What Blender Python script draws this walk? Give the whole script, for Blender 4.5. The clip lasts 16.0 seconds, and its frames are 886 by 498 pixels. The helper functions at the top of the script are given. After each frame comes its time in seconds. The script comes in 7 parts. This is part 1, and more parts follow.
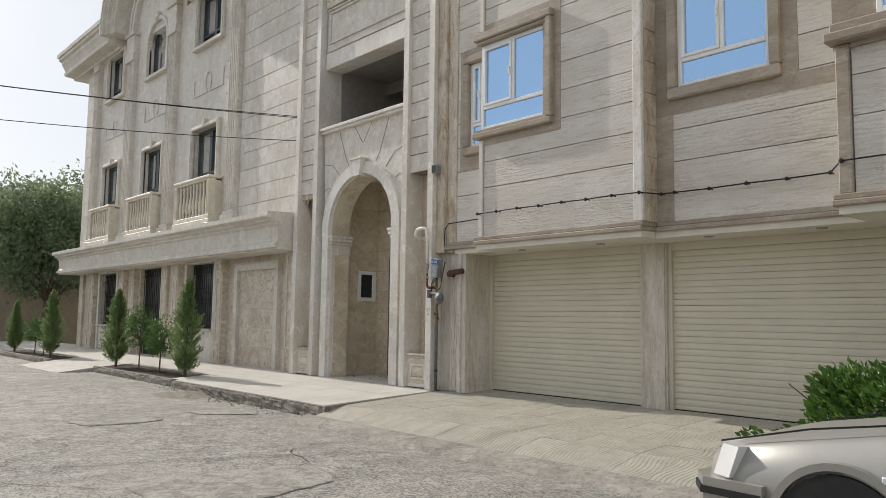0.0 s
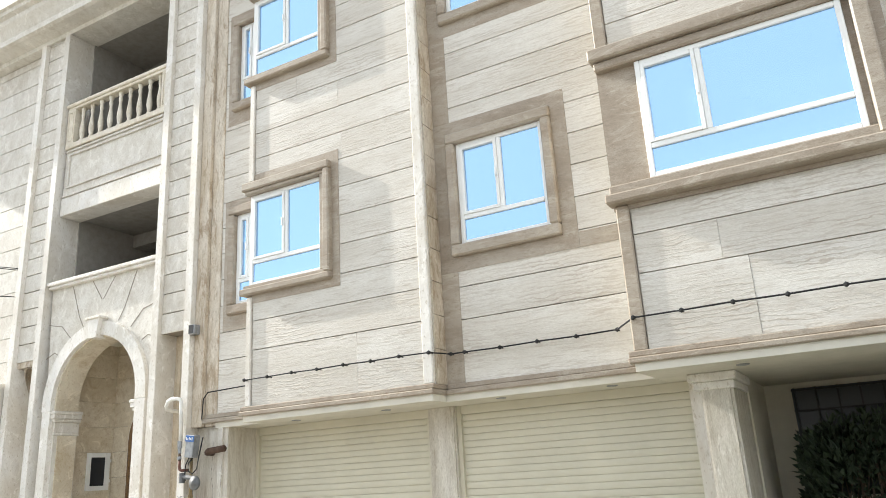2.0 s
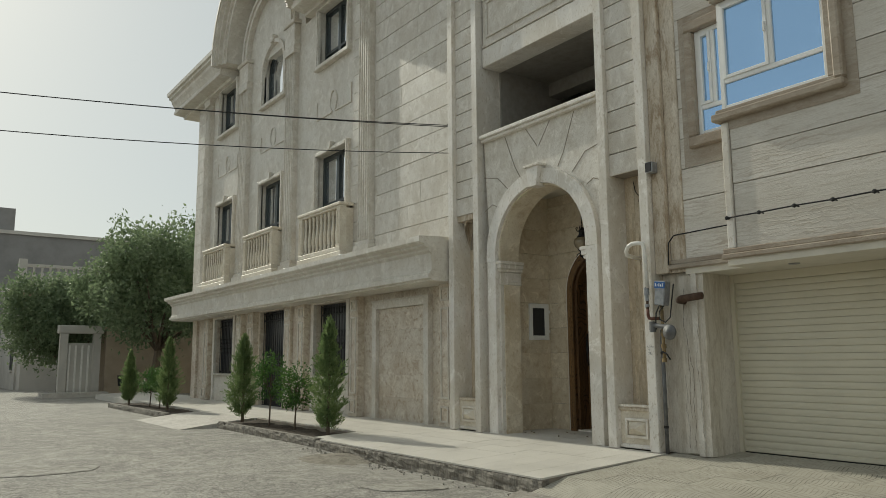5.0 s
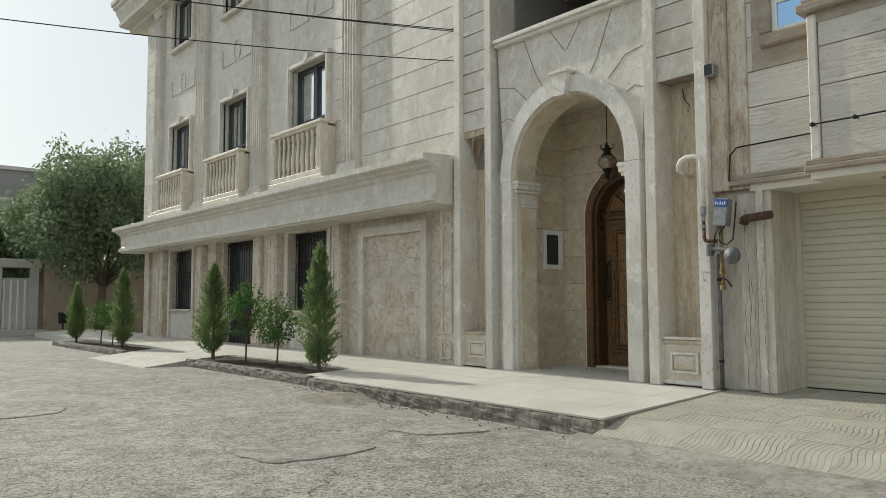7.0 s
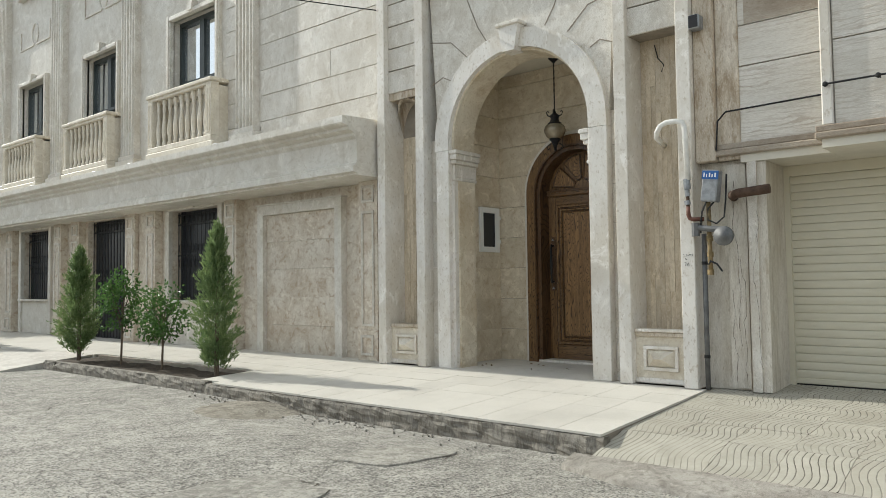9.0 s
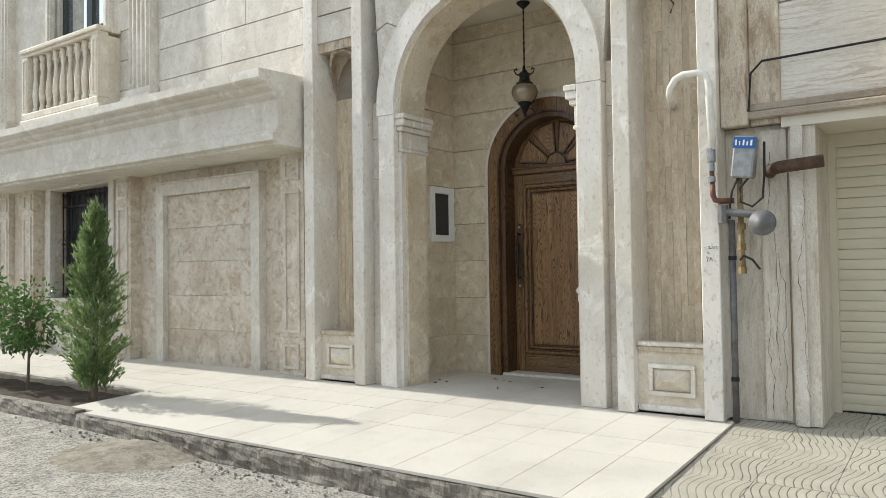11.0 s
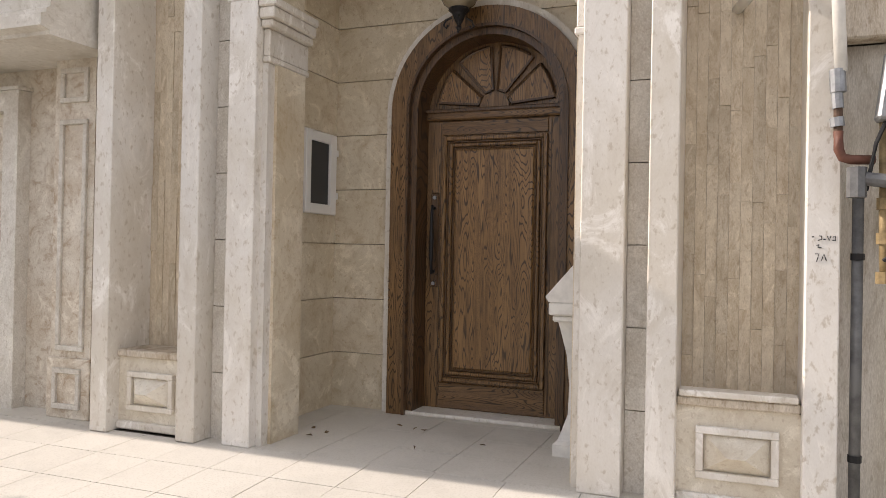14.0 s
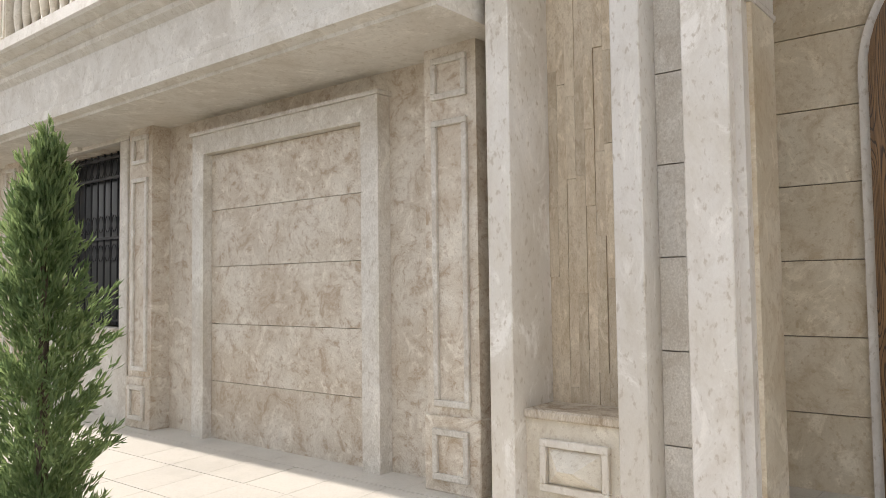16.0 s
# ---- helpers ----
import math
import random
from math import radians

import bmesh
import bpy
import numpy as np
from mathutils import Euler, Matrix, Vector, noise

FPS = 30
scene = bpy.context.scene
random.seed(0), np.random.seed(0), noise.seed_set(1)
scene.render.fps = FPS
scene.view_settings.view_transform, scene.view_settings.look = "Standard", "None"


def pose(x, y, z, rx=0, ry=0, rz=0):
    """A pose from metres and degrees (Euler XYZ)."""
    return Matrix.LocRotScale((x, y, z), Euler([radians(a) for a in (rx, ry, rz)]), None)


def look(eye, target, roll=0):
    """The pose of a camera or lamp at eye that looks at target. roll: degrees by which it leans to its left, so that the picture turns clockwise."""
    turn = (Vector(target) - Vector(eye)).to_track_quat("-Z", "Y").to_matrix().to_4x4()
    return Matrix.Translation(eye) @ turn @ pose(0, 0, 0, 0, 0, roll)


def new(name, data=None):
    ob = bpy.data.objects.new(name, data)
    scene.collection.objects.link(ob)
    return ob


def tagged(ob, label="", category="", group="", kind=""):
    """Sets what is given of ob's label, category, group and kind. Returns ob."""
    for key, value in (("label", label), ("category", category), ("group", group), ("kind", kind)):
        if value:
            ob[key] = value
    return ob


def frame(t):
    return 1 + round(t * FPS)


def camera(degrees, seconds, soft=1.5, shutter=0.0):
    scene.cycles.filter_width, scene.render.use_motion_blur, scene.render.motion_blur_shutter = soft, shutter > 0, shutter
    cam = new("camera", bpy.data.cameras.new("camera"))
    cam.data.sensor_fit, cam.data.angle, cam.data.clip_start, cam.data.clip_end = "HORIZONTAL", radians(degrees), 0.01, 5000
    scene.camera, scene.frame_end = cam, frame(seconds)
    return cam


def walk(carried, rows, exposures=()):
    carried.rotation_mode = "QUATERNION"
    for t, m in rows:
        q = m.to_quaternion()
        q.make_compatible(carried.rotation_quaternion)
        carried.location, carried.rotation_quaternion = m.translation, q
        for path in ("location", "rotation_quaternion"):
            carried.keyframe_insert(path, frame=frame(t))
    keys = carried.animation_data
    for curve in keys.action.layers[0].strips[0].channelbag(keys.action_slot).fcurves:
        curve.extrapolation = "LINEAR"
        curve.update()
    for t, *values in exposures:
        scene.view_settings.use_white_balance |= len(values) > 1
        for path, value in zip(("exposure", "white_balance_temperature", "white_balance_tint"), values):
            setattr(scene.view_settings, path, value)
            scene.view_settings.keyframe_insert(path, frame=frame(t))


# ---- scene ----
cam = camera(60.7, 16.0, 0.7)
PATH = [
    (0, (-8.113, -11.471, 1.138), (-6.783, -9.988, 1.322), 0.8),
    (0.5, (-7.939, -11.269, 1.207), (-6.422, -9.994, 1.481), -0.2),
    (1, (-7.765, -11.053, 1.24), (-6.133, -9.961, 1.62), -1.5),
    (1.5, (-7.679, -10.859, 1.282), (-5.999, -9.891, 1.773), -2.4),
    (2, (-7.677, -10.582, 1.308), (-5.997, -9.667, 1.892), -3.4),
    (2.5, (-7.636, -10.228, 1.286), (-6.04, -9.203, 1.922), -3.5),
    (3, (-7.567, -9.889, 1.306), (-6.094, -8.679, 1.91), -2.6),
    (3.5, (-7.588, -9.544, 1.277), (-6.23, -8.176, 1.811), -1.8),
    (4, (-7.593, -9.178, 1.215), (-6.329, -7.697, 1.669), -1.1),
    (4.5, (-7.645, -8.808, 1.203), (-6.451, -7.248, 1.572), -0.6),
    (5, (-7.753, -8.438, 1.133), (-6.601, -6.83, 1.426), -0.4),
    (5.2, (-7.701, -8.287, 1.132), (-6.56, -6.667, 1.401), -0.4),
    (7.3, (-7.781, -6.495, 0.955), (-6.446, -5.012, 1.078), -0.2),
    (7.5, (-7.780, -6.319, 0.965), (-6.407, -4.87, 1.081), -0.3),
    (8, (-7.660, -5.925, 1.020), (-6.212, -4.548, 1.113), -0.6),
    (8.5, (-7.459, -5.572, 1.039), (-5.98, -4.228, 1.128), -0.7),
    (9, (-7.242, -5.136, 1.038), (-5.721, -3.841, 1.132), -0.7),
    (11.5, (-5.51, -3.517, 1.167), (-3.858, -2.391, 1.216), -0.6),
    (12, (-5.17, -3.207, 1.165), (-3.495, -2.114, 1.21), -0.3),
    (12.5, (-4.835, -2.871, 1.182), (-3.123, -1.838, 1.211), 0.0),
    (13, (-4.491, -2.551, 1.193), (-2.734, -1.596, 1.21), 0.5),
    (13.5, (-4.172, -2.161, 1.188), (-2.356, -1.323, 1.2), 0.8),
    (14, (-3.843, -1.829, 1.191), (-1.982, -1.097, 1.205), 1.1),
    (14.5, (-3.606, -1.471, 1.197), (-1.719, -0.809, 1.22), 1.1),
    (15, (-3.421, -1.038, 1.185), (-1.551, -0.329, 1.23), 0.6),
    (15.5, (-3.273, -0.585, 1.164), (-1.541, 0.414, 1.243), -0.4),
    (16, (-3.183, -0.129, 1.136), (-1.635, 1.134, 1.236), -0.7),
]
EXPOSURE = [
    (0.0, 0.43, 6400, 10), (0.5, 0.73, 6400, 9), (1.0, 1.33, 6350, 8), (1.5, 1.53, 6300, 8), (2.0, 1.48, 6300, 7), (2.5, 1.13, 6400, 6), (3.0, 0.53, 6450, 4), (3.5, 0.23, 6600, 1),
    (4.0, 0.08, 6650, 0), (5.0, -0.02, 6650, 0), (7.5, 0.48, 6350, 3), (9.0, 0.73, 6250, 4), (11.5, 0.99, 6300, 7), (12.5, 0.98, 6450, 12), (14.5, 1.08, 6800, 17), (15.5, 1.22, 6750, 15), (16.0, 1.13, 6600, 13),
]
walk(cam, [(t, look(eye, target, roll)) for t, eye, target, roll in PATH], EXPOSURE)

# ---- light ----
SUN_WAY = Vector((0.35, -3.25, -2.0)).normalized()
world = bpy.data.worlds.new("sky")
scene.world = world
world.use_nodes = True
wn = world.node_tree
sky = wn.nodes.new("ShaderNodeTexSky")
sky.sky_type, sky.sun_disc = "NISHITA", False
sky.sun_elevation, sky.sun_rotation = radians(31.5), radians(-6.1)
sky.air_density, sky.dust_density, sky.ozone_density = 1.0, 1.4, 1.0
wn.nodes["Background"].inputs["Strength"].default_value = 0.15
haze = wn.nodes.new("ShaderNodeMix")
haze.data_type = "RGBA"
haze.inputs[0].default_value = 0.86
haze.inputs[7].default_value = (3.5, 3.6, 3.75, 1)
wn.links.new(sky.outputs[0], haze.inputs[6])
wn.links.new(haze.outputs[2], wn.nodes["Background"].inputs["Color"])
sun_data = bpy.data.lights.new("sun", "SUN")
sun_data.energy, sun_data.angle, sun_data.color = 2.75, radians(0.6), (1.0, 0.93, 0.84)
sun = new("sun", sun_data)
sun.rotation_euler = SUN_WAY.to_track_quat("-Z", "Y").to_euler()


# ---- materials ----
def shader(name, rough=0.6, metal=0.0, spec=0.4):
    m = bpy.data.materials.new(name)
    m.use_nodes = True
    b = m.node_tree.nodes["Principled BSDF"]
    b.inputs["Roughness"].default_value = rough
    b.inputs["Metallic"].default_value = metal
    b.inputs["Specular IOR Level"].default_value = spec
    return m, m.node_tree, b


def node(nt, kind, **values):
    n = nt.nodes.new(kind)
    for k, v in values.items():
        n.inputs[k.replace("_", " ")].default_value = v
    return n


def rgb(c):
    return (c[0], c[1], c[2], 1.0)


def mix(nt, fac, a, b, blend="MIX"):
    n = nt.nodes.new("ShaderNodeMix")
    n.data_type, n.blend_type = "RGBA", blend
    for sock, v in ((n.inputs[0], fac), (n.inputs[6], a), (n.inputs[7], b)):
        if isinstance(v, (int, float)):
            sock.default_value = v
        elif isinstance(v, tuple):
            sock.default_value = rgb(v)
        else:
            nt.links.new(v, sock)
    return n.outputs[2]


def band(nt, value, lo, hi, a=0.0, b=1.0):
    n = node(nt, "ShaderNodeMapRange", From_Min=lo, From_Max=hi, To_Min=a, To_Max=b)
    nt.links.new(value, n.inputs["Value"])
    return n.outputs[0]


def place(nt, stretch=(1, 1, 1), shuffle=0.0):
    """World position, stretched, and moved at random from piece to piece."""
    g = nt.nodes.new("ShaderNodeNewGeometry")
    m = nt.nodes.new("ShaderNodeMapping")
    m.inputs["Scale"].default_value = stretch
    nt.links.new(g.outputs["Position"], m.inputs["Vector"])
    if not shuffle:
        return m.outputs[0]
    o = nt.nodes.new("ShaderNodeObjectInfo")
    k = nt.nodes.new("ShaderNodeVectorMath")
    k.operation = "SCALE"
    k.inputs[0].default_value = (13.0, 7.0, 17.0)
    nt.links.new(o.outputs["Random"], k.inputs["Scale"])
    s = nt.nodes.new("ShaderNodeVectorMath")
    nt.links.new(m.outputs[0], s.inputs[0])
    nt.links.new(k.outputs[0], s.inputs[1])
    return s.outputs[0]


def cloud(nt, where, scale, detail=6.0, rough=0.6, twist=0.0):
    n = node(nt, "ShaderNodeTexNoise", Scale=scale, Detail=detail, Roughness=rough, Distortion=twist)
    nt.links.new(where, n.inputs["Vector"])
    return n.outputs["Fac"]


def relief(nt, b, height, strength, distance=0.01):
    n = node(nt, "ShaderNodeBump", Strength=strength, Distance=distance)
    nt.links.new(height, n.inputs["Height"])
    nt.links.new(n.outputs[0], b.inputs["Normal"])


def vary(nt, colour, amount):
    o = nt.nodes.new("ShaderNodeObjectInfo")
    h = nt.nodes.new("ShaderNodeHueSaturation")
    nt.links.new(band(nt, o.outputs["Random"], 0, 1, 1 - amount, 1 + amount), h.inputs["Value"])
    nt.links.new(colour, h.inputs["Color"])
    return h.outputs[0]


def stone(name, base, dark, light, scale=1.0, stretch=(1, 1, 1), rough=0.55, bump=0.25, per=0.05, dirt=0.35, shuffle=1.0, sand=0.35):
    m, nt, b = shader(name, rough, 0, 0.35)
    p = place(nt, stretch, shuffle)
    big = cloud(nt, p, 1.3 * scale, 7, 0.62, 0.6)
    small = cloud(nt, p, 9 * scale, 8, 0.7, 0.4)
    pits = cloud(nt, p, 38 * scale, 4, 0.6)
    c = mix(nt, band(nt, big, 0.42, 0.58), base, light)
    worn = cloud(nt, p, 4.0 * scale, 9, 0.74, 1.2)
    c = mix(nt, band(nt, worn, 0.53, 0.64, 0, min(1.0, dirt * 1.5)), c, dark)
    c = mix(nt, band(nt, worn, 0.47, 0.38, 0, 1.0), c, tuple(min(0.85, v * 1.12) for v in light))
    c = mix(nt, band(nt, small, 0.53, 0.67, 0, min(1.0, dirt * 1.6)), c, dark)
    c = mix(nt, band(nt, pits, 0.57, 0.68, 0, 0.6), c, dark)
    grain = cloud(nt, p, 120 * scale, 3, 0.7)
    c = mix(nt, band(nt, grain, 0.42, 0.66, 0, sand), c, tuple(v * 0.75 for v in dark))
    if sand > 0.2:
        c = mix(nt, band(nt, grain, 0.44, 0.34, 0, sand), c, tuple(min(0.85, v * 1.1) for v in light))
    flat = place(nt, (0.9, 0.9, 0.35))
    c = mix(nt, band(nt, cloud(nt, flat, 1.1, 8, 0.72, 0.8), 0.52, 0.72, 0, dirt), c, tuple(v * 0.8 for v in dark))
    nt.links.new(vary(nt, c, per), b.inputs["Base Color"])
    add = nt.nodes.new("ShaderNodeMath")
    nt.links.new(small, add.inputs[0])
    nt.links.new(pits, add.inputs[1])
    relief(nt, b, add.outputs[0], bump, 0.006)
    return m


def w_mask(nt, vein, where):
    """Veins that come and go along the slab."""
    m = nt.nodes.new("ShaderNodeMath")
    m.operation = "MULTIPLY"
    nt.links.new(band(nt, vein, 0.66, 0.95, 0, 0.8), m.inputs[0])
    nt.links.new(band(nt, where, 0.46, 0.62), m.inputs[1])
    return m.outputs[0]


def veined(name, base, dark, light, rough=0.5, per=0.04):
    """Cream facade slabs with long wavy veins along the slab."""
    m, nt, b = shader(name, rough, 0, 0.35)
    p = place(nt, (1, 0.32, 1.25), 1.0)
    w = node(nt, "ShaderNodeTexWave", Scale=5.5, Distortion=11.0, Detail=4.0, Detail_Scale=1.4, Detail_Roughness=0.62)
    w.bands_direction = "Z"
    nt.links.new(p, w.inputs["Vector"])
    fine = cloud(nt, place(nt, (1, 0.2, 3.0), 1.0), 16, 7, 0.7, 0.8)
    big = cloud(nt, p, 1.2, 5)
    c = mix(nt, band(nt, big, 0.4, 0.62), tuple(v * 0.93 for v in base), light)
    c = mix(nt, w_mask(nt, w.outputs["Fac"], cloud(nt, p, 2.2, 5, 0.7)), c, dark)
    c = mix(nt, band(nt, fine, 0.5, 0.66, 0, 0.7), c, dark)
    c = mix(nt, band(nt, cloud(nt, p, 90, 3, 0.7), 0.4, 0.7, 0, 0.3), c, tuple(v * 0.8 for v in dark))
    nt.links.new(vary(nt, c, per), b.inputs["Base Color"])
    add = node(nt, "ShaderNodeMath")
    nt.links.new(fine, add.inputs[0])
    nt.links.new(w_mask(nt, w.outputs["Fac"], cloud(nt, p, 2.2, 5, 0.7)), add.inputs[1])
    relief(nt, b, add.outputs[0], 0.45, 0.008)
    return m


def paint(name, colour, rough=0.5, metal=0.0, wear=0.12, scale=8.0, spec=0.4, bump=0.05):
    m, nt, b = shader(name, rough, metal, spec)
    p = place(nt)
    n = cloud(nt, p, scale, 6, 0.65)
    c = mix(nt, band(nt, n, 0.4, 0.75, 0, 1), colour, tuple(v * (1 - wear * 2) for v in colour))
    nt.links.new(c, b.inputs["Base Color"])
    nt.links.new(band(nt, n, 0.3, 0.8, rough * 0.85, min(1, rough * 1.2)), b.inputs["Roughness"])
    relief(nt, b, cloud(nt, p, scale * 9, 4), bump, 0.003)
    return m


def leafy(name, a, b_, c_, rough=0.5, thin=0.35):
    m, nt, b = shader(name, rough, 0, 0.35)
    g = nt.nodes.new("ShaderNodeNewGeometry")
    c = mix(nt, g.outputs["Random Per Island"], a, b_)
    c = mix(nt, band(nt, cloud(nt, place(nt), 3.0, 4), 0.45, 0.7, 0, 0.7), c, c_)
    nt.links.new(c, b.inputs["Base Color"])
    t = nt.nodes.new("ShaderNodeBsdfTranslucent")
    nt.links.new(c, t.inputs["Color"])
    s = node(nt, "ShaderNodeMixShader", Fac=thin)
    nt.links.new(b.outputs[0], s.inputs[1])
    nt.links.new(t.outputs[0], s.inputs[2])
    nt.links.new(s.outputs[0], nt.nodes["Material Output"].inputs["Surface"])
    return m


def timber(name, dark, mid, light, flow=(1, 4.2, 0.42)):
    """Varnished oak with cathedral grain; flow: how the figure is stretched."""
    m, nt, b = shader(name, 0.36, 0, 0.5)
    hill = cloud(nt, place(nt, flow, 1.0), 2.3, 1.5, 0.4)
    turns = nt.nodes.new("ShaderNodeMath")
    turns.operation = "MULTIPLY"
    turns.inputs[1].default_value = 210.0
    nt.links.new(hill, turns.inputs[0])
    w = nt.nodes.new("ShaderNodeMath")
    w.operation = "SINE"
    nt.links.new(turns.outputs[0], w.inputs[0])
    thin = (1, 1, 0.04) if flow[1] > flow[2] else (1, 0.04, 1)
    fine = cloud(nt, place(nt, thin, 1.0), 150, 3, 0.6)
    c = mix(nt, band(nt, cloud(nt, place(nt, thin, 1.0), 30, 3, 0.6), 0.35, 0.65), mid, light)
    c = mix(nt, band(nt, w.outputs[0], -0.55, -0.95, 0, 0.9), c, dark)
    c = mix(nt, band(nt, fine, 0.54, 0.68, 0, 0.65), c, dark)
    c = mix(nt, band(nt, cloud(nt, place(nt, (1, 1, 0.5)), 1.6, 4), 0.45, 0.75, 0, 0.35), c, tuple(v * 0.5 for v in mid))
    nt.links.new(c, b.inputs["Base Color"])
    add = nt.nodes.new("ShaderNodeMath")
    nt.links.new(fine, add.inputs[0])
    nt.links.new(w.outputs[0], add.inputs[1])
    relief(nt, b, add.outputs[0], 0.22, 0.002)
    return m


def asphalt():
    m, nt, b = shader("asphalt", 0.85, 0, 0.3)
    p = place(nt)
    grit = cloud(nt, p, 26, 6, 0.8)
    sand = cloud(nt, p, 60, 3, 0.7)
    blot = cloud(nt, p, 0.45, 8, 0.7, 0.8)
    pale = cloud(nt, p, 3.4, 9, 0.78)
    c = mix(nt, band(nt, blot, 0.38, 0.62), (0.27, 0.254, 0.22), (0.40, 0.378, 0.33))
    lump = cloud(nt, p, 12, 7, 0.8, 0.4)
    c = mix(nt, band(nt, lump, 0.52, 0.64, 0, 0.75), c, (0.11, 0.104, 0.094))
    c = mix(nt, band(nt, lump, 0.47, 0.37, 0, 0.8), c, (0.46, 0.44, 0.40))
    c = mix(nt, band(nt, pale, 0.50, 0.62, 0, 0.8), c, (0.54, 0.51, 0.45))
    c = mix(nt, band(nt, pale, 0.46, 0.32, 0, 0.7), c, (0.12, 0.113, 0.10))
    c = mix(nt, band(nt, grit, 0.53, 0.66, 0, 0.7), c, (0.10, 0.094, 0.083))
    c = mix(nt, band(nt, grit, 0.47, 0.36, 0, 0.8), c, (0.56, 0.53, 0.47))
    c = mix(nt, band(nt, sand, 0.52, 0.62, 0, 0.85), c, (0.05, 0.047, 0.043))
    c = mix(nt, band(nt, sand, 0.46, 0.36, 0, 0.8), c, (0.55, 0.53, 0.48))
    nt.links.new(c, b.inputs["Base Color"])
    add = nt.nodes.new("ShaderNodeMath")
    nt.links.new(grit, add.inputs[0])
    nt.links.new(pale, add.inputs[1])
    relief(nt, b, add.outputs[0], 0.75, 0.02)
    return m


def wavy_paving():
    m, nt, b = shader("wavy_paving", 0.75, 0, 0.3)
    p = place(nt, (1, 1, 1), 1.0)
    w = node(nt, "ShaderNodeTexWave", Scale=6.6, Distortion=1.6, Detail=2.0)
    w.bands_direction, w.wave_profile = "Y", "SIN"
    sway = nt.nodes.new("ShaderNodeTexWave")
    sway.bands_direction = "X"
    sway.inputs["Scale"].default_value = 0.5
    sway.inputs["Distortion"].default_value = 1.6
    sway.inputs["Detail Scale"].default_value = 0.5
    nt.links.new(p, sway.inputs["Vector"])
    push = nt.nodes.new("ShaderNodeVectorMath")
    push.operation = "MULTIPLY_ADD"
    push.inputs[1].default_value = (0, 0.075, 0)
    nt.links.new(sway.outputs["Color"], push.inputs[0])
    nt.links.new(p, push.inputs[2])
    nt.links.new(push.outputs[0], w.inputs["Vector"])
    n = cloud(nt, p, 6, 7, 0.7)
    groove = band(nt, w.outputs["Fac"], 0.01, 0.09, 1, 0)
    c = mix(nt, band(nt, n, 0.35, 0.7), (0.36, 0.337, 0.278), (0.46, 0.437, 0.37))
    c = mix(nt, band(nt, cloud(nt, p, 1.1, 5), 0.5, 0.75, 0, 0.6), c, (0.34, 0.31, 0.25))
    some = nt.nodes.new("ShaderNodeMath")
    some.operation = "MULTIPLY"
    nt.links.new(groove, some.inputs[0])
    nt.links.new(band(nt, cloud(nt, p, 1.7, 5, 0.7), 0.40, 0.62, 0.25, 1.0), some.inputs[1])
    c = mix(nt, some.outputs[0], c, (0.10, 0.088, 0.07))
    nt.links.new(vary(nt, c, 0.06), b.inputs["Base Color"])
    relief(nt, b, band(nt, w.outputs["Fac"], 0.0, 0.1), 0.4, 0.005)
    return m


def terrazzo(name, a, b_, rough=0.5):
    m, nt, b = shader(name, rough, 0, 0.4)
    p = place(nt, (1, 1, 1), 1.0)
    chips = node(nt, "ShaderNodeTexVoronoi", Scale=85.0)
    nt.links.new(p, chips.inputs["Vector"])
    c = mix(nt, band(nt, chips.outputs["Distance"], 0.1, 0.5), a, b_)
    c = mix(nt, band(nt, cloud(nt, place(nt), 1.6, 6, 0.7), 0.48, 0.8, 0, 0.5), c, tuple(v * 0.72 for v in a))
    nt.links.new(vary(nt, c, 0.035), b.inputs["Base Color"])
    relief(nt, b, cloud(nt, p, 60, 3), 0.1, 0.003)
    return m


def mirror_glass(name, tint, metal=0.8, rough=0.03):
    m, nt, b = shader(name, rough, metal, 0.5)
    b.inputs["Base Color"].default_value = rgb(tint)
    relief(nt, b, cloud(nt, place(nt), 1.1, 2), 0.05, 0.02)
    return m


MARBLE = stone("cream_marble", (0.66, 0.615, 0.54), (0.43, 0.36, 0.27), (0.74, 0.71, 0.66), 0.9, (1, 1, 0.6), 0.40, 0.08, 0.06, 0.12, 1.0, 0.08)
TRAV = stone("pale_travertine", (0.62, 0.58, 0.51), (0.44, 0.38, 0.30), (0.71, 0.68, 0.62), 1.0, (1, 1, 0.8), 0.5, 0.25, 0.05, 0.28)
SMOOTH = stone("smooth_travertine", (0.63, 0.59, 0.52), (0.47, 0.42, 0.34), (0.69, 0.66, 0.60), 0.8, (1, 1, 1), 0.5, 0.15, 0.03, 0.28, 1.0, 0.16)
MOTTLED = stone("mottled_travertine", (0.60, 0.53, 0.43), (0.38, 0.275, 0.18), (0.71, 0.66, 0.57), 1.3, (1, 1, 1.1), 0.5, 0.35, 0.05, 0.5)
PORCH = stone("honey_travertine", (0.63, 0.55, 0.41), (0.46, 0.35, 0.215), (0.72, 0.65, 0.52), 0.9, (1, 1, 1), 0.45, 0.18, 0.04, 0.35, 1.0, 0.16)
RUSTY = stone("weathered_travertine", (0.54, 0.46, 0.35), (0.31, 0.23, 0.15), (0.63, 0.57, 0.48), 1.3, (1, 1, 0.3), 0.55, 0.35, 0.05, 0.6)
CARVED = stone("carved_sandstone", (0.65, 0.59, 0.48), (0.48, 0.40, 0.30), (0.72, 0.67, 0.57), 1.1, (1, 1, 1), 0.55, 0.25, 0.03, 0.25, 1.0, 0.16)
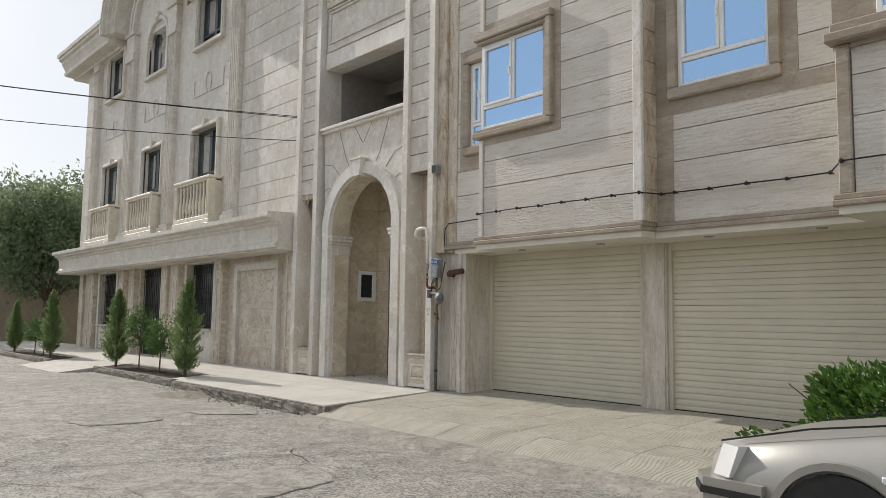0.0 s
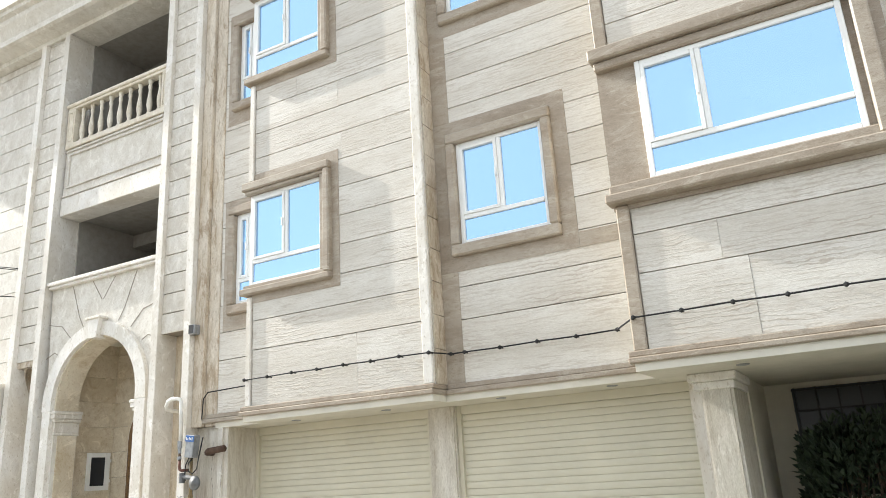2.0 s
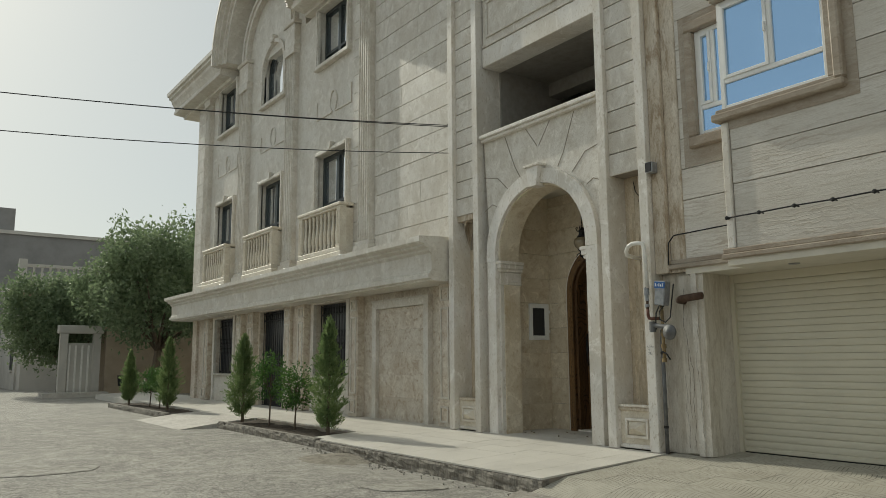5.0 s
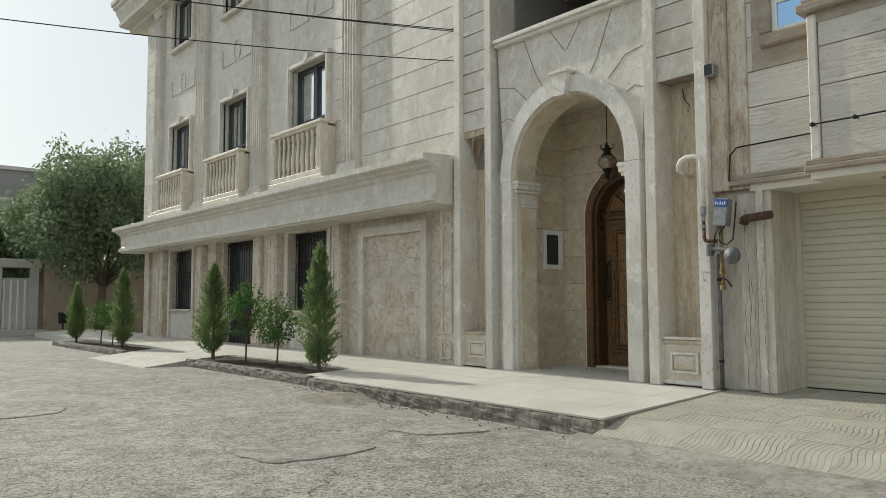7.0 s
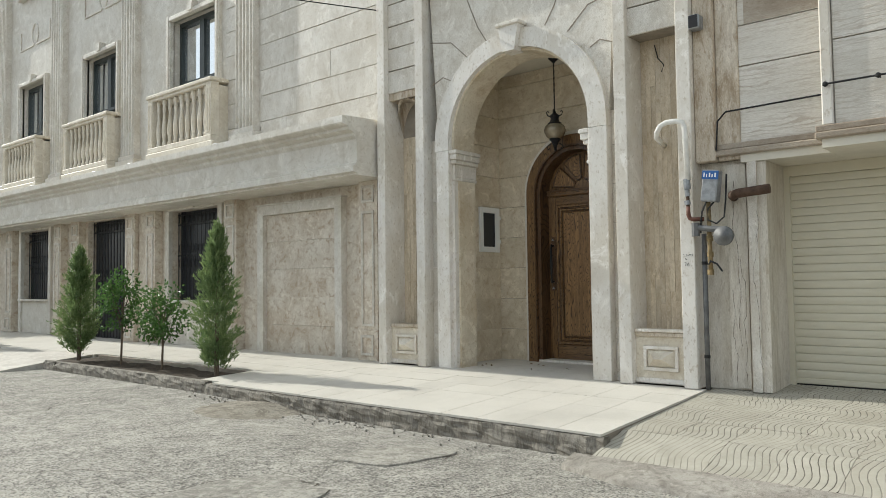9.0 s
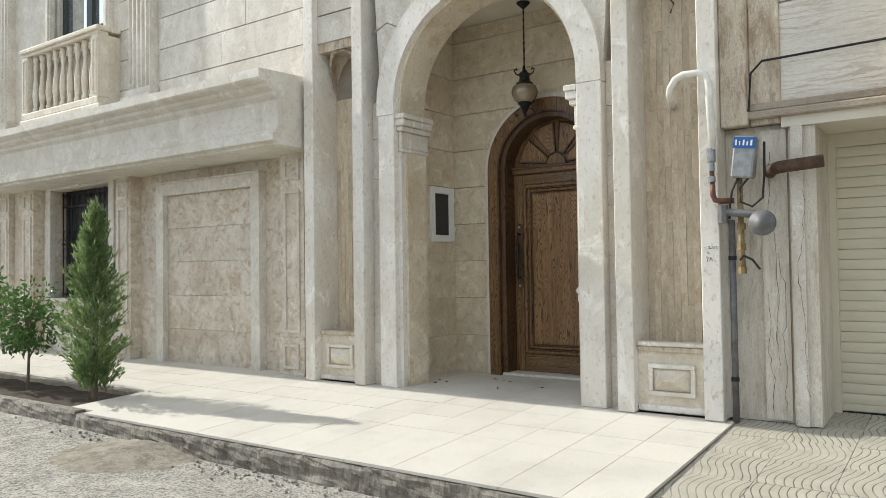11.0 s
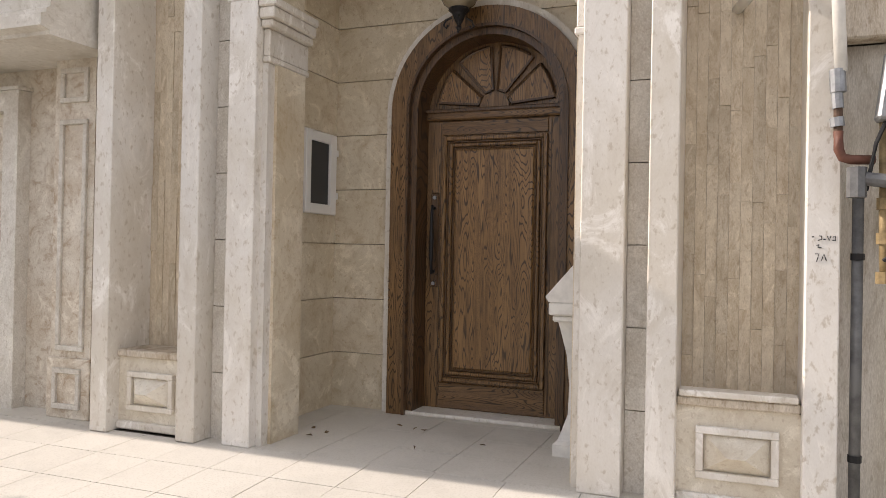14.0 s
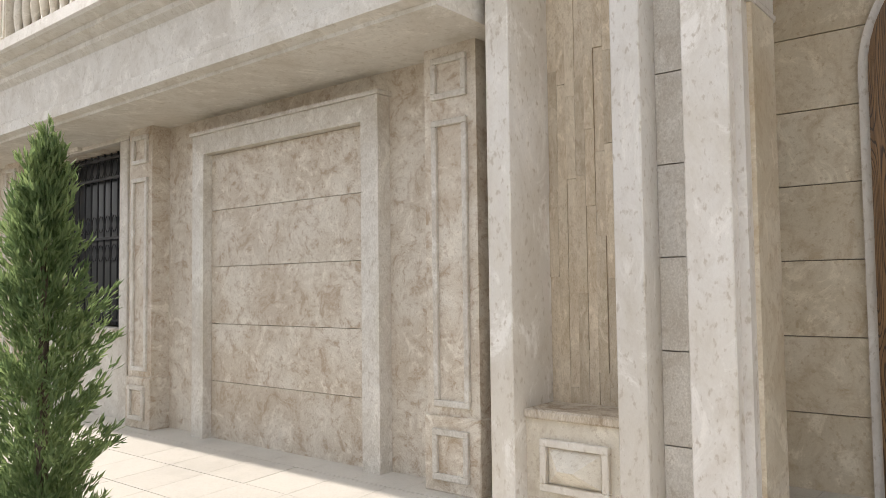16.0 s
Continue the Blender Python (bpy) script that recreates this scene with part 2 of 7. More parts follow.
STICK = stone("travertine_strip", (0.56, 0.475, 0.35), (0.36, 0.265, 0.165), (0.66, 0.58, 0.45), 2.6, (1.3, 1.3, 0.6), 0.5, 0.3, 0.11, 0.35)
BROWN = stone("brown_marble", (0.34, 0.28, 0.215), (0.22, 0.17, 0.12), (0.42, 0.365, 0.295), 1.6, (1, 0.3, 1), 0.45, 0.2, 0.03, 0.25)
SLAB = veined("veined_slab", (0.64, 0.60, 0.53), (0.45, 0.39, 0.32), (0.71, 0.68, 0.62))
SOFFIT = paint("cream_render", (0.66, 0.62, 0.53), 0.8, 0, 0.06, 3)
RENDER = paint("tan_render", (0.42, 0.34, 0.25), 0.9, 0, 0.12, 1.2, bump=0.2)
GREYWALL = paint("grey_render", (0.27, 0.26, 0.25), 0.9, 0, 0.12, 0.8, bump=0.2)
PALEWALL = paint("pale_render", (0.55, 0.52, 0.47), 0.9, 0, 0.1, 0.8, bump=0.2)
STREAK = stone("streaky_travertine", (0.60, 0.555, 0.47), (0.36, 0.30, 0.22), (0.68, 0.64, 0.57), 1.5, (1.3, 1.3, 0.24), 0.55, 0.5, 0.05, 0.34)
KERBMIX = stone("dark_kerb_mortar", (0.22, 0.20, 0.17), (0.10, 0.088, 0.07), (0.33, 0.305, 0.26), 3.2, (1, 1.2, 0.5), 0.9, 1.0, 0.08, 0.55)
ASPHALTPATCH = stone("patched_asphalt", (0.30, 0.283, 0.245), (0.12, 0.112, 0.098), (0.48, 0.455, 0.40), 5.0, (1, 1, 1), 0.9, 0.9, 0.05, 0.5, 0.0)
DIRT = stone("dry_earth", (0.25, 0.225, 0.18), (0.12, 0.10, 0.075), (0.38, 0.35, 0.29), 5.0, (1, 1, 1), 0.95, 1.0, 0.0, 0.4, 0.0)
CONCRETE = stone("rough_concrete", (0.34, 0.31, 0.27), (0.19, 0.17, 0.14), (0.45, 0.42, 0.37), 2.2, (1, 1, 1), 0.9, 0.8, 0.08, 0.5)
PALECON = stone("pale_concrete", (0.50, 0.47, 0.42), (0.33, 0.30, 0.26), (0.57, 0.54, 0.49), 1.2, (1, 1, 1), 0.8, 0.3, 0.05, 0.3)
GROUT = paint("joint_mortar", (0.30, 0.26, 0.21), 0.9)
# Loggia render: the room's shade is put into this darker colour.
SHADE = paint("shade_toned_render", (0.30, 0.28, 0.25), 0.9)
CREAM = paint("cream_steel", (0.62, 0.58, 0.46), 0.42, 0, 0.05, 2.0)
WHITE = paint("white_plastic", (0.80, 0.80, 0.78), 0.3, 0, 0.03, 3.0, 0.5, 0.01)
BLUEGLASS = mirror_glass("blue_reflective_glass", (0.36, 0.55, 0.80), 0.82, 0.05)
DARKGLASS = mirror_glass("clear_dark_glass", (0.80, 0.83, 0.85), 0.9, 0.02)
BLACKGLASS = mirror_glass("black_glass", (0.016, 0.019, 0.024), 0.0, 0.3)
IRON = paint("black_iron", (0.02, 0.02, 0.022), 0.5, 0.3, 0.1)
DARKFRAME = paint("dark_window_frame", (0.035, 0.045, 0.045), 0.4)
OAK = timber("varnished_oak", (0.03, 0.016, 0.008), (0.165, 0.09, 0.036), (0.255, 0.146, 0.06))
OAKPANEL = timber("golden_oak_panel", (0.032, 0.016, 0.008), (0.215, 0.117, 0.044), (0.325, 0.184, 0.072), (1, 3.6, 0.46))
OAKRAIL = timber("varnished_oak_rail", (0.03, 0.016, 0.008), (0.15, 0.081, 0.033), (0.23, 0.13, 0.053), (1, 0.42, 4.2))
OAKDARK = timber("dark_oak", (0.02, 0.011, 0.006), (0.09, 0.048, 0.021), (0.14, 0.076, 0.033))
ASPHALT = asphalt()
WAVY = wavy_paving()
TERRAZZO = terrazzo("pavement_terrazzo", (0.53, 0.50, 0.44), (0.63, 0.60, 0.54))
SOIL = stone("dark_soil", (0.055, 0.042, 0.03), (0.03, 0.022, 0.016), (0.09, 0.07, 0.05), 4, (1, 1, 1), 0.95, 1.0, 0.0, 0.4)
WHITEPIPE = paint("white_enamel", (0.78, 0.76, 0.71), 0.4, 0, 0.1, 14)
REDPIPE = paint("red_primer", (0.15, 0.06, 0.038), 0.6, 0, 0.2, 20)
YELLOWPIPE = paint("brass_fitting", (0.30, 0.22, 0.11), 0.6, 0.3, 0.3, 20)
DULLZINC = paint("dull_cast_metal", (0.165, 0.166, 0.166), 0.6, 0.3, 0.25, 14)
ZINC = paint("grey_metal", (0.33, 0.34, 0.35), 0.45, 0.5, 0.2, 20)
BLUE = paint("blue_label", (0.03, 0.12, 0.36), 0.4)
BLACKRUBBER = paint("black_rubber", (0.018, 0.018, 0.018), 0.7)
RUST = paint("rusty_pipe", (0.10, 0.06, 0.04), 0.8, 0.1, 0.3, 16)
CARPAINT = paint("dusty_beige_paint", (0.36, 0.35, 0.32), 0.35, 0.35, 0.08, 3.0, 0.5, 0.02)
LAMPGLASS = paint("clear_ribbed_lens", (0.75, 0.76, 0.76), 0.12, 0.2, 0.03, 5, 0.6)
AMBERGLASS = paint("smoked_amber_glass", (0.32, 0.27, 0.19), 0.15, 0.3, 0.15, 12, 0.6)
CARGLASS = mirror_glass("car_glass", (0.16, 0.20, 0.20), 0.5, 0.03)
BARK = stone("bark", (0.12, 0.09, 0.065), (0.05, 0.037, 0.027), (0.18, 0.14, 0.10), 5, (1, 1, 0.3), 0.9, 0.9, 0, 0.4)
CYPRESS = leafy("cypress_spray", (0.14, 0.21, 0.085), (0.30, 0.38, 0.16), (0.09, 0.15, 0.065), 0.5, 0.5)
SHRUB = leafy("shrub_leaf", (0.05, 0.12, 0.03), (0.13, 0.24, 0.06), (0.04, 0.09, 0.025), 0.4)
HEDGE = leafy("hedge_leaf", (0.035, 0.10, 0.02), (0.17, 0.30, 0.055), (0.03, 0.075, 0.018), 0.35)
DARKLEAF = leafy("dark_leaf", (0.04, 0.06, 0.035), (0.075, 0.10, 0.06), (0.03, 0.048, 0.028), 0.45)
# Far tree leaves, greens paled in colour to stand in for distance haze.
HAZEDLEAF = leafy("hazed_tree_leaf", (0.16, 0.22, 0.12), (0.27, 0.33, 0.19), (0.13, 0.18, 0.10), 0.5, 0.55)
DRYLEAF = leafy("dry_leaf", (0.14, 0.09, 0.05), (0.24, 0.17, 0.09), (0.10, 0.07, 0.04))
ROOFTILE = paint("red_roof_tile", (0.36, 0.20, 0.15), 0.8, 0, 0.2, 3)


# ---- building helpers ----
def bmnew():
    return bmesh.new()


def box(bm, x0, x1, y0, y1, z0, z1, bevel=0.0):
    m = Matrix.Translation(((x0 + x1) / 2, (y0 + y1) / 2, (z0 + z1) / 2)) @ Matrix.Diagonal((abs(x1 - x0), abs(y1 - y0), abs(z1 - z0), 1))
    made = bmesh.ops.create_cube(bm, size=1, matrix=m)["verts"]
    if bevel:
        edges = list({e for v in made for e in v.link_edges})
        bmesh.ops.bevel(bm, geom=edges, offset=bevel, segments=1, affect="EDGES", profile=0.7)
    return bm


def part(name, bm, material, parent=None, label="", smooth=False):
    """Links a bmesh as one mesh object, under a thing or a part."""
    bmesh.ops.recalc_face_normals(bm, faces=bm.faces)
    me = bpy.data.meshes.new(name)
    bm.to_mesh(me)
    bm.free()
    me.materials.append(material)
    if smooth:
        for f in me.polygons:
            f.use_smooth = True
    ob = new(name, me)
    ob.parent = parent
    return tagged(ob, label)


def boxpart(name, dims, material, parent=None, label="", bevel=0.0):
    return part(name, box(bmnew(), *dims, bevel), material, parent, label)


def thing(name, label, category, group="", kind=""):
    return tagged(new(name), label, category, group, kind)


def setting(ob, label, category="wall"):
    return tagged(ob, label, category, "", "structure")


def prism(bm, outline, axis, a, b):
    """A closed outline drawn out from a to b. axis y: outline in (x, z); axis x: (y, z); axis z: (x, y)."""
    def at(p, s):
        return {"y": (p[0], s, p[1]), "x": (s, p[0], p[1]), "z": (p[0], p[1], s)}[axis]
    lo = [bm.verts.new(at(p, a)) for p in outline]
    hi = [bm.verts.new(at(p, b)) for p in outline]
    n = len(outline)
    bm.faces.new(lo)
    bm.faces.new(hi[::-1])
    for i in range(n):
        bm.faces.new((lo[i], lo[(i + 1) % n], hi[(i + 1) % n], hi[i]))
    return bm


def lathe(bm, profile, cx=0.0, cy=0.0, sides=12):
    rings = []
    for r, z in profile:
        rings.append([bm.verts.new((cx + r * math.cos(2 * math.pi * k / sides), cy + r * math.sin(2 * math.pi * k / sides), z)) for k in range(sides)])
    for lo, hi in zip(rings, rings[1:]):
        for k in range(sides):
            bm.faces.new((lo[k], lo[(k + 1) % sides], hi[(k + 1) % sides], hi[k]))
    bm.faces.new(rings[0][::-1])
    bm.faces.new(rings[-1])
    return bm


def tube(bm, points, r, sides=8):
    """A round bar through the points; r one radius, or one for each point."""
    pts = [Vector(p) for p in points]
    radii = r if isinstance(r, (list, tuple)) else [r] * len(pts)
    rings = []
    for i, p in enumerate(pts):
        d = (pts[min(i + 1, len(pts) - 1)] - pts[max(i - 1, 0)]).normalized()
        u = d.orthogonal().normalized() if abs(d.z) > 0.99 else d.cross(Vector((0, 0, 1))).normalized()
        v = d.cross(u)
        rings.append([bm.verts.new(p + radii[i] * (math.cos(2 * math.pi * k / sides) * u + math.sin(2 * math.pi * k / sides) * v)) for k in range(sides)])
    for lo, hi in zip(rings, rings[1:]):
        for k in range(sides):
            bm.faces.new((lo[k], lo[(k + 1) % sides], hi[(k + 1) % sides], hi[k]))
    bm.faces.new(rings[0][::-1])
    bm.faces.new(rings[-1])
    return bm


def arc(cy, cz, r, a0=0.0, a1=180.0, n=20):
    return [(cy + r * math.cos(radians(a0 + (a1 - a0) * k / n)), cz + r * math.sin(radians(a0 + (a1 - a0) * k / n))) for k in range(n + 1)]


def sheet(bm, inner, outer, x0, x1):
    """A bent band between two open outlines of (y, z), as thick as x0 to x1."""
    rows = [[bm.verts.new((x, *p)) for p in line] for x in (x0, x1) for line in (inner, outer)]
    a, b, c, d = rows
    n = len(a)
    for i in range(n - 1):
        for p, q in ((a, b), (b, d), (d, c), (c, a)):
            bm.faces.new((p[i], p[i + 1], q[i + 1], q[i]))
    for i in (0, n - 1):
        bm.faces.new((a[i], b[i], d[i], c[i]))
    return bm


def spandrel(bm, cy, cz, r, y0, y1, ztop, x0, x1, n=20):
    """Wall above a round arch: between the arc and a straight top."""
    curve = arc(cy, cz, r, 180, 0, n)
    top = [(min(max(p[0], y0), y1), ztop) for p in curve]
    top[0], top[-1] = (y0, ztop), (y1, ztop)
    return sheet(bm, curve, top, x0, x1)


def cells(y0, y1, z0, z1, holes):
    ys = sorted({y0, y1, *[min(max(v, y0), y1) for h in holes for v in h[:2]]})
    zs = sorted({z0, z1, *[min(max(v, z0), z1) for h in holes for v in h[2:]]})
    for za, zb in zip(zs, zs[1:]):
        run = None
        for ya, yb in zip(ys, ys[1:]):
            my, mz = (ya + yb) / 2, (za + zb) / 2
            solid = not any(h[0] < my < h[1] and h[2] < mz < h[3] for h in holes)
            if solid:
                run = (run[0], yb) if run else (ya, yb)
            elif run:
                yield (*run, za, zb)
                run = None
        if run:
            yield (*run, za, zb)


def wall(name, label, x0, x1, y0, y1, z0, z1, holes, material):
    bm = bmnew()
    for ya, yb, za, zb in cells(y0, y1, z0, z1, holes):
        box(bm, x0, x1, ya, yb, za, zb)
    return setting(part(name, bm, material), label)


UNIT = {}


def piece(name, material, parent, x0, x1, y0, y1, z0, z1, tilt=0.0):
    """One block on a shared mesh, with softened front edges."""
    if material.name not in UNIT:
        bm = box(bmnew(), -0.5, 0.5, -0.5, 0.5, -0.5, 0.5)
        bmesh.ops.recalc_face_normals(bm, faces=bm.faces)
        me = bpy.data.meshes.new("block_" + material.name)
        bm.to_mesh(me)
        bm.free()
        me.materials.append(material)
        UNIT[material.name] = me
    ob = new(name, UNIT[material.name])
    ob.location = ((x0 + x1) / 2, (y0 + y1) / 2, (z0 + z1) / 2)
    ob.scale = (abs(x1 - x0), abs(y1 - y0), abs(z1 - z0))
    ob.rotation_euler = (0, tilt, 0)
    ob.parent = parent
    return ob


PIECES = []


def tall_foot(parent, x, y0, y1, holes, run):
    """Facing of the right wing: one tall foot course, even courses above."""
    slabs(parent, x, y0, y1, 2.36, 3.1, 0.74, holes, SLAB, 0.03, 0.011, run)
    slabs(parent, x, y0, y1, 3.1, 10.0, 0.393, holes, SLAB, 0.03, 0.011, run)


def slabs(parent, x, y0, y1, z0, z1, course, holes, material, thick=0.03, joint=0.012, run=1.6, start=None):
    """Notes the facing slabs of a wall, course by course, round its openings; they are made at the end of the file."""
    PIECES.append((parent, x, y0, y1, z0, z1, course, holes, material, thick, joint, run, z0 if start is None else start))


def lay_slabs():
    rnd = random.Random(5)
    for parent, x, y0, y1, z0, z1, course, holes, material, thick, joint, run, start in PIECES:
        z = start
        while z < z1 - 0.02:
            za, zb = max(z, z0), min(z + course, z1)
            z += course
            if zb - za < 0.03:
                continue
            ys, y = [], y0 + run * rnd.uniform(0.3, 1.0)
            while y < y1 - 0.5:
                ys.append(y)
                y += run * rnd.uniform(0.8, 1.3)
            for ya, yb, zc, zd in cells(y0, y1, za, zb, [h for h in holes if h[2] < zb and h[3] > za]):
                cuts = [ya, *[v for v in ys if ya + 0.2 < v < yb - 0.2], yb]
                top = zd - joint if abs(zd - zb) < 1e-6 else zd
                for a, b in zip(cuts, cuts[1:]):
                    piece("stone_slab", material, parent, x + rnd.uniform(-0.0015, 0.0015), x + thick, a + 0.0015, b - 0.0015, zc, top)


def leaves(name, spots, ways, length, width, material, parent, label=""):
    """Many small bent leaves in one mesh."""
    spots, ways = np.asarray(spots), np.asarray(ways)
    n = len(spots)
    rnd = np.random.RandomState(n)
    ways = ways / np.linalg.norm(ways, axis=1)[:, None]
    side = np.cross(ways, rnd.normal(size=(n, 3)))
    side /= np.linalg.norm(side, axis=1)[:, None]
    up = np.cross(side, ways)
    l = length * rnd.uniform(0.6, 1.3, (n, 1))
    w = width * rnd.uniform(0.6, 1.3, (n, 1))
    a, d = spots, spots + ways * l
    mid = spots + ways * l * 0.5 + up * w * 0.25
    verts = np.stack([a, mid + side * w * 0.5, d, mid - side * w * 0.5], 1).reshape(-1, 3)
    faces = [(4 * i + p, 4 * i + q, 4 * i + r) for i in range(n) for p, q, r in ((0, 1, 2), (0, 2, 3))]
    me = bpy.data.meshes.new(name)
    me.from_pydata(verts.tolist(), [], faces)
    me.materials.append(material)
    ob = new(name, me)
    ob.parent = parent
    return tagged(ob, label)


# ---- ground ----
STREET = -0.24


def rise(x):
    """Height of the pavement, which falls towards the kerb."""
    return 0.05 * min(x, 0.0)


def gutter(x, y):
    """The street sinks a little along the kerb of the pavement."""
    if x < -3.4 or y > 3.2 or y < -11:
        return 0.0
    return -0.06 * min(1.0, (x + 3.4) / 0.9) * min(1.0, max(0.0, (3.2 - y) / 2.0))


def build_road():
    xs = [-600, -200, -60, -30] + [-16 + 0.5 * k for k in range(25)] + [-3.7, -3.4, -3.1, -2.8, -2.5, -2.2, -1.9, -1.5, 40, 200, 600]
    ys = [-600, -200, -60, -30] + [-20 + 0.6 * k for k in range(75)] + [40, 80, 200, 600]
    bm = bmnew()
    rows = [[bm.verts.new((x, y, STREET + gutter(x, y) + (0.012 * noise.noise((x * 0.6, y * 0.6, 0)) if -16 < x < -2.6 and -20 < y < 25 else 0))) for y in ys] for x in xs]
    for a, b in zip(rows, rows[1:]):
        for i in range(len(ys) - 1):
            bm.faces.new((a[i], b[i], b[i + 1], a[i + 1]))
    setting(part("road", bm, ASPHALT, None, "", True), "worn grey asphalt street, cracked and patched", "road")


def build_pavement():
    base = part("pavement", prism(bmnew(), [(0.7, -0.4), (-2.08, -0.4), (-2.08, -0.122), (0, -0.018), (0.7, -0.018)], "y", -2.3, 3.0), GROUT)
    setting(base, "cream terrazzo tile pavement in front of the house", "pavement")
    prm = bmnew()
    prism(prm, [(0.7, -0.4), (-1.25, -0.4), (-1.25, rise(-1.25) - 0.018), (0, -0.018), (0.7, -0.018)], "y", 3.0, 7.7)
    part("bed_side", prm, GROUT, base)
    far = part("pavement_far", prism(bmnew(), [(0.7, -0.4), (-1.3, -0.4), (-1.3, -0.07), (0, -0.005), (0.7, -0.005)], "y", 7.7, 24), TERRAZZO)
    setting(far, "sunlit cream pavement further along the street", "pavement")
    ramp = part("ramp_left", prism(bmnew(), [(-1.302, -0.4), (-2.9, -0.4), (-2.9, -0.235), (-2.0, -0.13), (-1.302, -0.072)], "y", 7.75, 11.2), PALECON)
    setting(ramp, "pale concrete driveway ramp between two planting beds", "pavement")
    base2 = part("ramp_right", prism(bmnew(), [(2.0, -0.4), (-2.28, -0.4), (-2.28, -0.262), (-1.75, -0.14), (0.6, 0.0), (2.0, 0.012)], "y", -9.3, -2.304), GROUT)
    setting(base2, "wave-patterned paving of the garage ramp", "pavement")
    lip = bmnew()
    rows = []
    for k in range(121):
        y = -9.3 + 7.12 * k / 120
        out = 0.42 + 0.07 * noise.noise((y * 1.3, 2.0, 0)) + 0.03 * noise.noise((y * 6, 5.0, 0)) - 0.22 * max(0.0, (y + 2.75) / 0.57)
        row = []
        for q, z in ((0.0, -0.223), (0.12, -0.226), (0.4, -0.232), (0.75, -0.252), (0.93, -0.268), (1.0, -0.335)):
            x = -2.29 - out * q
            row.append(lip.verts.new((x, y, z + 0.012 * noise.noise((x * 7, y * 7, 1.0)) * (1 if 0.05 < q < 0.97 else 0.2) + 0.004 * (1 - q))))
        rows.append(row)
    for ra, rb in zip(rows, rows[1:]):
        for k in range(5):
            lip.faces.new((ra[k], rb[k], rb[k + 1], ra[k + 1]))
    part("ramp_lip", lip, CONCRETE, base2, "worn broken concrete edge of the ramp", True)
    rest = part("pavement_right", prism(bmnew(), [(2.0, -0.4), (-2.2, -0.4), (-2.2, -0.13), (0, -0.02), (2.0, -0.02)], "y", -24, -9.32), PALECON)
    setting(rest, "pale concrete pavement beside the hedge", "pavement")
    return base, base2


def build_kerbs():
    rnd = random.Random(8)
    for y0, y1, x, label in ((-2.32, 7.7, -2.0, "rough broken concrete kerb along the pavement"), (11.2, 17.5, -2.1, "low concrete kerb round the far planting bed")):
        ob = thing("kerb", label, "kerb")
        y = y0
        while y < y1 - 0.05:
            l = min(rnd.uniform(0.45, 0.95), y1 - y)
            top = -0.128 if y < 2.95 else -0.1
            bm = box(bmnew(), x - 0.115, x, y, y + l - 0.002, -0.34, top)
            bmesh.ops.subdivide_edges(bm, edges=bm.edges, cuts=7, use_grid_fill=True)
            for v in bm.verts:
                k = noise.noise_vector((v.co.x * 14, v.co.y * 11, v.co.z * 14)) + 0.6 * noise.noise_vector(v.co * 31)
                v.co += Vector((0.024 * k.x, 0.0, 0.007 * k.z)) * (1.0 if v.co.x < x - 0.02 else 0.25)
                if v.co.x < x - 0.08 and v.co.z > -0.13:
                    v.co.x += 0.02
            part("kerbstone", bm, KERBMIX, ob)
            y += l
    crumbs = bmnew()
    for _ in range(150):
        y = rnd.gauss(0.6, 0.9) + rnd.uniform(-1.2, 1.8)
        s = rnd.uniform(0.008, 0.035)
        m = pose(-2.14 - abs(rnd.gauss(0, 0.12)), y, STREET + gutter(-2.2, y) + s * 0.3, rnd.uniform(0, 90), rnd.uniform(0, 90), 0) @ Matrix.Diagonal((s, s * rnd.uniform(0.6, 1), s * 0.7, 1))
        bmesh.ops.create_icosphere(crumbs, subdivisions=1, radius=0.5, matrix=m)
    tagged(part("rubble", crumbs, CONCRETE), "small crumbs of broken concrete at the kerb", "rubble", "", "stuff")


def build_beds():
    for i, (y0, y1, x0) in enumerate(((3.0, 7.68, -2.0), (11.2, 17.5, -2.1))):
        bm = bmnew()
        bmesh.ops.create_grid(bm, x_segments=12, y_segments=50, size=0.5, matrix=Matrix.Translation(((x0 - 1.27) / 2, (y0 + y1) / 2, -0.125)) @ Matrix.Diagonal((-1.27 - x0, y1 - y0, 1, 1)))
        for v in bm.verts:
            v.co.z += 0.03 * noise.noise(v.co * 5)
        setting(part("planting_bed", bm, SOIL, None, "", True), "planting bed of dark bare soil behind the kerb", "bed")


def jagged(a, b, rnd, step=0.12, sway=0.05):
    """A crooked line on the road from a to b."""
    a, b = Vector((*a, 0)), Vector((*b, 0))
    n = max(2, int((b - a).length / step))
    side_ = (b - a).normalized().cross(Vector((0, 0, 1)))
    drift, pts = 0.0, []
    for k in range(n + 1):
        drift = 0.75 * drift + rnd.gauss(0, sway)
        pts.append(a.lerp(b, k / n) + side_ * (drift if 0 < k < n else 0))
    return pts


def road_height(x, y):
    return STREET + gutter(x, y) + 0.012 * noise.noise((x * 0.6, y * 0.6, 0))


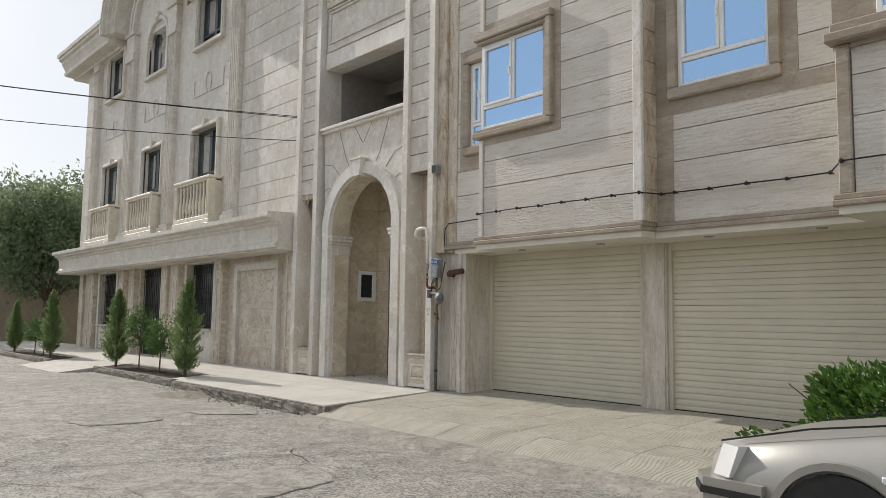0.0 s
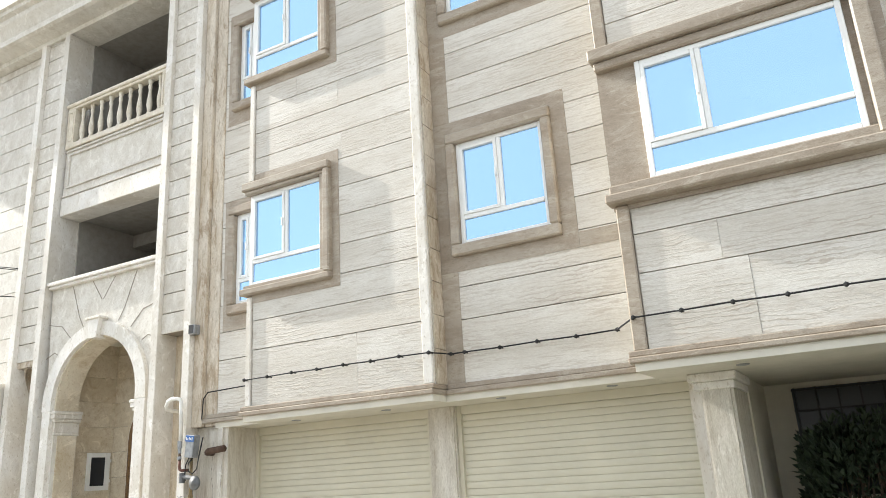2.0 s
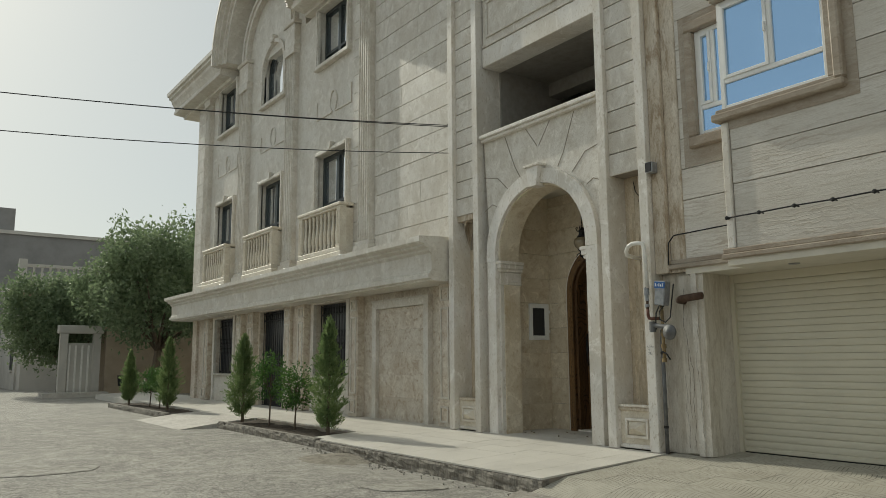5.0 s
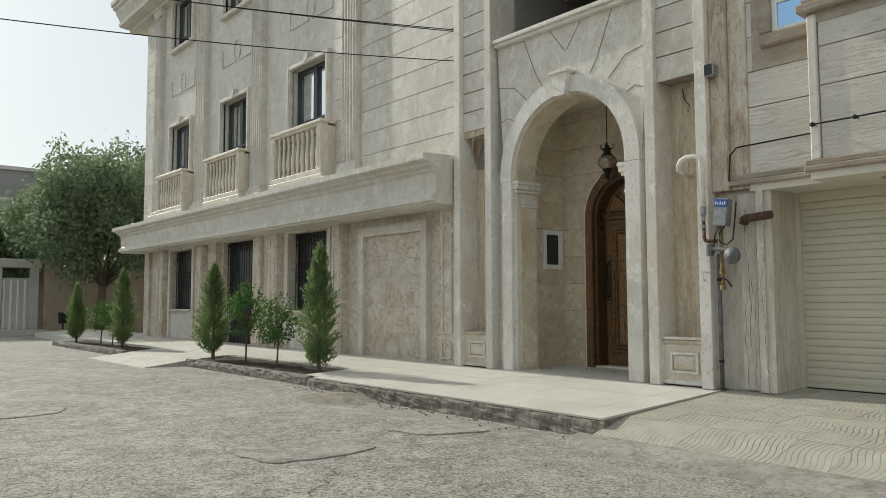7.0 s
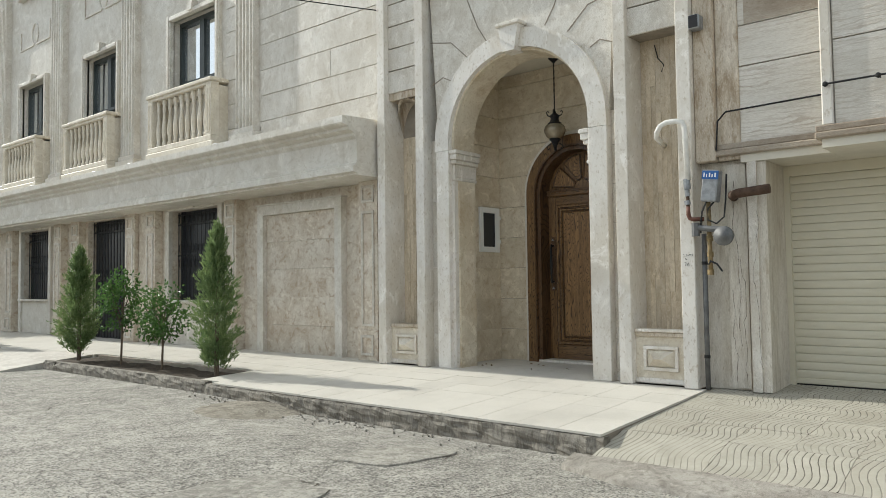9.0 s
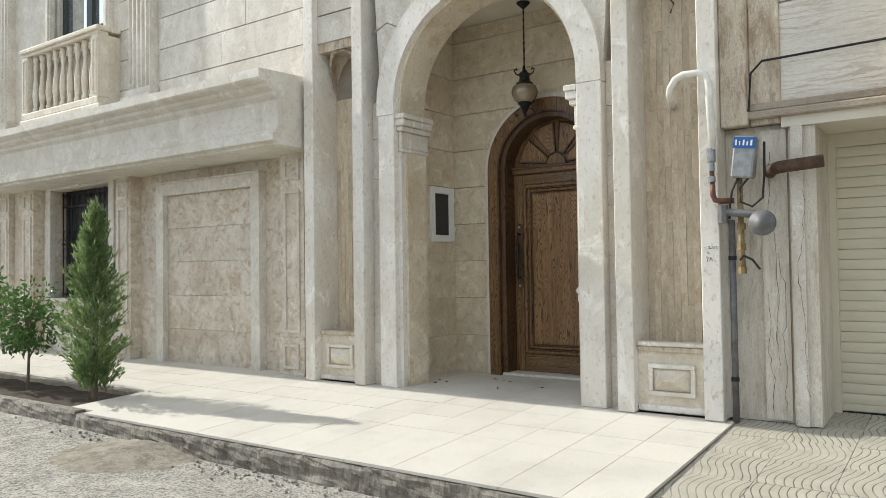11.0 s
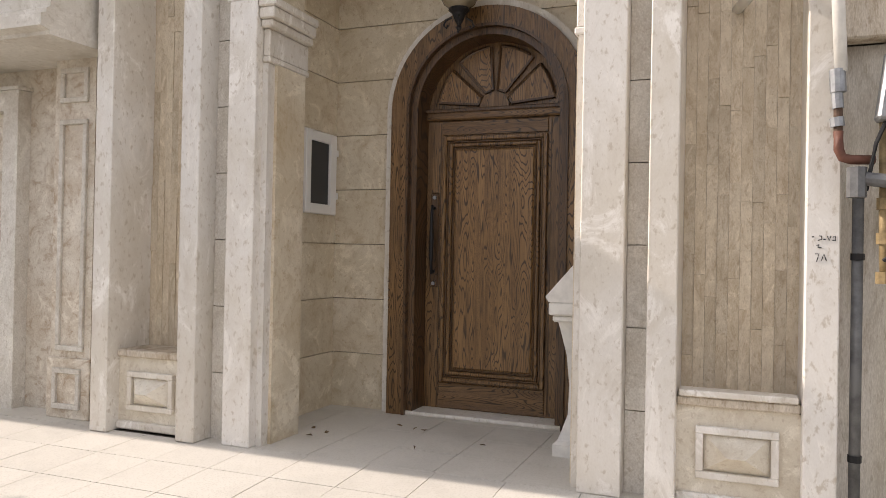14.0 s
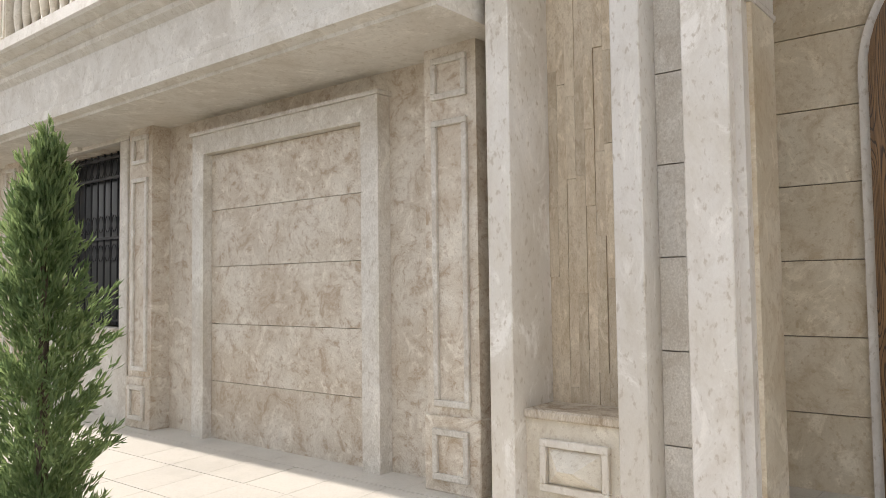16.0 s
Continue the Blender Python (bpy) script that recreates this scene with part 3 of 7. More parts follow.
def build_road_wear():
    rnd = random.Random(23)
    lines = [((-3.5, -0.8), (-3.4, -1.3)), ((-3.4, -1.3), (-2.6, -1.35)), ((-4.9, -0.6), (-4.1, -0.9)), ((-4.1, -0.9), (-4.0, -1.3)), ((-4.0, -1.3), (-4.6, -1.7)), ((-3.9, 1.0), (-2.9, 0.1)),
             ((-6.9, -4.0), (-4.6, -1.9)), ((-6.2, 1.5), (-4.4, -0.2)), ((-8.5, 4.0), (-5.0, 3.1)), ((-5.0, 3.1), (-3.0, 3.6)), ((-7.5, 0.2), (-6.2, 1.5)), ((-6.5, -7.5), (-4.0, -4.6)), ((-4.0, -4.6), (-2.9, -4.4)),
             ((-7.6, -3.0), (-6.0, -5.2)), ((-5.4, 6.2), (-2.6, 5.4)), ((-9.5, 8.0), (-4.5, 7.6)), ((-4.6, -1.9), (-3.3, -2.4)), ((-8.0, 10.5), (-3.2, 9.8)), ((-3.6, 13.0), (-9.0, 14.0)), ((-5.6, -3.4), (-4.2, -3.9))]
    for a, b in lines:
        pts = jagged(a, b, rnd)
        bm = bmnew()
        rows = []
        for k, p in enumerate(pts):
            d = (pts[min(k + 1, len(pts) - 1)] - pts[max(k - 1, 0)]).normalized()
            s_ = Vector((-d.y, d.x, 0)) * rnd.uniform(0.0015, 0.0065)
            rows.append([bm.verts.new((q.x, q.y, road_height(q.x, q.y) + 0.006)) for q in (p - s_, p + s_)])
        for ra, rb in zip(rows, rows[1:]):
            bm.faces.new((ra[0], rb[0], rb[1], ra[1]))
        part("crack", bm, SOIL, ROAD, "dark crack in the asphalt")
    for cx, cy, rx, ry in ((-3.0, -1.05, 0.5, 0.3), (-4.55, -1.15, 0.55, 0.42), (-6.3, 2.9, 0.9, 0.5), (-5.1, -5.6, 0.8, 0.6)):
        bm = bmnew()
        out = []
        for k in range(36):
            t = 2 * math.pi * k / 36
            q = 1 + 0.22 * noise.noise((cx + 1.3 * math.cos(t), cy + 1.3 * math.sin(t), 3)) + rnd.uniform(-0.035, 0.035)
            box_ = 1 / max(abs(math.cos(t)), abs(math.sin(t))) ** 0.6
            x, y = cx + rx * q * box_ * math.cos(t), cy + ry * q * box_ * math.sin(t)
            out.append((x, y))
        low = [bm.verts.new((x, y, road_height(x, y) - 0.01)) for x, y in out]
        lip = [bm.verts.new((x * 0.99 + cx * 0.01, y * 0.99 + cy * 0.01, road_height(x, y) + 0.010)) for x, y in out]
        ins = [bm.verts.new((x * 0.9 + cx * 0.1, y * 0.9 + cy * 0.1, road_height(x, y) + 0.016)) for x, y in out]
        mid = bm.verts.new((cx, cy, road_height(cx, cy) + 0.018))
        for k in range(36):
            j = (k + 1) % 36
            bm.faces.new((low[k], low[j], lip[j], lip[k]))
            bm.faces.new((lip[k], lip[j], ins[j], ins[k]))
            bm.faces.new((ins[k], ins[j], mid))
        part("asphalt_patch", bm, ASPHALTPATCH, ROAD, "raised uneven asphalt patch")
    bm = bmnew()
    bmesh.ops.create_grid(bm, x_segments=40, y_segments=40, size=0.5, matrix=Matrix.Translation((-2.62, 1.55, 0)) @ Matrix.Diagonal((1.1, 1.9, 1, 1)))
    for v in bm.verts:
        u, w = (v.co.x + 2.3) / 0.62, (v.co.y - 1.75) / 0.6
        v.co.z = road_height(v.co.x, v.co.y) - 0.014 + 0.085 * math.exp(-(u * u + w * w) * 1.6) + 0.010 * noise.noise(v.co * 9)
    tagged(part("dirt_mound", bm, DIRT, None, "", True), "low mound of dry earth swept against the kerb", "dirt", "", "stuff")


build_road()
ROAD = bpy.data.objects["road"]
build_road_wear()
PAVE, RAMP = build_pavement()
build_kerbs()
build_beds()


# ---- the house: left wing ----
CY = -0.08          # middle line of the portal
WL = 0.15           # face of the left wing's upper wall


def pilaster_panel(parent, y0, y1, x, z0, z1, label=""):
    """A pilaster with three sunk frames, one above another."""
    ob = boxpart("pilaster", (x, x + 0.2, y0, y1, z0, z1), MOTTLED, parent, label)
    m, w = (y0 + y1) / 2, (y1 - y0) * 0.34
    boxpart("plinth", (x - 0.02, x + 0.19, y0 - 0.012, y1 + 0.012, z0, z0 + 0.42), MOTTLED, ob, "", 0.006)
    for za, zb, out in ((0.07, 0.35, 0.02), (0.47, 2.08, 0.0), (2.2, 2.44, 0.0)):
        bm = bmnew()
        t = 0.035
        for a, b, c, d in ((m - w, m + w, za, za + t), (m - w, m + w, zb - t, zb), (m - w, m - w + t, za + t, zb - t), (m + w - t, m + w, za + t, zb - t)):
            box(bm, x - 0.022 - out, x - out + 0.003, a, b, z0 + c, z0 + d, 0.004)
        part("moulding", bm, TRAV, ob)


def build_left_ground():
    holes = [(6.35, 7.95, 0.81, 2.47), (9.52, 11.42, -0.2, 2.49), (13.3, 14.88, 0.81, 2.45)]
    w = wall("wall_left_ground", "mottled travertine ground-floor wall of the left wing", 0.28, 0.55, 2.08, 17.0, -0.1, 2.56, holes, MOTTLED)
    for y0, y1 in ((2.32, 2.69), (5.66, 6.02), (8.30, 8.66), (9.08, 9.46), (11.52, 11.92), (12.42, 12.8), (15.2, 15.62)):
        pilaster_panel(w, y0, y1, 0.12, 0.0, 2.52)
    boxpart("corner_strip", (0.16, 0.3, 2.10, 2.25, 0, 2.5), BROWN, w, "dark brown stained corner strip")
    boxpart("wall_return", (0.2, 0.3, 8.67, 9.07, 0, 2.52), MOTTLED, w)
    boxpart("wall_return", (0.2, 0.3, 16.6, 17.0, 0, 2.52), MOTTLED, w)
    # blind panel in a stone frame
    pan = thing("stone_panel", "blind travertine wall panel of five courses in a raised frame", "panel", "", "structure")
    bm = bmnew()
    prism(bm, [(5.15, 0.0), (5.15, 2.34), (3.12, 2.34), (3.12, 0.0), (3.27, 0.0), (3.27, 2.19), (5.0, 2.19), (5.0, 0.0)], "x", 0.17, 0.279)
    part("panel_border", bm, TRAV, pan)
    part("border_lip", prism(bmnew(), [(5.17, 2.342), (5.17, 2.365), (3.10, 2.365), (3.10, 2.342)], "x", 0.15, 0.279), TRAV, pan)
    slabs(pan, 0.245, 3.27, 5.0, 0.0, 2.19, 0.438, [], MOTTLED, 0.034, 0.0035, 9)
    for (y0, y1, z0, z1), gate in ((holes[0], 0), (holes[1], 1), (holes[2], 0)):
        grilled_opening(y0, y1, max(z0, -0.05), z1, gate)


def grilled_opening(y0, y1, z0, z1, gate):
    name = "door_2" if gate else "window_1"
    ob = thing(name, "dark glazed entrance behind black wrought iron" if gate else "dark window behind a black wrought-iron grille in a stone surround", "door" if gate else "window", "", "structure")
    boxpart("pane", (0.46, 0.48, y0, y1, z0, z1), BLACKGLASS, ob)
    if not gate:
        bm = bmnew()
        for a, b, c, d in ((y0 - 0.14, y0, 0.0, z1), (y1, y1 + 0.14, 0.0, z1), (y0 - 0.14, y1 + 0.14, z1, z1 + 0.1)):
            box(bm, 0.2, 0.3, a, b, c, d, 0.008)
        part("surround", bm, TRAV, ob)
        boxpart("sill", (0.14, 0.46, y0 - 0.02, y1 + 0.02, z0 - 0.05, z0), TRAV, ob, "", 0.008)
        boxpart("apron", (0.25, 0.29, y0 + 0.002, y1 - 0.002, 0.0, z0 - 0.052), SMOOTH, ob)
        boxpart("keystone", (0.15, 0.3, (y0 + y1) / 2 - 0.09, (y0 + y1) / 2 + 0.09, z1 + 0.005, z1 + 0.1), TRAV, ob, "", 0.01)
    bm = bmnew()
    n = int((y1 - y0) / 0.13)
    for k in range(n + 1):
        y = y0 + 0.02 + (y1 - y0 - 0.04) * k / n
        tube(bm, [(0.40, y, z0 + 0.01), (0.40, y, z1 - 0.01)], 0.009, 6)
    for z in (z0 + 0.05, (z0 + z1) / 2, z1 - 0.25, z1 - 0.06):
        box(bm, 0.39, 0.41, y0, y1, z - 0.012, z + 0.012)
    for k in range(n):
        y = y0 + 0.02 + (y1 - y0 - 0.04) * (k + 0.5) / n
        for z in (z1 - 0.155, (z0 + z1) / 2 + 0.14, (z0 + z1) / 2 - 0.14):
            tube(bm, [(0.40, y + 0.05 * math.cos(a * 0.7), z + 0.08 * math.sin(a * 0.7)) for a in range(10)], 0.005, 5)
    part("grille", bm, IRON, ob)


def build_canopy():
    prof = [(0.3, 2.505), (-0.40, 2.505), (-0.40, 2.53), (-0.47, 2.545), (-0.47, 2.62), (-0.43, 2.635), (-0.43, 2.66), (-0.40, 2.68), (-0.41, 2.98), (-0.46, 3.02), (-0.46, 3.06), (-0.55, 3.09), (-0.55, 3.13), (-0.64, 3.15), (-0.66, 3.17), (-0.66, 3.26), (0.15, 3.30), (0.3, 3.30)]
    ob = setting(part("canopy", prism(bmnew(), prof, "y", 2.16, 17.4), SMOOTH), "moulded stone canopy over the ground floor", "canopy")
    for y in (5.2, 7.95, 9.35, 12.3, 15.9):
        lamp = thing("canopy_light", "small white spotlight on the canopy top", "light", "canopy spotlights")
        boxpart("housing", (-0.55, -0.43, y, y + 0.14, 3.262, 3.31), WHITE, lamp, "", 0.01)
        boxpart("bracket", (-0.43, -0.38, y + 0.05, y + 0.09, 3.262, 3.30), IRON, lamp)
    return ob


def fluted(name, y0, y1, z0, z1, parent):
    """A fluted pilaster with base and cap."""
    ob = tagged(new(name), "fluted cream stone pilaster")
    ob.parent = parent
    w = y1 - y0
    n = 5
    line = [(0.2, y0)]
    for k in range(n):
        a = y0 + w * (k + 0.12) / n
        b = y0 + w * (k + 0.88) / n
        line += [(0.02, a - 0.1 * w / n), (0.02, a), (0.085, (2 * a + b) / 3), (0.085, (a + 2 * b) / 3), (0.02, b)]
    line += [(0.02, y1), (0.2, y1)]
    part("shaft", prism(bmnew(), line, "z", z0 + 0.35, z1 - 0.22), TRAV, ob)
    bm = bmnew()
    box(bm, -0.05, 0.2, y0 - 0.09, y1 + 0.09, z0, z0 + 0.26, 0.012)
    box(bm, -0.01, 0.2, y0 - 0.04, y1 + 0.04, z0 + 0.26, z0 + 0.35, 0.012)
    part("base", bm, TRAV, ob)
    bm = bmnew()
    prism(bm, [(y0 - 0.02, z1 - 0.22), (y1 + 0.02, z1 - 0.22), (y1 + 0.03, z1 - 0.12), (y1 + 0.09, z1), (y0 - 0.09, z1), (y0 - 0.03, z1 - 0.12)], "x", -0.03, 0.2)
    part("capital", bm, TRAV, ob)


def surround(bm, y0, y1, z0, z1, x0, x1, t=0.1, sill=True):
    for a, b, c, d in ((y0 - t, y0, z0, z1 + t), (y1, y1 + t, z0, z1 + t), (y0, y1, z1, z1 + t)):
        box(bm, x0, x1, a, b, c, d, 0.012)
        box(bm, x0 - 0.025, x0 + 0.01, a + 0.015, b - 0.015 if b - a < 0.2 else b, c, d if d - c > 0.2 else d - 0.03, 0.008)
    if sill:
        box(bm, x0 - 0.05, x1, y0 - t - 0.03, y1 + t + 0.03, z0 - 0.1, z0, 0.014)


def dark_window(y0, y1, z0, z1, keyed, arched=False):
    ob = thing("window_2", "dark-framed window with clear panes in a deep stone reveal", "window", "", "structure")
    if arched:
        m, r = (y0 + y1) / 2, (y1 - y0) / 2
        zs = z1 - r
        bm = sheet(bmnew(), [(y0, z0), *arc(m, zs, r, 180, 0), (y1, z0)], [(y0 - 0.11, z0), *arc(m, zs, r + 0.11, 180, 0), (y1 + 0.11, z0)], 0.06, 0.2)
        box(bm, 0.03, 0.2, y0 - 0.14, y1 + 0.14, z0 - 0.1, z0, 0.012)
        part("surround", bm, TRAV, ob)
        line = [(y0, z0), *arc(m, zs, r, 180, 0), (y1, z0)]
        part("pane", prism(bmnew(), line, "x", 0.34, 0.36), DARKGLASS, ob)
        part("sash", sheet(bmnew(), [(y0 + 0.06, z0 + 0.06), *arc(m, zs, r - 0.06, 180, 0), (y1 - 0.06, z0 + 0.06)], [(y0, z0), *arc(m, zs, r, 180, 0), (y1, z0)], 0.28, 0.339), DARKFRAME, ob)
        boxpart("keystone", (0.0, 0.19, m - 0.1, m + 0.1, z1 + 0.02, z1 + 0.24), TRAV, ob, "", 0.02)
        return
    bm = bmnew()
    surround(bm, y0, y1, z0, z1, 0.07, 0.2)
    part("surround", bm, TRAV, ob)
    if keyed:
        part("keystone", prism(bmnew(), [((y0 + y1) / 2 - 0.06, z1 + 0.03), ((y0 + y1) / 2 + 0.06, z1 + 0.03), ((y0 + y1) / 2 + 0.09, z1 + 0.2), ((y0 + y1) / 2 - 0.09, z1 + 0.2)], "x", 0.02, 0.19), TRAV, ob)
    boxpart("pane", (0.34, 0.36, y0, y1, z0, z1), DARKGLASS, ob)
    m = (y0 + y1) / 2
    for a, b in ((y0, m), (m, y1)):
        bm = bmnew()
        for p in ((a, a + 0.07, z0, z1), (b - 0.07, b, z0, z1), (a + 0.07, b - 0.07, z0, z0 + 0.08), (a + 0.07, b - 0.07, z1 - 0.08, z1), (a + 0.07, b - 0.07, z0 + 0.3, z0 + 0.36)):
            box(bm, 0.28, 0.339, *p)
        part("sash", bm, DARKFRAME, ob)


BALUSTER = [(0.045, 0.0), (0.045, 0.04), (0.028, 0.055), (0.038, 0.09), (0.05, 0.16), (0.046, 0.22), (0.03, 0.32), (0.024, 0.38), (0.034, 0.42), (0.034, 0.45), (0.026, 0.47), (0.042, 0.5), (0.042, 0.54)]


def balustrade(ob, x0, x1, y0, y1, z0, n, tall=0.54, thick=0.16):
    """Row of turned balusters between end posts under a rail, in the plane x0 to x1."""
    xm = (x0 + x1) / 2
    k = tall / 0.54
    boxpart("bottom_rail", (x0 - 0.01, x1 + 0.01, y0, y1, z0, z0 + 0.1), CARVED, ob, "", 0.01)
    bm = bmnew()
    box(bm, x0 - 0.03, x1 + 0.03, y0 - 0.03, y1 + 0.03, z0 + 0.1 + tall + 0.05, z0 + 0.1 + tall + 0.12, 0.015)
    box(bm, x0, x1, y0, y1, z0 + 0.1 + tall, z0 + 0.1 + tall + 0.05, 0.008)
    part("handrail", bm, CARVED, ob)
    for a, b in ((y0, y0 + thick), (y1 - thick, y1)):
        post = boxpart("post", (x0, x1, a, b, z0 + 0.1, z0 + 0.1 + tall), CARVED, ob)
        bm = bmnew()
        for p in ((a + 0.03, b - 0.03, 0.05, 0.07), (a + 0.03, b - 0.03, tall - 0.07, tall - 0.05), (a + 0.03, a + 0.05, 0.07, tall - 0.07), (b - 0.05, b - 0.03, 0.07, tall - 0.07)):
            box(bm, x0 - 0.012, x0 + 0.002, p[0], p[1], z0 + 0.1 + p[2], z0 + 0.1 + p[3])
        part("moulding", bm, CARVED, post)
    shared = None
    for i in range(n):
        y = y0 + thick + (y1 - y0 - 2 * thick) * (i + 0.5) / n
        if shared is None:
            b = part("baluster", lathe(bmnew(), [(r, z * k) for r, z in BALUSTER], 0, 0, 10), CARVED, ob, "", True)
            shared = b.data
        else:
            b = new("baluster", shared)
            b.parent = ob
        b.location = (xm, y, z0 + 0.1)


def build_left_upper():
    wins = [(6.22, 7.72), (9.78, 11.25), (13.3, 14.75)]
    holes = [(a, b, 4.5, 6.0) for a, b in wins] + [(a, b, 8.28, 9.72) for a, b in (wins[0], wins[2])] + [(9.78, 11.25, 8.28, 9.9)]
    w = wall("wall_left_upper", "cream travertine upper wall of the left wing", WL, 0.5, 2.08, 17.0, 3.28, 9.76, holes, SMOOTH)
    boxpart("gable", (WL, 0.5, 8.6, 13.2, 9.76, 11.6), SMOOTH, w)
    slabs(w, WL - 0.018, 2.10, 5.0, 3.3, 9.76, 0.42, [], TRAV, 0.025, 0.014, 2.4)
    slabs(w, WL - 0.018, 16.0, 16.99, 3.3, 9.76, 0.42, [], TRAV, 0.025, 0.014, 9)
    slabs(w, WL - 0.018, 5.62, 5.98, 3.3, 9.76, 0.42, [], TRAV, 0.025, 0.014, 9)
    for i, (y0, y1) in enumerate(wins):
        dark_window(y0, y1, 4.5, 6.0, True)
        dark_window(y0, y1, 8.28, 9.9 if i == 1 else 9.72, False, i == 1)
    for i, (y0, y1, top) in enumerate(((5.06, 5.54, 9.75), (8.94, 9.48, 9.3), (12.2, 12.8, 9.3), (15.5, 15.95, 9.75))):
        fluted("fluted_pilaster", y0, y1, 3.3, top, w)
    for y0, y1 in ((8.94, 9.48), (12.2, 12.8)):
        bm = box(bmnew(), -0.02, 0.2, y0 - 0.03, y1 + 0.03, 9.302, 9.88, 0.012)
        box(bm, -0.07, 0.2, y0 - 0.09, y1 + 0.09, 9.88, 10.0, 0.02)
        part("pier_block", bm, TRAV, w)
    # hoop arch over the middle window
    for r, x, t in ((1.5, 0.0, 0.14), (1.64, -0.04, 0.12), (1.76, 0.03, 0.07)):
        part("archivolt", sheet(bmnew(), arc(10.87, 10.0, r), arc(10.87, 10.0, r + t), x, 0.2), TRAV, w)
    bm = bmnew()
    for k in (0, 1, 2):
        prism(bm, [(10.87 - 0.16 - 0.02 * k, 11.42 + 0.15 * k), (10.87 + 0.16 + 0.02 * k, 11.42 + 0.15 * k), (10.87 + 0.18 + 0.02 * k, 11.55 + 0.15 * k), (10.87 - 0.18 - 0.02 * k, 11.55 + 0.15 * k)], "x", -0.16 - 0.03 * k, 0.15)
    part("keystone", bm, TRAV, w)
    # thin ring-and-line mouldings between the storeys
    for y0, y1 in wins:
        m = (y0 + y1) / 2
        bm = bmnew()
        tube(bm, [(WL - 0.005, m + 0.17 * math.cos(radians(a)), 7.22 + 0.26 * math.sin(radians(a))) for a in range(-70, 251, 16)], 0.025, 6)
        for a, b, c, d in ((y0 - 0.1, m - 0.07, 6.94, 6.975), (m + 0.07, y1 + 0.1, 6.94, 6.975), (y0 - 0.135, y0 - 0.1, 6.94, 7.4), (y1 + 0.1, y1 + 0.135, 6.94, 7.4)):
            box(bm, WL - 0.025, WL + 0.01, a, b, c, d)
        part("ring_moulding", bm, TRAV, w)
    for (y0, y1) in ((5.92, 8.0), (9.6, 11.6), (13.05, 15.0)):
        ob = thing("balcony", "small stone balcony with turned balusters under a window", "balcony", "window balconies")
        boxpart("balcony_floor", (-0.22, WL - 0.02, y0 - 0.05, y1 + 0.05, 3.3, 3.5), CARVED, ob, "", 0.015)
        balustrade(ob, -0.20, -0.04, y0, y1, 3.5, 9, 0.86)
        for a in (y0, y1 - 0.16):
            boxpart("side_wall", (-0.038, WL - 0.02, a, a + 0.16, 3.5, 4.46), CARVED, ob)
            boxpart("side_rail", (-0.008, WL - 0.02, a - 0.03, a + 0.19, 4.51, 4.58), CARVED, ob, "", 0.01)


def build_cornice():
    prof = [(0.5, 9.76), (-0.05, 9.76), (-0.07, 9.83), (-0.34, 9.85), (-0.40, 9.87), (-0.41, 9.95), (-0.37, 9.97), (-0.37, 10.02), (-0.44, 10.16), (-0.50, 10.25), (-0.52, 10.33), (-0.60, 10.37), (-0.61, 10.44), (-0.67, 10.46), (-0.68, 10.58), (0.5, 10.62)]
    ob = setting(part("cornice", prism(prism(bmnew(), prof, "y", -2.9, 8.25), prof, "y", 13.45, 18.2), SMOOTH), "deep moulded stone roof cornice", "cornice")
    boxpart("parapet", (-0.35, 0.1, -2.9, 8.2, 10.61, 10.80), SMOOTH, ob)
    boxpart("parapet", (-0.35, 0.1, 13.5, 17.6, 10.61, 10.80), SMOOTH, ob)
    cy, cz, r = 10.85, 10.25, 2.62
    barrel = setting(new("barrel_hood"), "round barrel-shaped stone hood over the middle bay", "hood")
    for rr, t, x in ((r - 0.45, 0.14, -0.36), (r - 0.31, 0.12, -0.42), (r - 0.19, 0.12, -0.52), (r - 0.07, 0.08, -0.62), (r + 0.01, 0.07, -0.66)):
        part("hood_ring", sheet(bmnew(), arc(cy, cz, rr, -4, 184, 40), arc(cy, cz, rr + t, -4, 184, 40), x, 3.0), SMOOTH, barrel, "", False)
    part("tympanum", prism(bmnew(), arc(cy, cz - 0.45, r - 0.4, -4, 184, 40), "x", WL + 0.005, WL + 0.3), SMOOTH, barrel)
    part("hood_skin", sheet(bmnew(), arc(cy, cz, r + 0.081, -4, 184, 40), arc(cy, cz, r + 0.10, -4, 184, 40), -0.63, 3.0), GREYWALL, barrel, "dark grey roofing felt")
    setting(boxpart("roof", (0.3, 9.0, -14.0, 17.0, 10.0, 10.2), GREYWALL), "flat grey roof of the house", "roof")
    setting(boxpart("house_end", (0.5, 9.0, 16.7, 17.0, -0.2, 10.0), SMOOTH), "plain stone end wall of the house")
    setting(boxpart("house_back", (8.8, 9.0, -14.0, 16.7, -0.2, 10.0), SOFFIT), "plain rear wall of the house")


build_left_ground()
build_canopy()
build_left_upper()
build_cornice()


# ---- the portal ----
def side(s, a, b):
    """Two distances from the portal's middle line, on one side, as a rising pair of y; the left side is a little wider."""
    if s > 0:
        a, b = (v + (0.03 if v > 1.3 else -0.02 if v == 1.21 else 0.0) for v in (a, b))
    return tuple(sorted((CY + s * a, CY + s * b)))


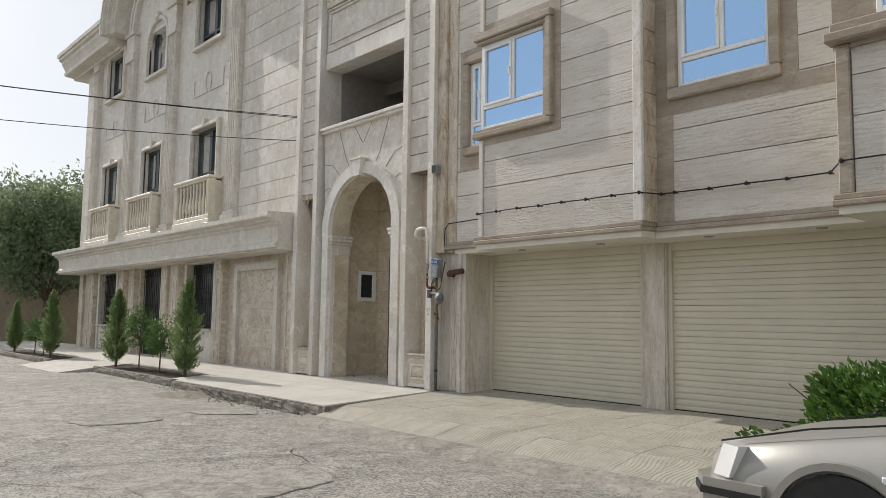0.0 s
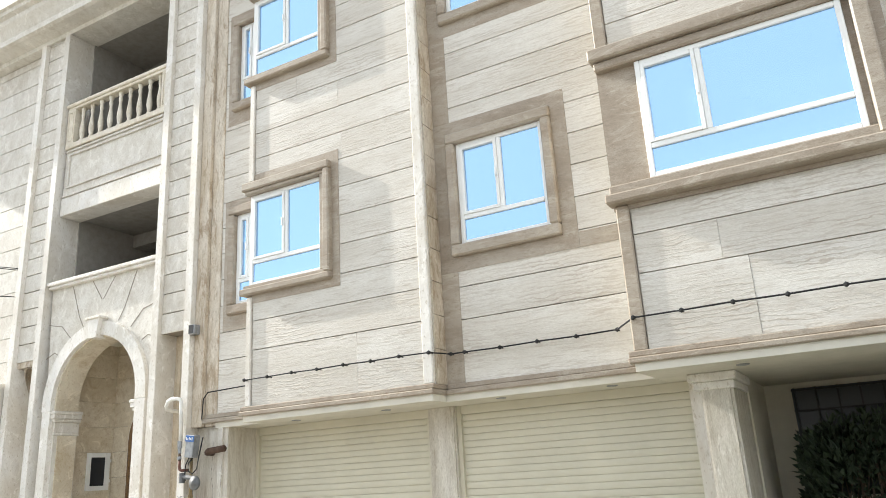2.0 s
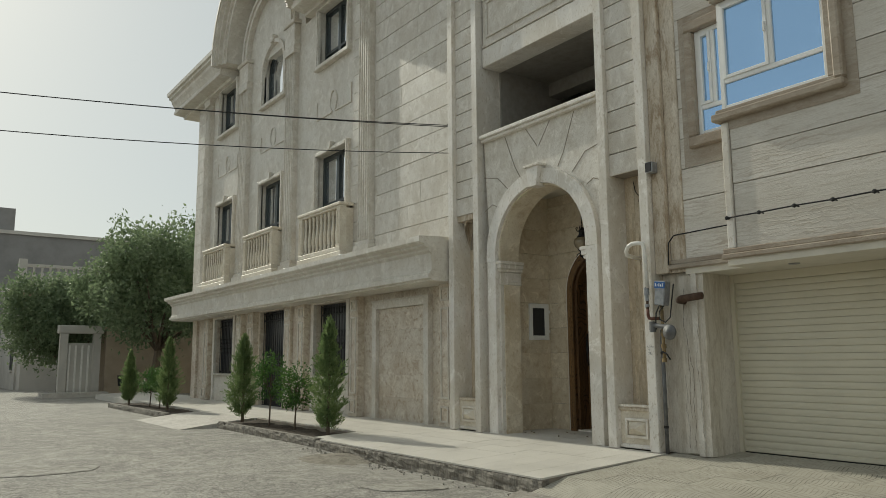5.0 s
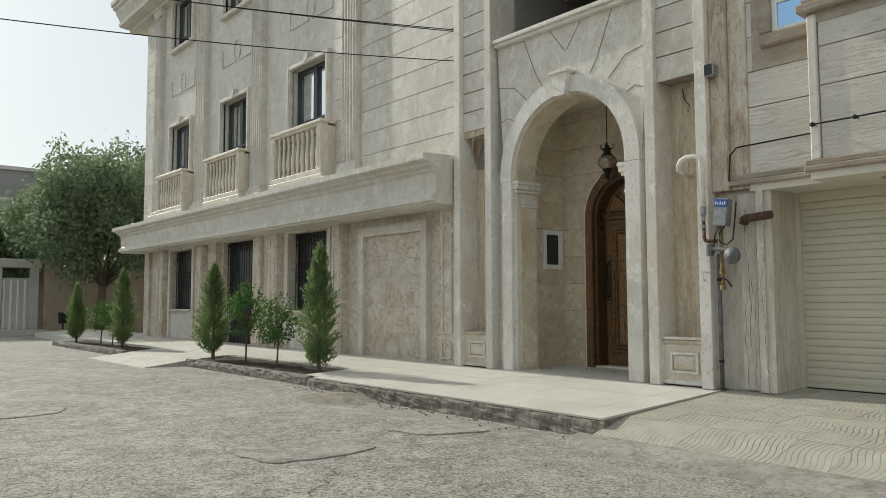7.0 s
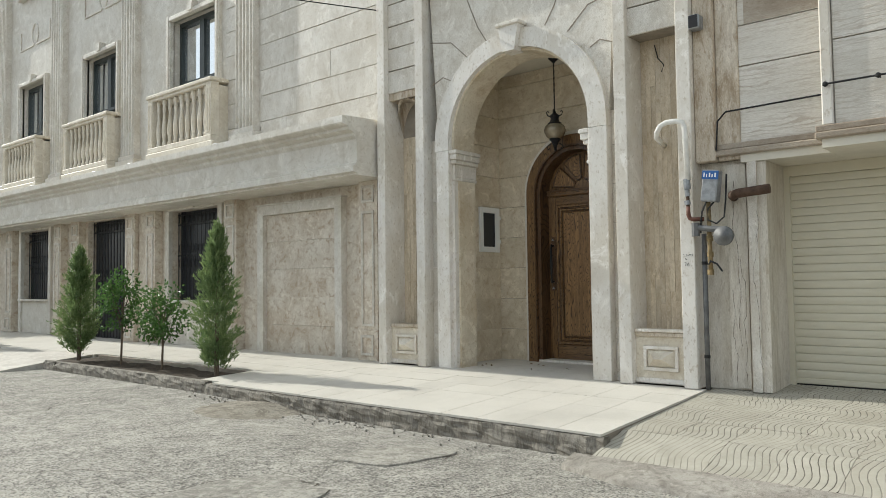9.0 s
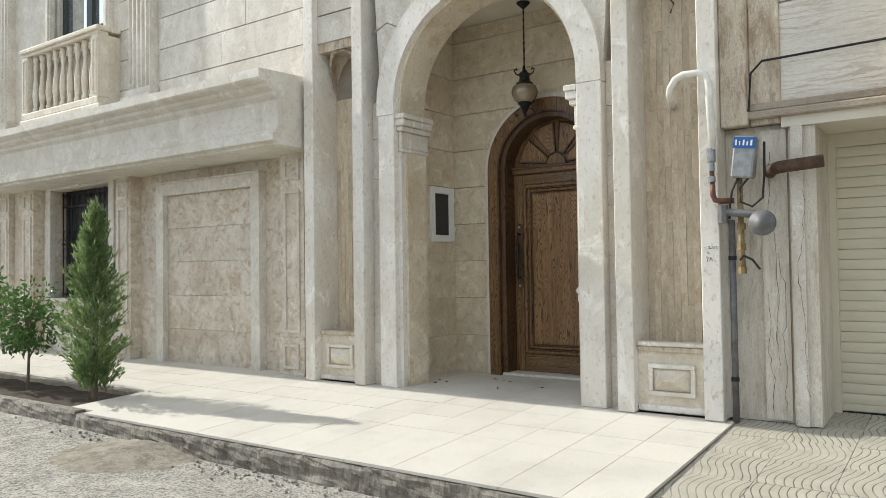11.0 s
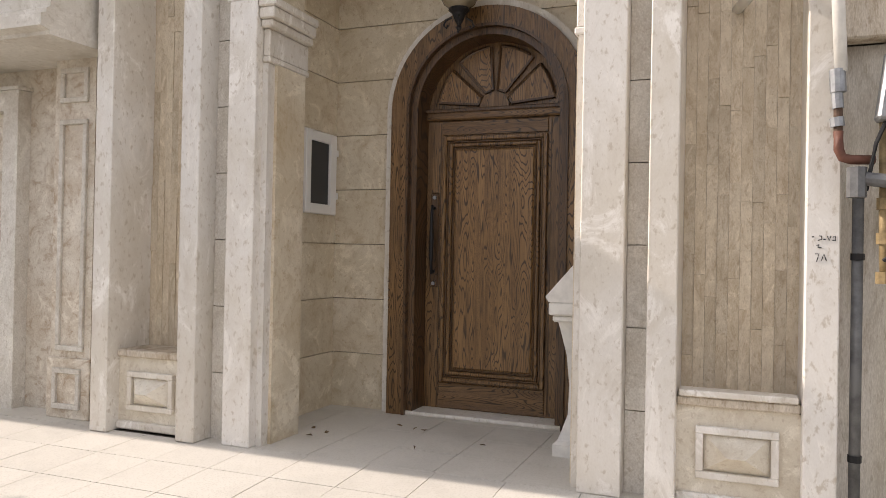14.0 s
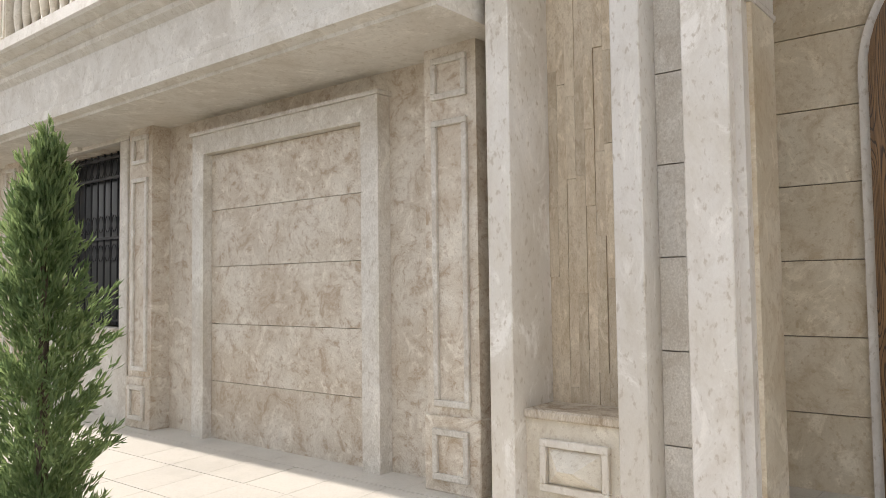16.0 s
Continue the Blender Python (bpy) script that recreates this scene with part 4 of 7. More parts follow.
def build_portal():
    ob = setting(new("wall_portal"), "tall cream stone portal with a round entrance arch")
    for s in (1, -1):
        y0, y1 = side(s, 0.99, 1.21)
        pier = boxpart("pier", (-0.02, 0.475, y0, y1, 0, 2.718), MARBLE, ob, "", 0.006)
        a, b = side(s, 0.95, 0.992)
        boxpart("pier_step", (0.05, 0.46, a, b, 0, 2.34), MARBLE, pier)
        a, b = side(s, 0.93, 0.97)
        boxpart("pier_step", (0.12, 0.44, a, b, 0, 2.34), PORCH, pier)
        bm = bmnew()
        for k, (d, za, zb) in enumerate(((0.01, 2.342, 2.38), (0.0, 2.38, 2.55), (0.035, 2.55, 2.60), (0.06, 2.60, 2.67), (0.075, 2.67, 2.72))):
            a, b = side(s, 0.94 - d, 0.988)
            box(bm, 0.045 - d * 0.8, 0.49, a, b, za, zb, 0.008)
        part("capital", bm, MARBLE, ob)
        y0, y1 = side(s, 1.21, 1.33)
        boxpart("recess_strip", (0.12, 0.5, y0, y1, 0, 2.9), MARBLE, ob)
        slabs(ob, 0.095, y0, y1, 0.0, 2.9, 0.42, [], TRAV, 0.02, 0.006, 9)
        y0, y1 = side(s, 1.33, 1.47)
        boxpart("pilaster", (-0.07, 0.5, y0, y1, 0, 9.76), MARBLE, ob, "", 0.006)
        y0, y1 = side(s, 2.02, 2.16)
        boxpart("pilaster", (-0.08, 0.5, y0, y1, 0, 9.76), MARBLE, ob, "", 0.006)
        y0, y1 = side(s, 1.47, 2.02)
        boxpart("strip_wall", (0.03, 0.5, y0, y1, 3.62, 9.76), GROUT, ob)
        slabs(ob, 0.0, y0, y1, 3.62, 9.76, 0.305, [], TRAV, 0.029, 0.016, 9)
        niche(ob, y0, y1, s)
    # arch
    y0, y1 = CY - 1.33, CY + 1.33
    part("archivolt", sheet(bmnew(), [(CY + 0.99, 2.72), *arc(CY, 2.82, 0.99, 0, 180, 28), (CY - 0.99, 2.72)], [(CY + 1.21, 2.72), *arc(CY, 2.82, 1.21, 0, 180, 28), (CY - 1.21, 2.72)], -0.02, 0.475), MARBLE, ob)
    part("intrados", sheet(bmnew(), [(CY + 0.96, 2.722), *arc(CY, 2.82, 0.96, 0, 180, 28), (CY - 0.96, 2.722)], [(CY + 0.99, 2.722), *arc(CY, 2.82, 0.99, 0, 180, 28), (CY - 0.99, 2.722)], 0.05, 0.46), PORCH, ob)
    spand = spandrel(bmnew(), CY, 2.82, 1.205, y0, y1, 4.77, 0.055, 0.45, 28)
    part("spandrel", spand, TRAV, ob)
    part("keystone", prism(bmnew(), [(CY - 0.085, 3.76), (CY + 0.085, 3.76), (CY + 0.14, 4.06), (CY - 0.14, 4.06)], "x", -0.09, 0.1), MARBLE, ob, "", False)
    boxpart("keystone_head", (-0.12, 0.1, CY - 0.17, CY + 0.17, 4.06, 4.10), MARBLE, ob, "", 0.008)
    for s in (1, -1):
        for (ya, za), (yb, zb) in (((0.02, 4.42), (0.27, 4.75)), ((0.42, 4.0), (0.55, 4.2)), ((0.55, 4.2), (0.78, 4.75)), ((0.72, 3.86), (0.98, 4.1)), ((0.98, 4.1), (1.32, 4.17)), ((1.0, 3.62), (1.12, 3.68)), ((1.12, 3.68), (1.32, 3.6))):
            d = Vector((0, s * (yb - ya), zb - za))
            m = Matrix.Translation((0.053, CY + s * (ya + yb) / 2, (za + zb) / 2)) @ d.to_track_quat("Y", "X").to_matrix().to_4x4() @ Matrix.Diagonal((0.012, d.length + 0.006, 0.006, 1))
            bm = bmnew()
            bmesh.ops.create_cube(bm, size=1, matrix=m)
            part("incised_joint", bm, GROUT, ob)
    bm = box(bmnew(), -0.02, 0.45, y0, y1, 4.77, 4.82, 0.008)
    box(bm, -0.06, 0.45, y0, y1, 4.82, 4.885, 0.012)
    part("loggia_sill", bm, MARBLE, ob)
    boxpart("lintel", (0.045, 0.45, y0, y1, 6.11, 6.44), MARBLE, ob, "", 0.01)
    boxpart("panel_back", (0.07, 0.45, y0, y1, 6.442, 7.38), TRAV, ob)
    bm = bmnew()
    for a, b, c, d in ((y0 + 0.1, y1 - 0.1, 6.62, 6.66), (y0 + 0.1, y1 - 0.1, 7.24, 7.28), (y0 + 0.1, y0 + 0.14, 6.66, 7.24), (y1 - 0.14, y1 - 0.1, 6.66, 7.24), (y0, y1, 6.46, 6.5), (y0, y1, 7.32, 7.36)):
        box(bm, 0.04, 0.072, a, b, c, d, 0.006)
    part("panel_moulding", bm, TRAV, ob)
    bal = thing("loggia_balustrade", "carved stone balustrade with turned balusters across the upper loggia", "balustrade")
    balustrade(bal, 0.03, 0.19, y0, y1, 7.38, 9, 0.68, 0.2)
    # rooms behind the loggia openings, their shade painted into the render colour
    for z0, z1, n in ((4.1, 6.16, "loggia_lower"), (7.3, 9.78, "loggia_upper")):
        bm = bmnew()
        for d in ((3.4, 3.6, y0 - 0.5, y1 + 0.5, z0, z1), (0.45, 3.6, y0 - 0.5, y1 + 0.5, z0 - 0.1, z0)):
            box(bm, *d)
        setting(part(n, bm, SHADE), "rendered walls of the open loggia, shade put into their colour")
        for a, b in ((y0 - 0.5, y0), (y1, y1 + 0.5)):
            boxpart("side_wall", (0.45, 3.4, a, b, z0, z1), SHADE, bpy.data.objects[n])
        setting(boxpart("ceiling", (0.45, 3.6, y0 - 0.5, y1 + 0.5, z1, z1 + 0.1), SHADE), "plain loggia ceiling, shade put into its colour", "ceiling")
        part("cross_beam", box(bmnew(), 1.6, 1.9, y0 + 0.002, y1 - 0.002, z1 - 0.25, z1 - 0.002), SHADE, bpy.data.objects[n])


def niche(parent, y0, y1, s):
    m = (y0 + y1) / 2
    boxpart("niche_back", (0.30, 0.5, y0, y1, 0.5, 3.62), GROUT, parent)
    rnd = random.Random(11 if s > 0 else 12)
    top = 3.05 if s > 0 else 3.62
    n = 10
    for k in range(n):
        z = 0.53 - rnd.uniform(0, 0.4)
        while z < top:
            h = rnd.uniform(0.35, 0.75)
            a, b = max(z, 0.53), min(z + h, top)
            z += h
            if b - a > 0.03:
                STRIPS.append((parent, 0.29 + rnd.uniform(-0.006, 0.004), 0.31, y0 + (y1 - y0) * k / n, y0 + (y1 - y0) * (k + 1) / n - 0.001, a, b - 0.001))
    if s > 0:
        # ribbed half-shell head
        bm = bmnew()
        r = (y1 - y0) / 2
        rings = []
        for i in range(7):
            e = radians(90 * i / 6)
            rr = r * (math.cos(e) * 0.98 + 0.02)
            rings.append([bm.verts.new((0.30 - 0.28 * math.sin(e) * (0.86 + 0.14 * (k % 2)), m + rr * math.cos(radians(180 * k / 22)) * (1 if i == 0 else 1), 3.06 + (r * 1.7) * math.sin(radians(180 * k / 22)) * math.cos(e) * 0.98 + 0.5 * math.sin(e) * 0.9)) for k in range(23)])
        for lo, hi in zip(rings, rings[1:]):
            for k in range(22):
                bm.faces.new((lo[k], lo[k + 1], hi[k + 1], hi[k]))
        part("shell", bm, RUSTY, parent, "ribbed shell carved in the niche head")
        boxpart("niche_head", (0.02, 0.3, y0, y1, 3.52, 3.618), RUSTY, parent)
    else:
        tb = bmnew()
        tube(tb, [(0.27, m + 0.1, 3.55), (0.26, m + 0.06, 3.4), (0.27, m, 3.32), (0.27, m + 0.03, 3.25)], 0.006, 6)
        part("loose_wire", tb, IRON, parent)
    blk = boxpart("niche_base", (0.03, 0.5, y0, y1, 0.05, 0.48), CARVED, parent)
    boxpart("niche_foot", (0.0, 0.5, y0, y1, 0.012, 0.065), MARBLE, blk, "", 0.01)
    boxpart("niche_sill", (0.0, 0.32, y0, y1, 0.482, 0.53), RUSTY, blk, "", 0.01)
    bm = bmnew()
    a, b, c, d, t = y0 + 0.09, y1 - 0.09, 0.14, 0.39, 0.035
    for p in ((a, b, c, c + t), (a, b, d - t, d), (a, a + t, c + t, d - t), (b - t, b, c + t, d - t)):
        box(bm, 0.0, 0.032, *p, 0.004)
    part("moulding", bm, MARBLE, blk)
    bm = bmnew()
    v = [bm.verts.new(p) for p in ((0.029, a + t, c + t), (0.029, b - t, c + t), (0.029, b - t, d - t), (0.029, a + t, d - t))]
    tip = [bm.verts.new((-0.075, m - 0.04, (c + d) / 2)), bm.verts.new((-0.075, m + 0.04, (c + d) / 2))]
    for f in ((v[0], v[1], tip[1], tip[0]), (v[1], v[2], tip[1]), (v[2], v[3], tip[0], tip[1]), (v[3], v[0], tip[0])):
        bm.faces.new(f)
    part("diamond_boss", bm, CARVED, blk)


STRIPS = []


def build_porch():
    yl, yr = CY + 1.21, CY - 1.21
    zc = 3.95
    lw = wall("wall_porch_left", "honey travertine side wall of the porch", 0.0, 1.0, 0.0, 1.0, 0.0, 0.001, [], PORCH)
    lw.data.clear_geometry()
    bm = bmnew()
    box(bm, 0.476, 1.6, yl + 0.02, yl + 0.2, 0, zc)
    bm.to_mesh(lw.data)
    bm.free()
    rw = setting(boxpart("wall_porch_right", (0.476, 1.6, yr - 0.2, yr - 0.02, 0, zc), GROUT), "honey travertine side wall of the porch")
    z = 0.0
    while z < zc - 0.05:
        h = min(0.42, zc - z)
        piece("stone_slab", PORCH, lw, 0.476, 1.36, yl, yl + 0.02, z, z + h - 0.006)
        piece("stone_slab", PORCH, rw, 0.476, 1.36, yr - 0.02, yr, z, z + h - 0.006)
        z += 0.42
    dy, r = -0.12, 0.74
    bw = bmnew()
    box(bw, 1.385, 1.7, dy + r, yl + 0.02, 0, zc)
    box(bw, 1.385, 1.7, yr - 0.02, dy - r, 0, zc)
    spandrel(bw, dy, 2.24, r, dy - r, dy + r, zc, 1.385, 1.7, 28)
    bw = setting(part("wall_porch_back", bw, GROUT), "honey travertine wall round the entrance door")
    z = 0.0
    while z < zc - 0.05:
        h = min(0.42, zc - z) - 0.006
        if z < 2.2:
            piece("stone_slab", PORCH, bw, 1.36, 1.384, dy + r, yl, z, z + h)
            piece("stone_slab", PORCH, bw, 1.36, 1.384, yr, dy - r, z, z + h)
        else:
            zm = max(z + h / 2 - 2.24, 0)
            w = math.sqrt(max((r + 0.02) ** 2 - zm ** 2, 0))
            if w > 0.1:
                part("stone_slab", prism(bmnew(), [(dy + math.sqrt(max((r) ** 2 - max(z - 2.24, 0) ** 2, 0)), z), (dy + math.sqrt(max(r ** 2 - max(z + h - 2.24, 0) ** 2, 0)), z + h), (yl, z + h), (yl, z)], "x", 1.36, 1.384), PORCH, bw)
                part("stone_slab", prism(bmnew(), [(dy - math.sqrt(max((r) ** 2 - max(z - 2.24, 0) ** 2, 0)), z), (dy - math.sqrt(max(r ** 2 - max(z + h - 2.24, 0) ** 2, 0)), z + h), (yr, z + h), (yr, z)], "x", 1.36, 1.384), PORCH, bw)
            else:
                piece("stone_slab", PORCH, bw, 1.36, 1.384, yr, yl, z, z + h)
        z += 0.42
    setting(boxpart("ceiling_porch", (0.3, 1.7, yr - 0.2, yl + 0.2, zc, zc + 0.2), SOFFIT), "cream porch ceiling", "ceiling")
    build_door(dy, r)
    # small white service window in the side wall
    w = thing("window_3", "small white plastic window with dark glass in the porch wall", "window", "", "structure")
    bm = bmnew()
    y = yl
    for a, b, c, d in ((0.87, 0.94, 1.475, 2.09), (1.22, 1.31, 1.475, 2.09), (0.94, 1.22, 1.475, 1.55), (0.94, 1.22, 2.015, 2.09)):
        box(bm, a, b, y - 0.035, y + 0.01, c, d, 0.006)
    part("window_frame", bm, WHITE, w)
    boxpart("pane", (0.94, 1.22, y - 0.012, y + 0.005, 1.55, 2.015), BLACKGLASS, w)
    for z in (1.60, 1.93):
        boxpart("hinge", (1.305, 1.325, y - 0.04, y - 0.01, z, z + 0.05), WHITE, w)


def build_door(dy, r):
    ob = thing("door_1", "arched varnished oak entrance door with carved panel, closed", "door", "", "structure")
    zs = 2.24

    def ring(name, r0, r1, x0, x1, m, z0=0.0, label=""):
        return part(name, sheet(bmnew(), [(dy + r0, z0), *arc(dy, zs, r0, 0, 180, 28), (dy - r0, z0)], [(dy + r1, z0), *arc(dy, zs, r1, 0, 180, 28), (dy - r1, z0)], x0, x1), m, ob, label)
    ring("stone_trim", 0.735, 0.785, 1.30, 1.384, MARBLE, 0.0, "thin cream marble trim")
    ring("architrave", 0.60, 0.733, 1.265, 1.36, OAK)
    ring("architrave_bead", 0.585, 0.605, 1.25, 1.30, OAKDARK)
    ring("reveal", 0.535, 0.60, 1.30, 1.62, OAKDARK)
    boxpart("threshold", (1.28, 1.6, dy - 0.6, dy + 0.6, 0.0, 0.028), MARBLE, ob, "pale marble threshold", 0.006)
    leaf = boxpart("leaf", (1.50, 1.56, dy - 0.53, dy + 0.53, 0.03, 2.2), OAK, ob)
    m = dy - 0.005
    for a, t, x, z0, z1, mm in ((0.405, 0.032, 1.468, 0.235, 2.08, OAK), (0.373, 0.018, 1.482, 0.267, 2.048, OAKDARK), (0.352, 0.026, 1.474, 0.288, 2.027, OAK), (0.325, 0.014, 1.486, 0.315, 2.0, OAKDARK)):
        bm = bmnew()
        for p in ((m - a, m - a + t, z0, z1), (m + a - t, m + a, z0, z1), (m - a + t, m + a - t, z0, z0 + t), (m - a + t, m + a - t, z1 - t, z1)):
            box(bm, x, 1.502, *p, 0.006)
        part("panel_moulding", bm, mm, leaf)
    bm = bmnew()
    box(bm, 1.486, 1.503, m - 0.305, m + 0.305, 0.335, 1.98, 0.01)
    part("panel", bm, OAKPANEL, leaf)
    bm = bmnew()
    for p in ((dy + 0.418, dy + 0.424, 0.05, 2.18), (dy - 0.434, dy - 0.428, 0.05, 2.18)):
        box(bm, 1.494, 1.503, *p)
    part("stile_groove", bm, OAKDARK, leaf)
    boxpart("kick_rail", (1.49, 1.502, dy - 0.41, dy + 0.41, 0.035, 0.225), OAKRAIL, leaf, "", 0.006)
    boxpart("top_rail", (1.49, 1.502, dy - 0.41, dy + 0.41, 2.09, 2.195), OAKRAIL, leaf, "", 0.004)
    boxpart("transom", (1.46, 1.56, dy - 0.535, dy + 0.535, 2.202, 2.27), OAKRAIL, ob, "", 0.012)
    boxpart("transom_bead", (1.445, 1.47, dy - 0.535, dy + 0.535, 2.255, 2.285), OAKDARK, ob, "", 0.006)
    part("fan_back", prism(bmnew(), arc(dy, 2.27, 0.545, 0, 180, 24), "x", 1.52, 1.55), OAK, ob)
    for a0, a1 in ((6, 42), (50, 86), (94, 130), (138, 174)):
        out = arc(dy, 2.29, 0.45, a0 + 1, a1 - 1, 8)
        inn = arc(dy, 2.29, 0.13, a1 - 5, a0 + 5, 4)
        part("fan_panel", prism(bmnew(), out + inn, "x", 1.50, 1.521), OAKPANEL, ob)
        tb = bmnew()
        loop = out + inn
        tube(tb, [(1.505, *p) for p in loop + loop[:1]], 0.013, 5)
        part("fan_bead", tb, OAKDARK, ob)
    part("fan_hub", prism(bmnew(), arc(dy, 2.285, 0.115, 0, 180, 10), "x", 1.485, 1.52), OAK, ob)
    bm = bmnew()
    tube(bm, [(1.435, dy + 0.46, 1.04), (1.425, dy + 0.46, 1.15), (1.43, dy + 0.46, 1.3), (1.425, dy + 0.46, 1.45), (1.435, dy + 0.46, 1.56)], [0.01, 0.014, 0.018, 0.014, 0.01], 8)
    for z in (1.06, 1.54):
        tube(bm, [(1.435, dy + 0.46, z), (1.505, dy + 0.46, z)], 0.012, 8)
    hnd = part("handle", bm, IRON, ob, "long black metal pull handle", True)
    bm = box(bmnew(), 1.488, 1.502, dy + 0.425, dy + 0.495, 0.94, 1.66, 0.01)
    part("handle_plate", bm, OAKDARK, hnd)
    bm = bmnew()
    for z in (0.97, 1.62):
        tube(bm, [(1.47, dy + 0.46, z), (1.502, dy + 0.46, z)], 0.014, 12)
    part("lock", bm, ZINC, ob, "round bright metal lock cylinders")


def build_lantern(x, y, z):
    ob = thing("lantern", "antique black metal lantern with ribbed amber glass on a chain", "lantern")
    bm = bmnew()
    for k in range(26):
        zz = z + 0.2 + k * 0.041
        if zz > 3.93:
            break
        bmesh.ops.create_cube(bm, size=1, matrix=pose(x, y, zz, 0, 0, 90 * (k % 2)) @ Matrix.Diagonal((0.018, 0.006, 0.038, 1)))
    part("chain", bm, IRON, ob)
    part("ceiling_rose", lathe(bmnew(), [(0.07, 3.95), (0.07, 3.935), (0.03, 3.90), (0.012, 3.88)][::-1], x, y, 14), IRON, ob)
    part("cap", lathe(bmnew(), [(0.085, z + 0.05), (0.09, z + 0.065), (0.06, z + 0.085), (0.05, z + 0.13), (0.065, z + 0.16), (0.03, z + 0.19), (0.012, z + 0.22)], x, y, 16), IRON, ob)
    g = bmnew()
    rows = [(0.06, -0.14), (0.10, -0.11), (0.125, -0.06), (0.13, -0.02), (0.115, 0.03), (0.085, 0.05)]
    rings = [[g.verts.new((x + rr * (1 + 0.06 * (k % 2)) * math.cos(2 * math.pi * k / 32), y + rr * (1 + 0.06 * (k % 2)) * math.sin(2 * math.pi * k / 32), z + zz)) for k in range(32)] for rr, zz in rows]
    for lo, hi in zip(rings, rings[1:]):
        for k in range(32):
            g.faces.new((lo[k], lo[(k + 1) % 32], hi[(k + 1) % 32], hi[k]))
    part("globe", g, AMBERGLASS, ob, "ribbed smoky amber glass globe", True)
    part("finial", lathe(bmnew(), [(0.008, z - 0.29), (0.02, z - 0.27), (0.012, z - 0.25), (0.03, z - 0.22), (0.05, z - 0.17), (0.075, z - 0.15), (0.07, z - 0.135)], x, y, 14), IRON, ob)
    for k in range(4):
        a = math.pi / 2 * k + 0.4
        c, s = math.cos(a), math.sin(a)
        for zz, sg in ((0.15, 1), (-0.2, -1)):
            part("scroll", tube(bmnew(), [(x + c * q, y + s * q, z + zz + sg * h) for q, h in ((0.05, 0.0), (0.09, 0.02), (0.105, 0.06), (0.085, 0.075), (0.075, 0.055))], 0.008, 5), IRON, ob)


def build_litter():
    rnd = np.random.RandomState(17)
    p = np.stack([rnd.uniform(0.35, 1.2, 10), rnd.uniform(-0.9, 0.95, 10), np.full(10, 0.006)], 1)
    d = np.stack([rnd.normal(size=10), rnd.normal(size=10), np.full(10, 0.12)], 1)
    tagged(leaves("fallen_leaves", p, d, 0.05, 0.028, DRYLEAF, None), "dry brown leaves scattered on the porch floor", "leaves", "", "stuff")


def build_stand():
    ob = thing("stone_stand", "white marble pedestal with a slanted top beside the door", "pedestal")
    cx, cy = 0.80, -0.99
    body = [(0.19, 0.0), (0.19, 0.07), (0.165, 0.09), (0.15, 0.13), (0.115, 0.24), (0.11, 0.42), (0.125, 0.6), (0.16, 0.76), (0.17, 0.8)]
    bm = bmnew()
    rings = [[bm.verts.new((cx + sx * w, cy + sy * w, z)) for sx, sy in ((-1, -1), (1, -1), (1, 1), (-1, 1))] for w, z in body]
    for lo, hi in zip(rings, rings[1:]):
        for k in range(4):
            bm.faces.new((lo[k], lo[(k + 1) % 4], hi[(k + 1) % 4], hi[k]))
    bm.faces.new(rings[0][::-1])
    bm.faces.new(rings[-1])
    part("body", bm, WHITEPIPE, ob)
    bm = box(bmnew(), cx - 0.2, cx + 0.2, cy - 0.2, cy + 0.2, 0.80, 0.84, 0.01)
    box(bm, cx - 0.22, cx + 0.22, cy - 0.21, cy + 0.22, 0.84, 0.92, 0.01)
    part("collar", bm, WHITEPIPE, ob)
    part("slanted_top", prism(bmnew(), [(cy + 0.22, 0.92), (cy + 0.24, 0.95), (cy + 0.0, 1.23), (cy - 0.06, 1.23), (cy - 0.2, 0.92)], "x", cx - 0.22, cx + 0.22), WHITEPIPE, ob)


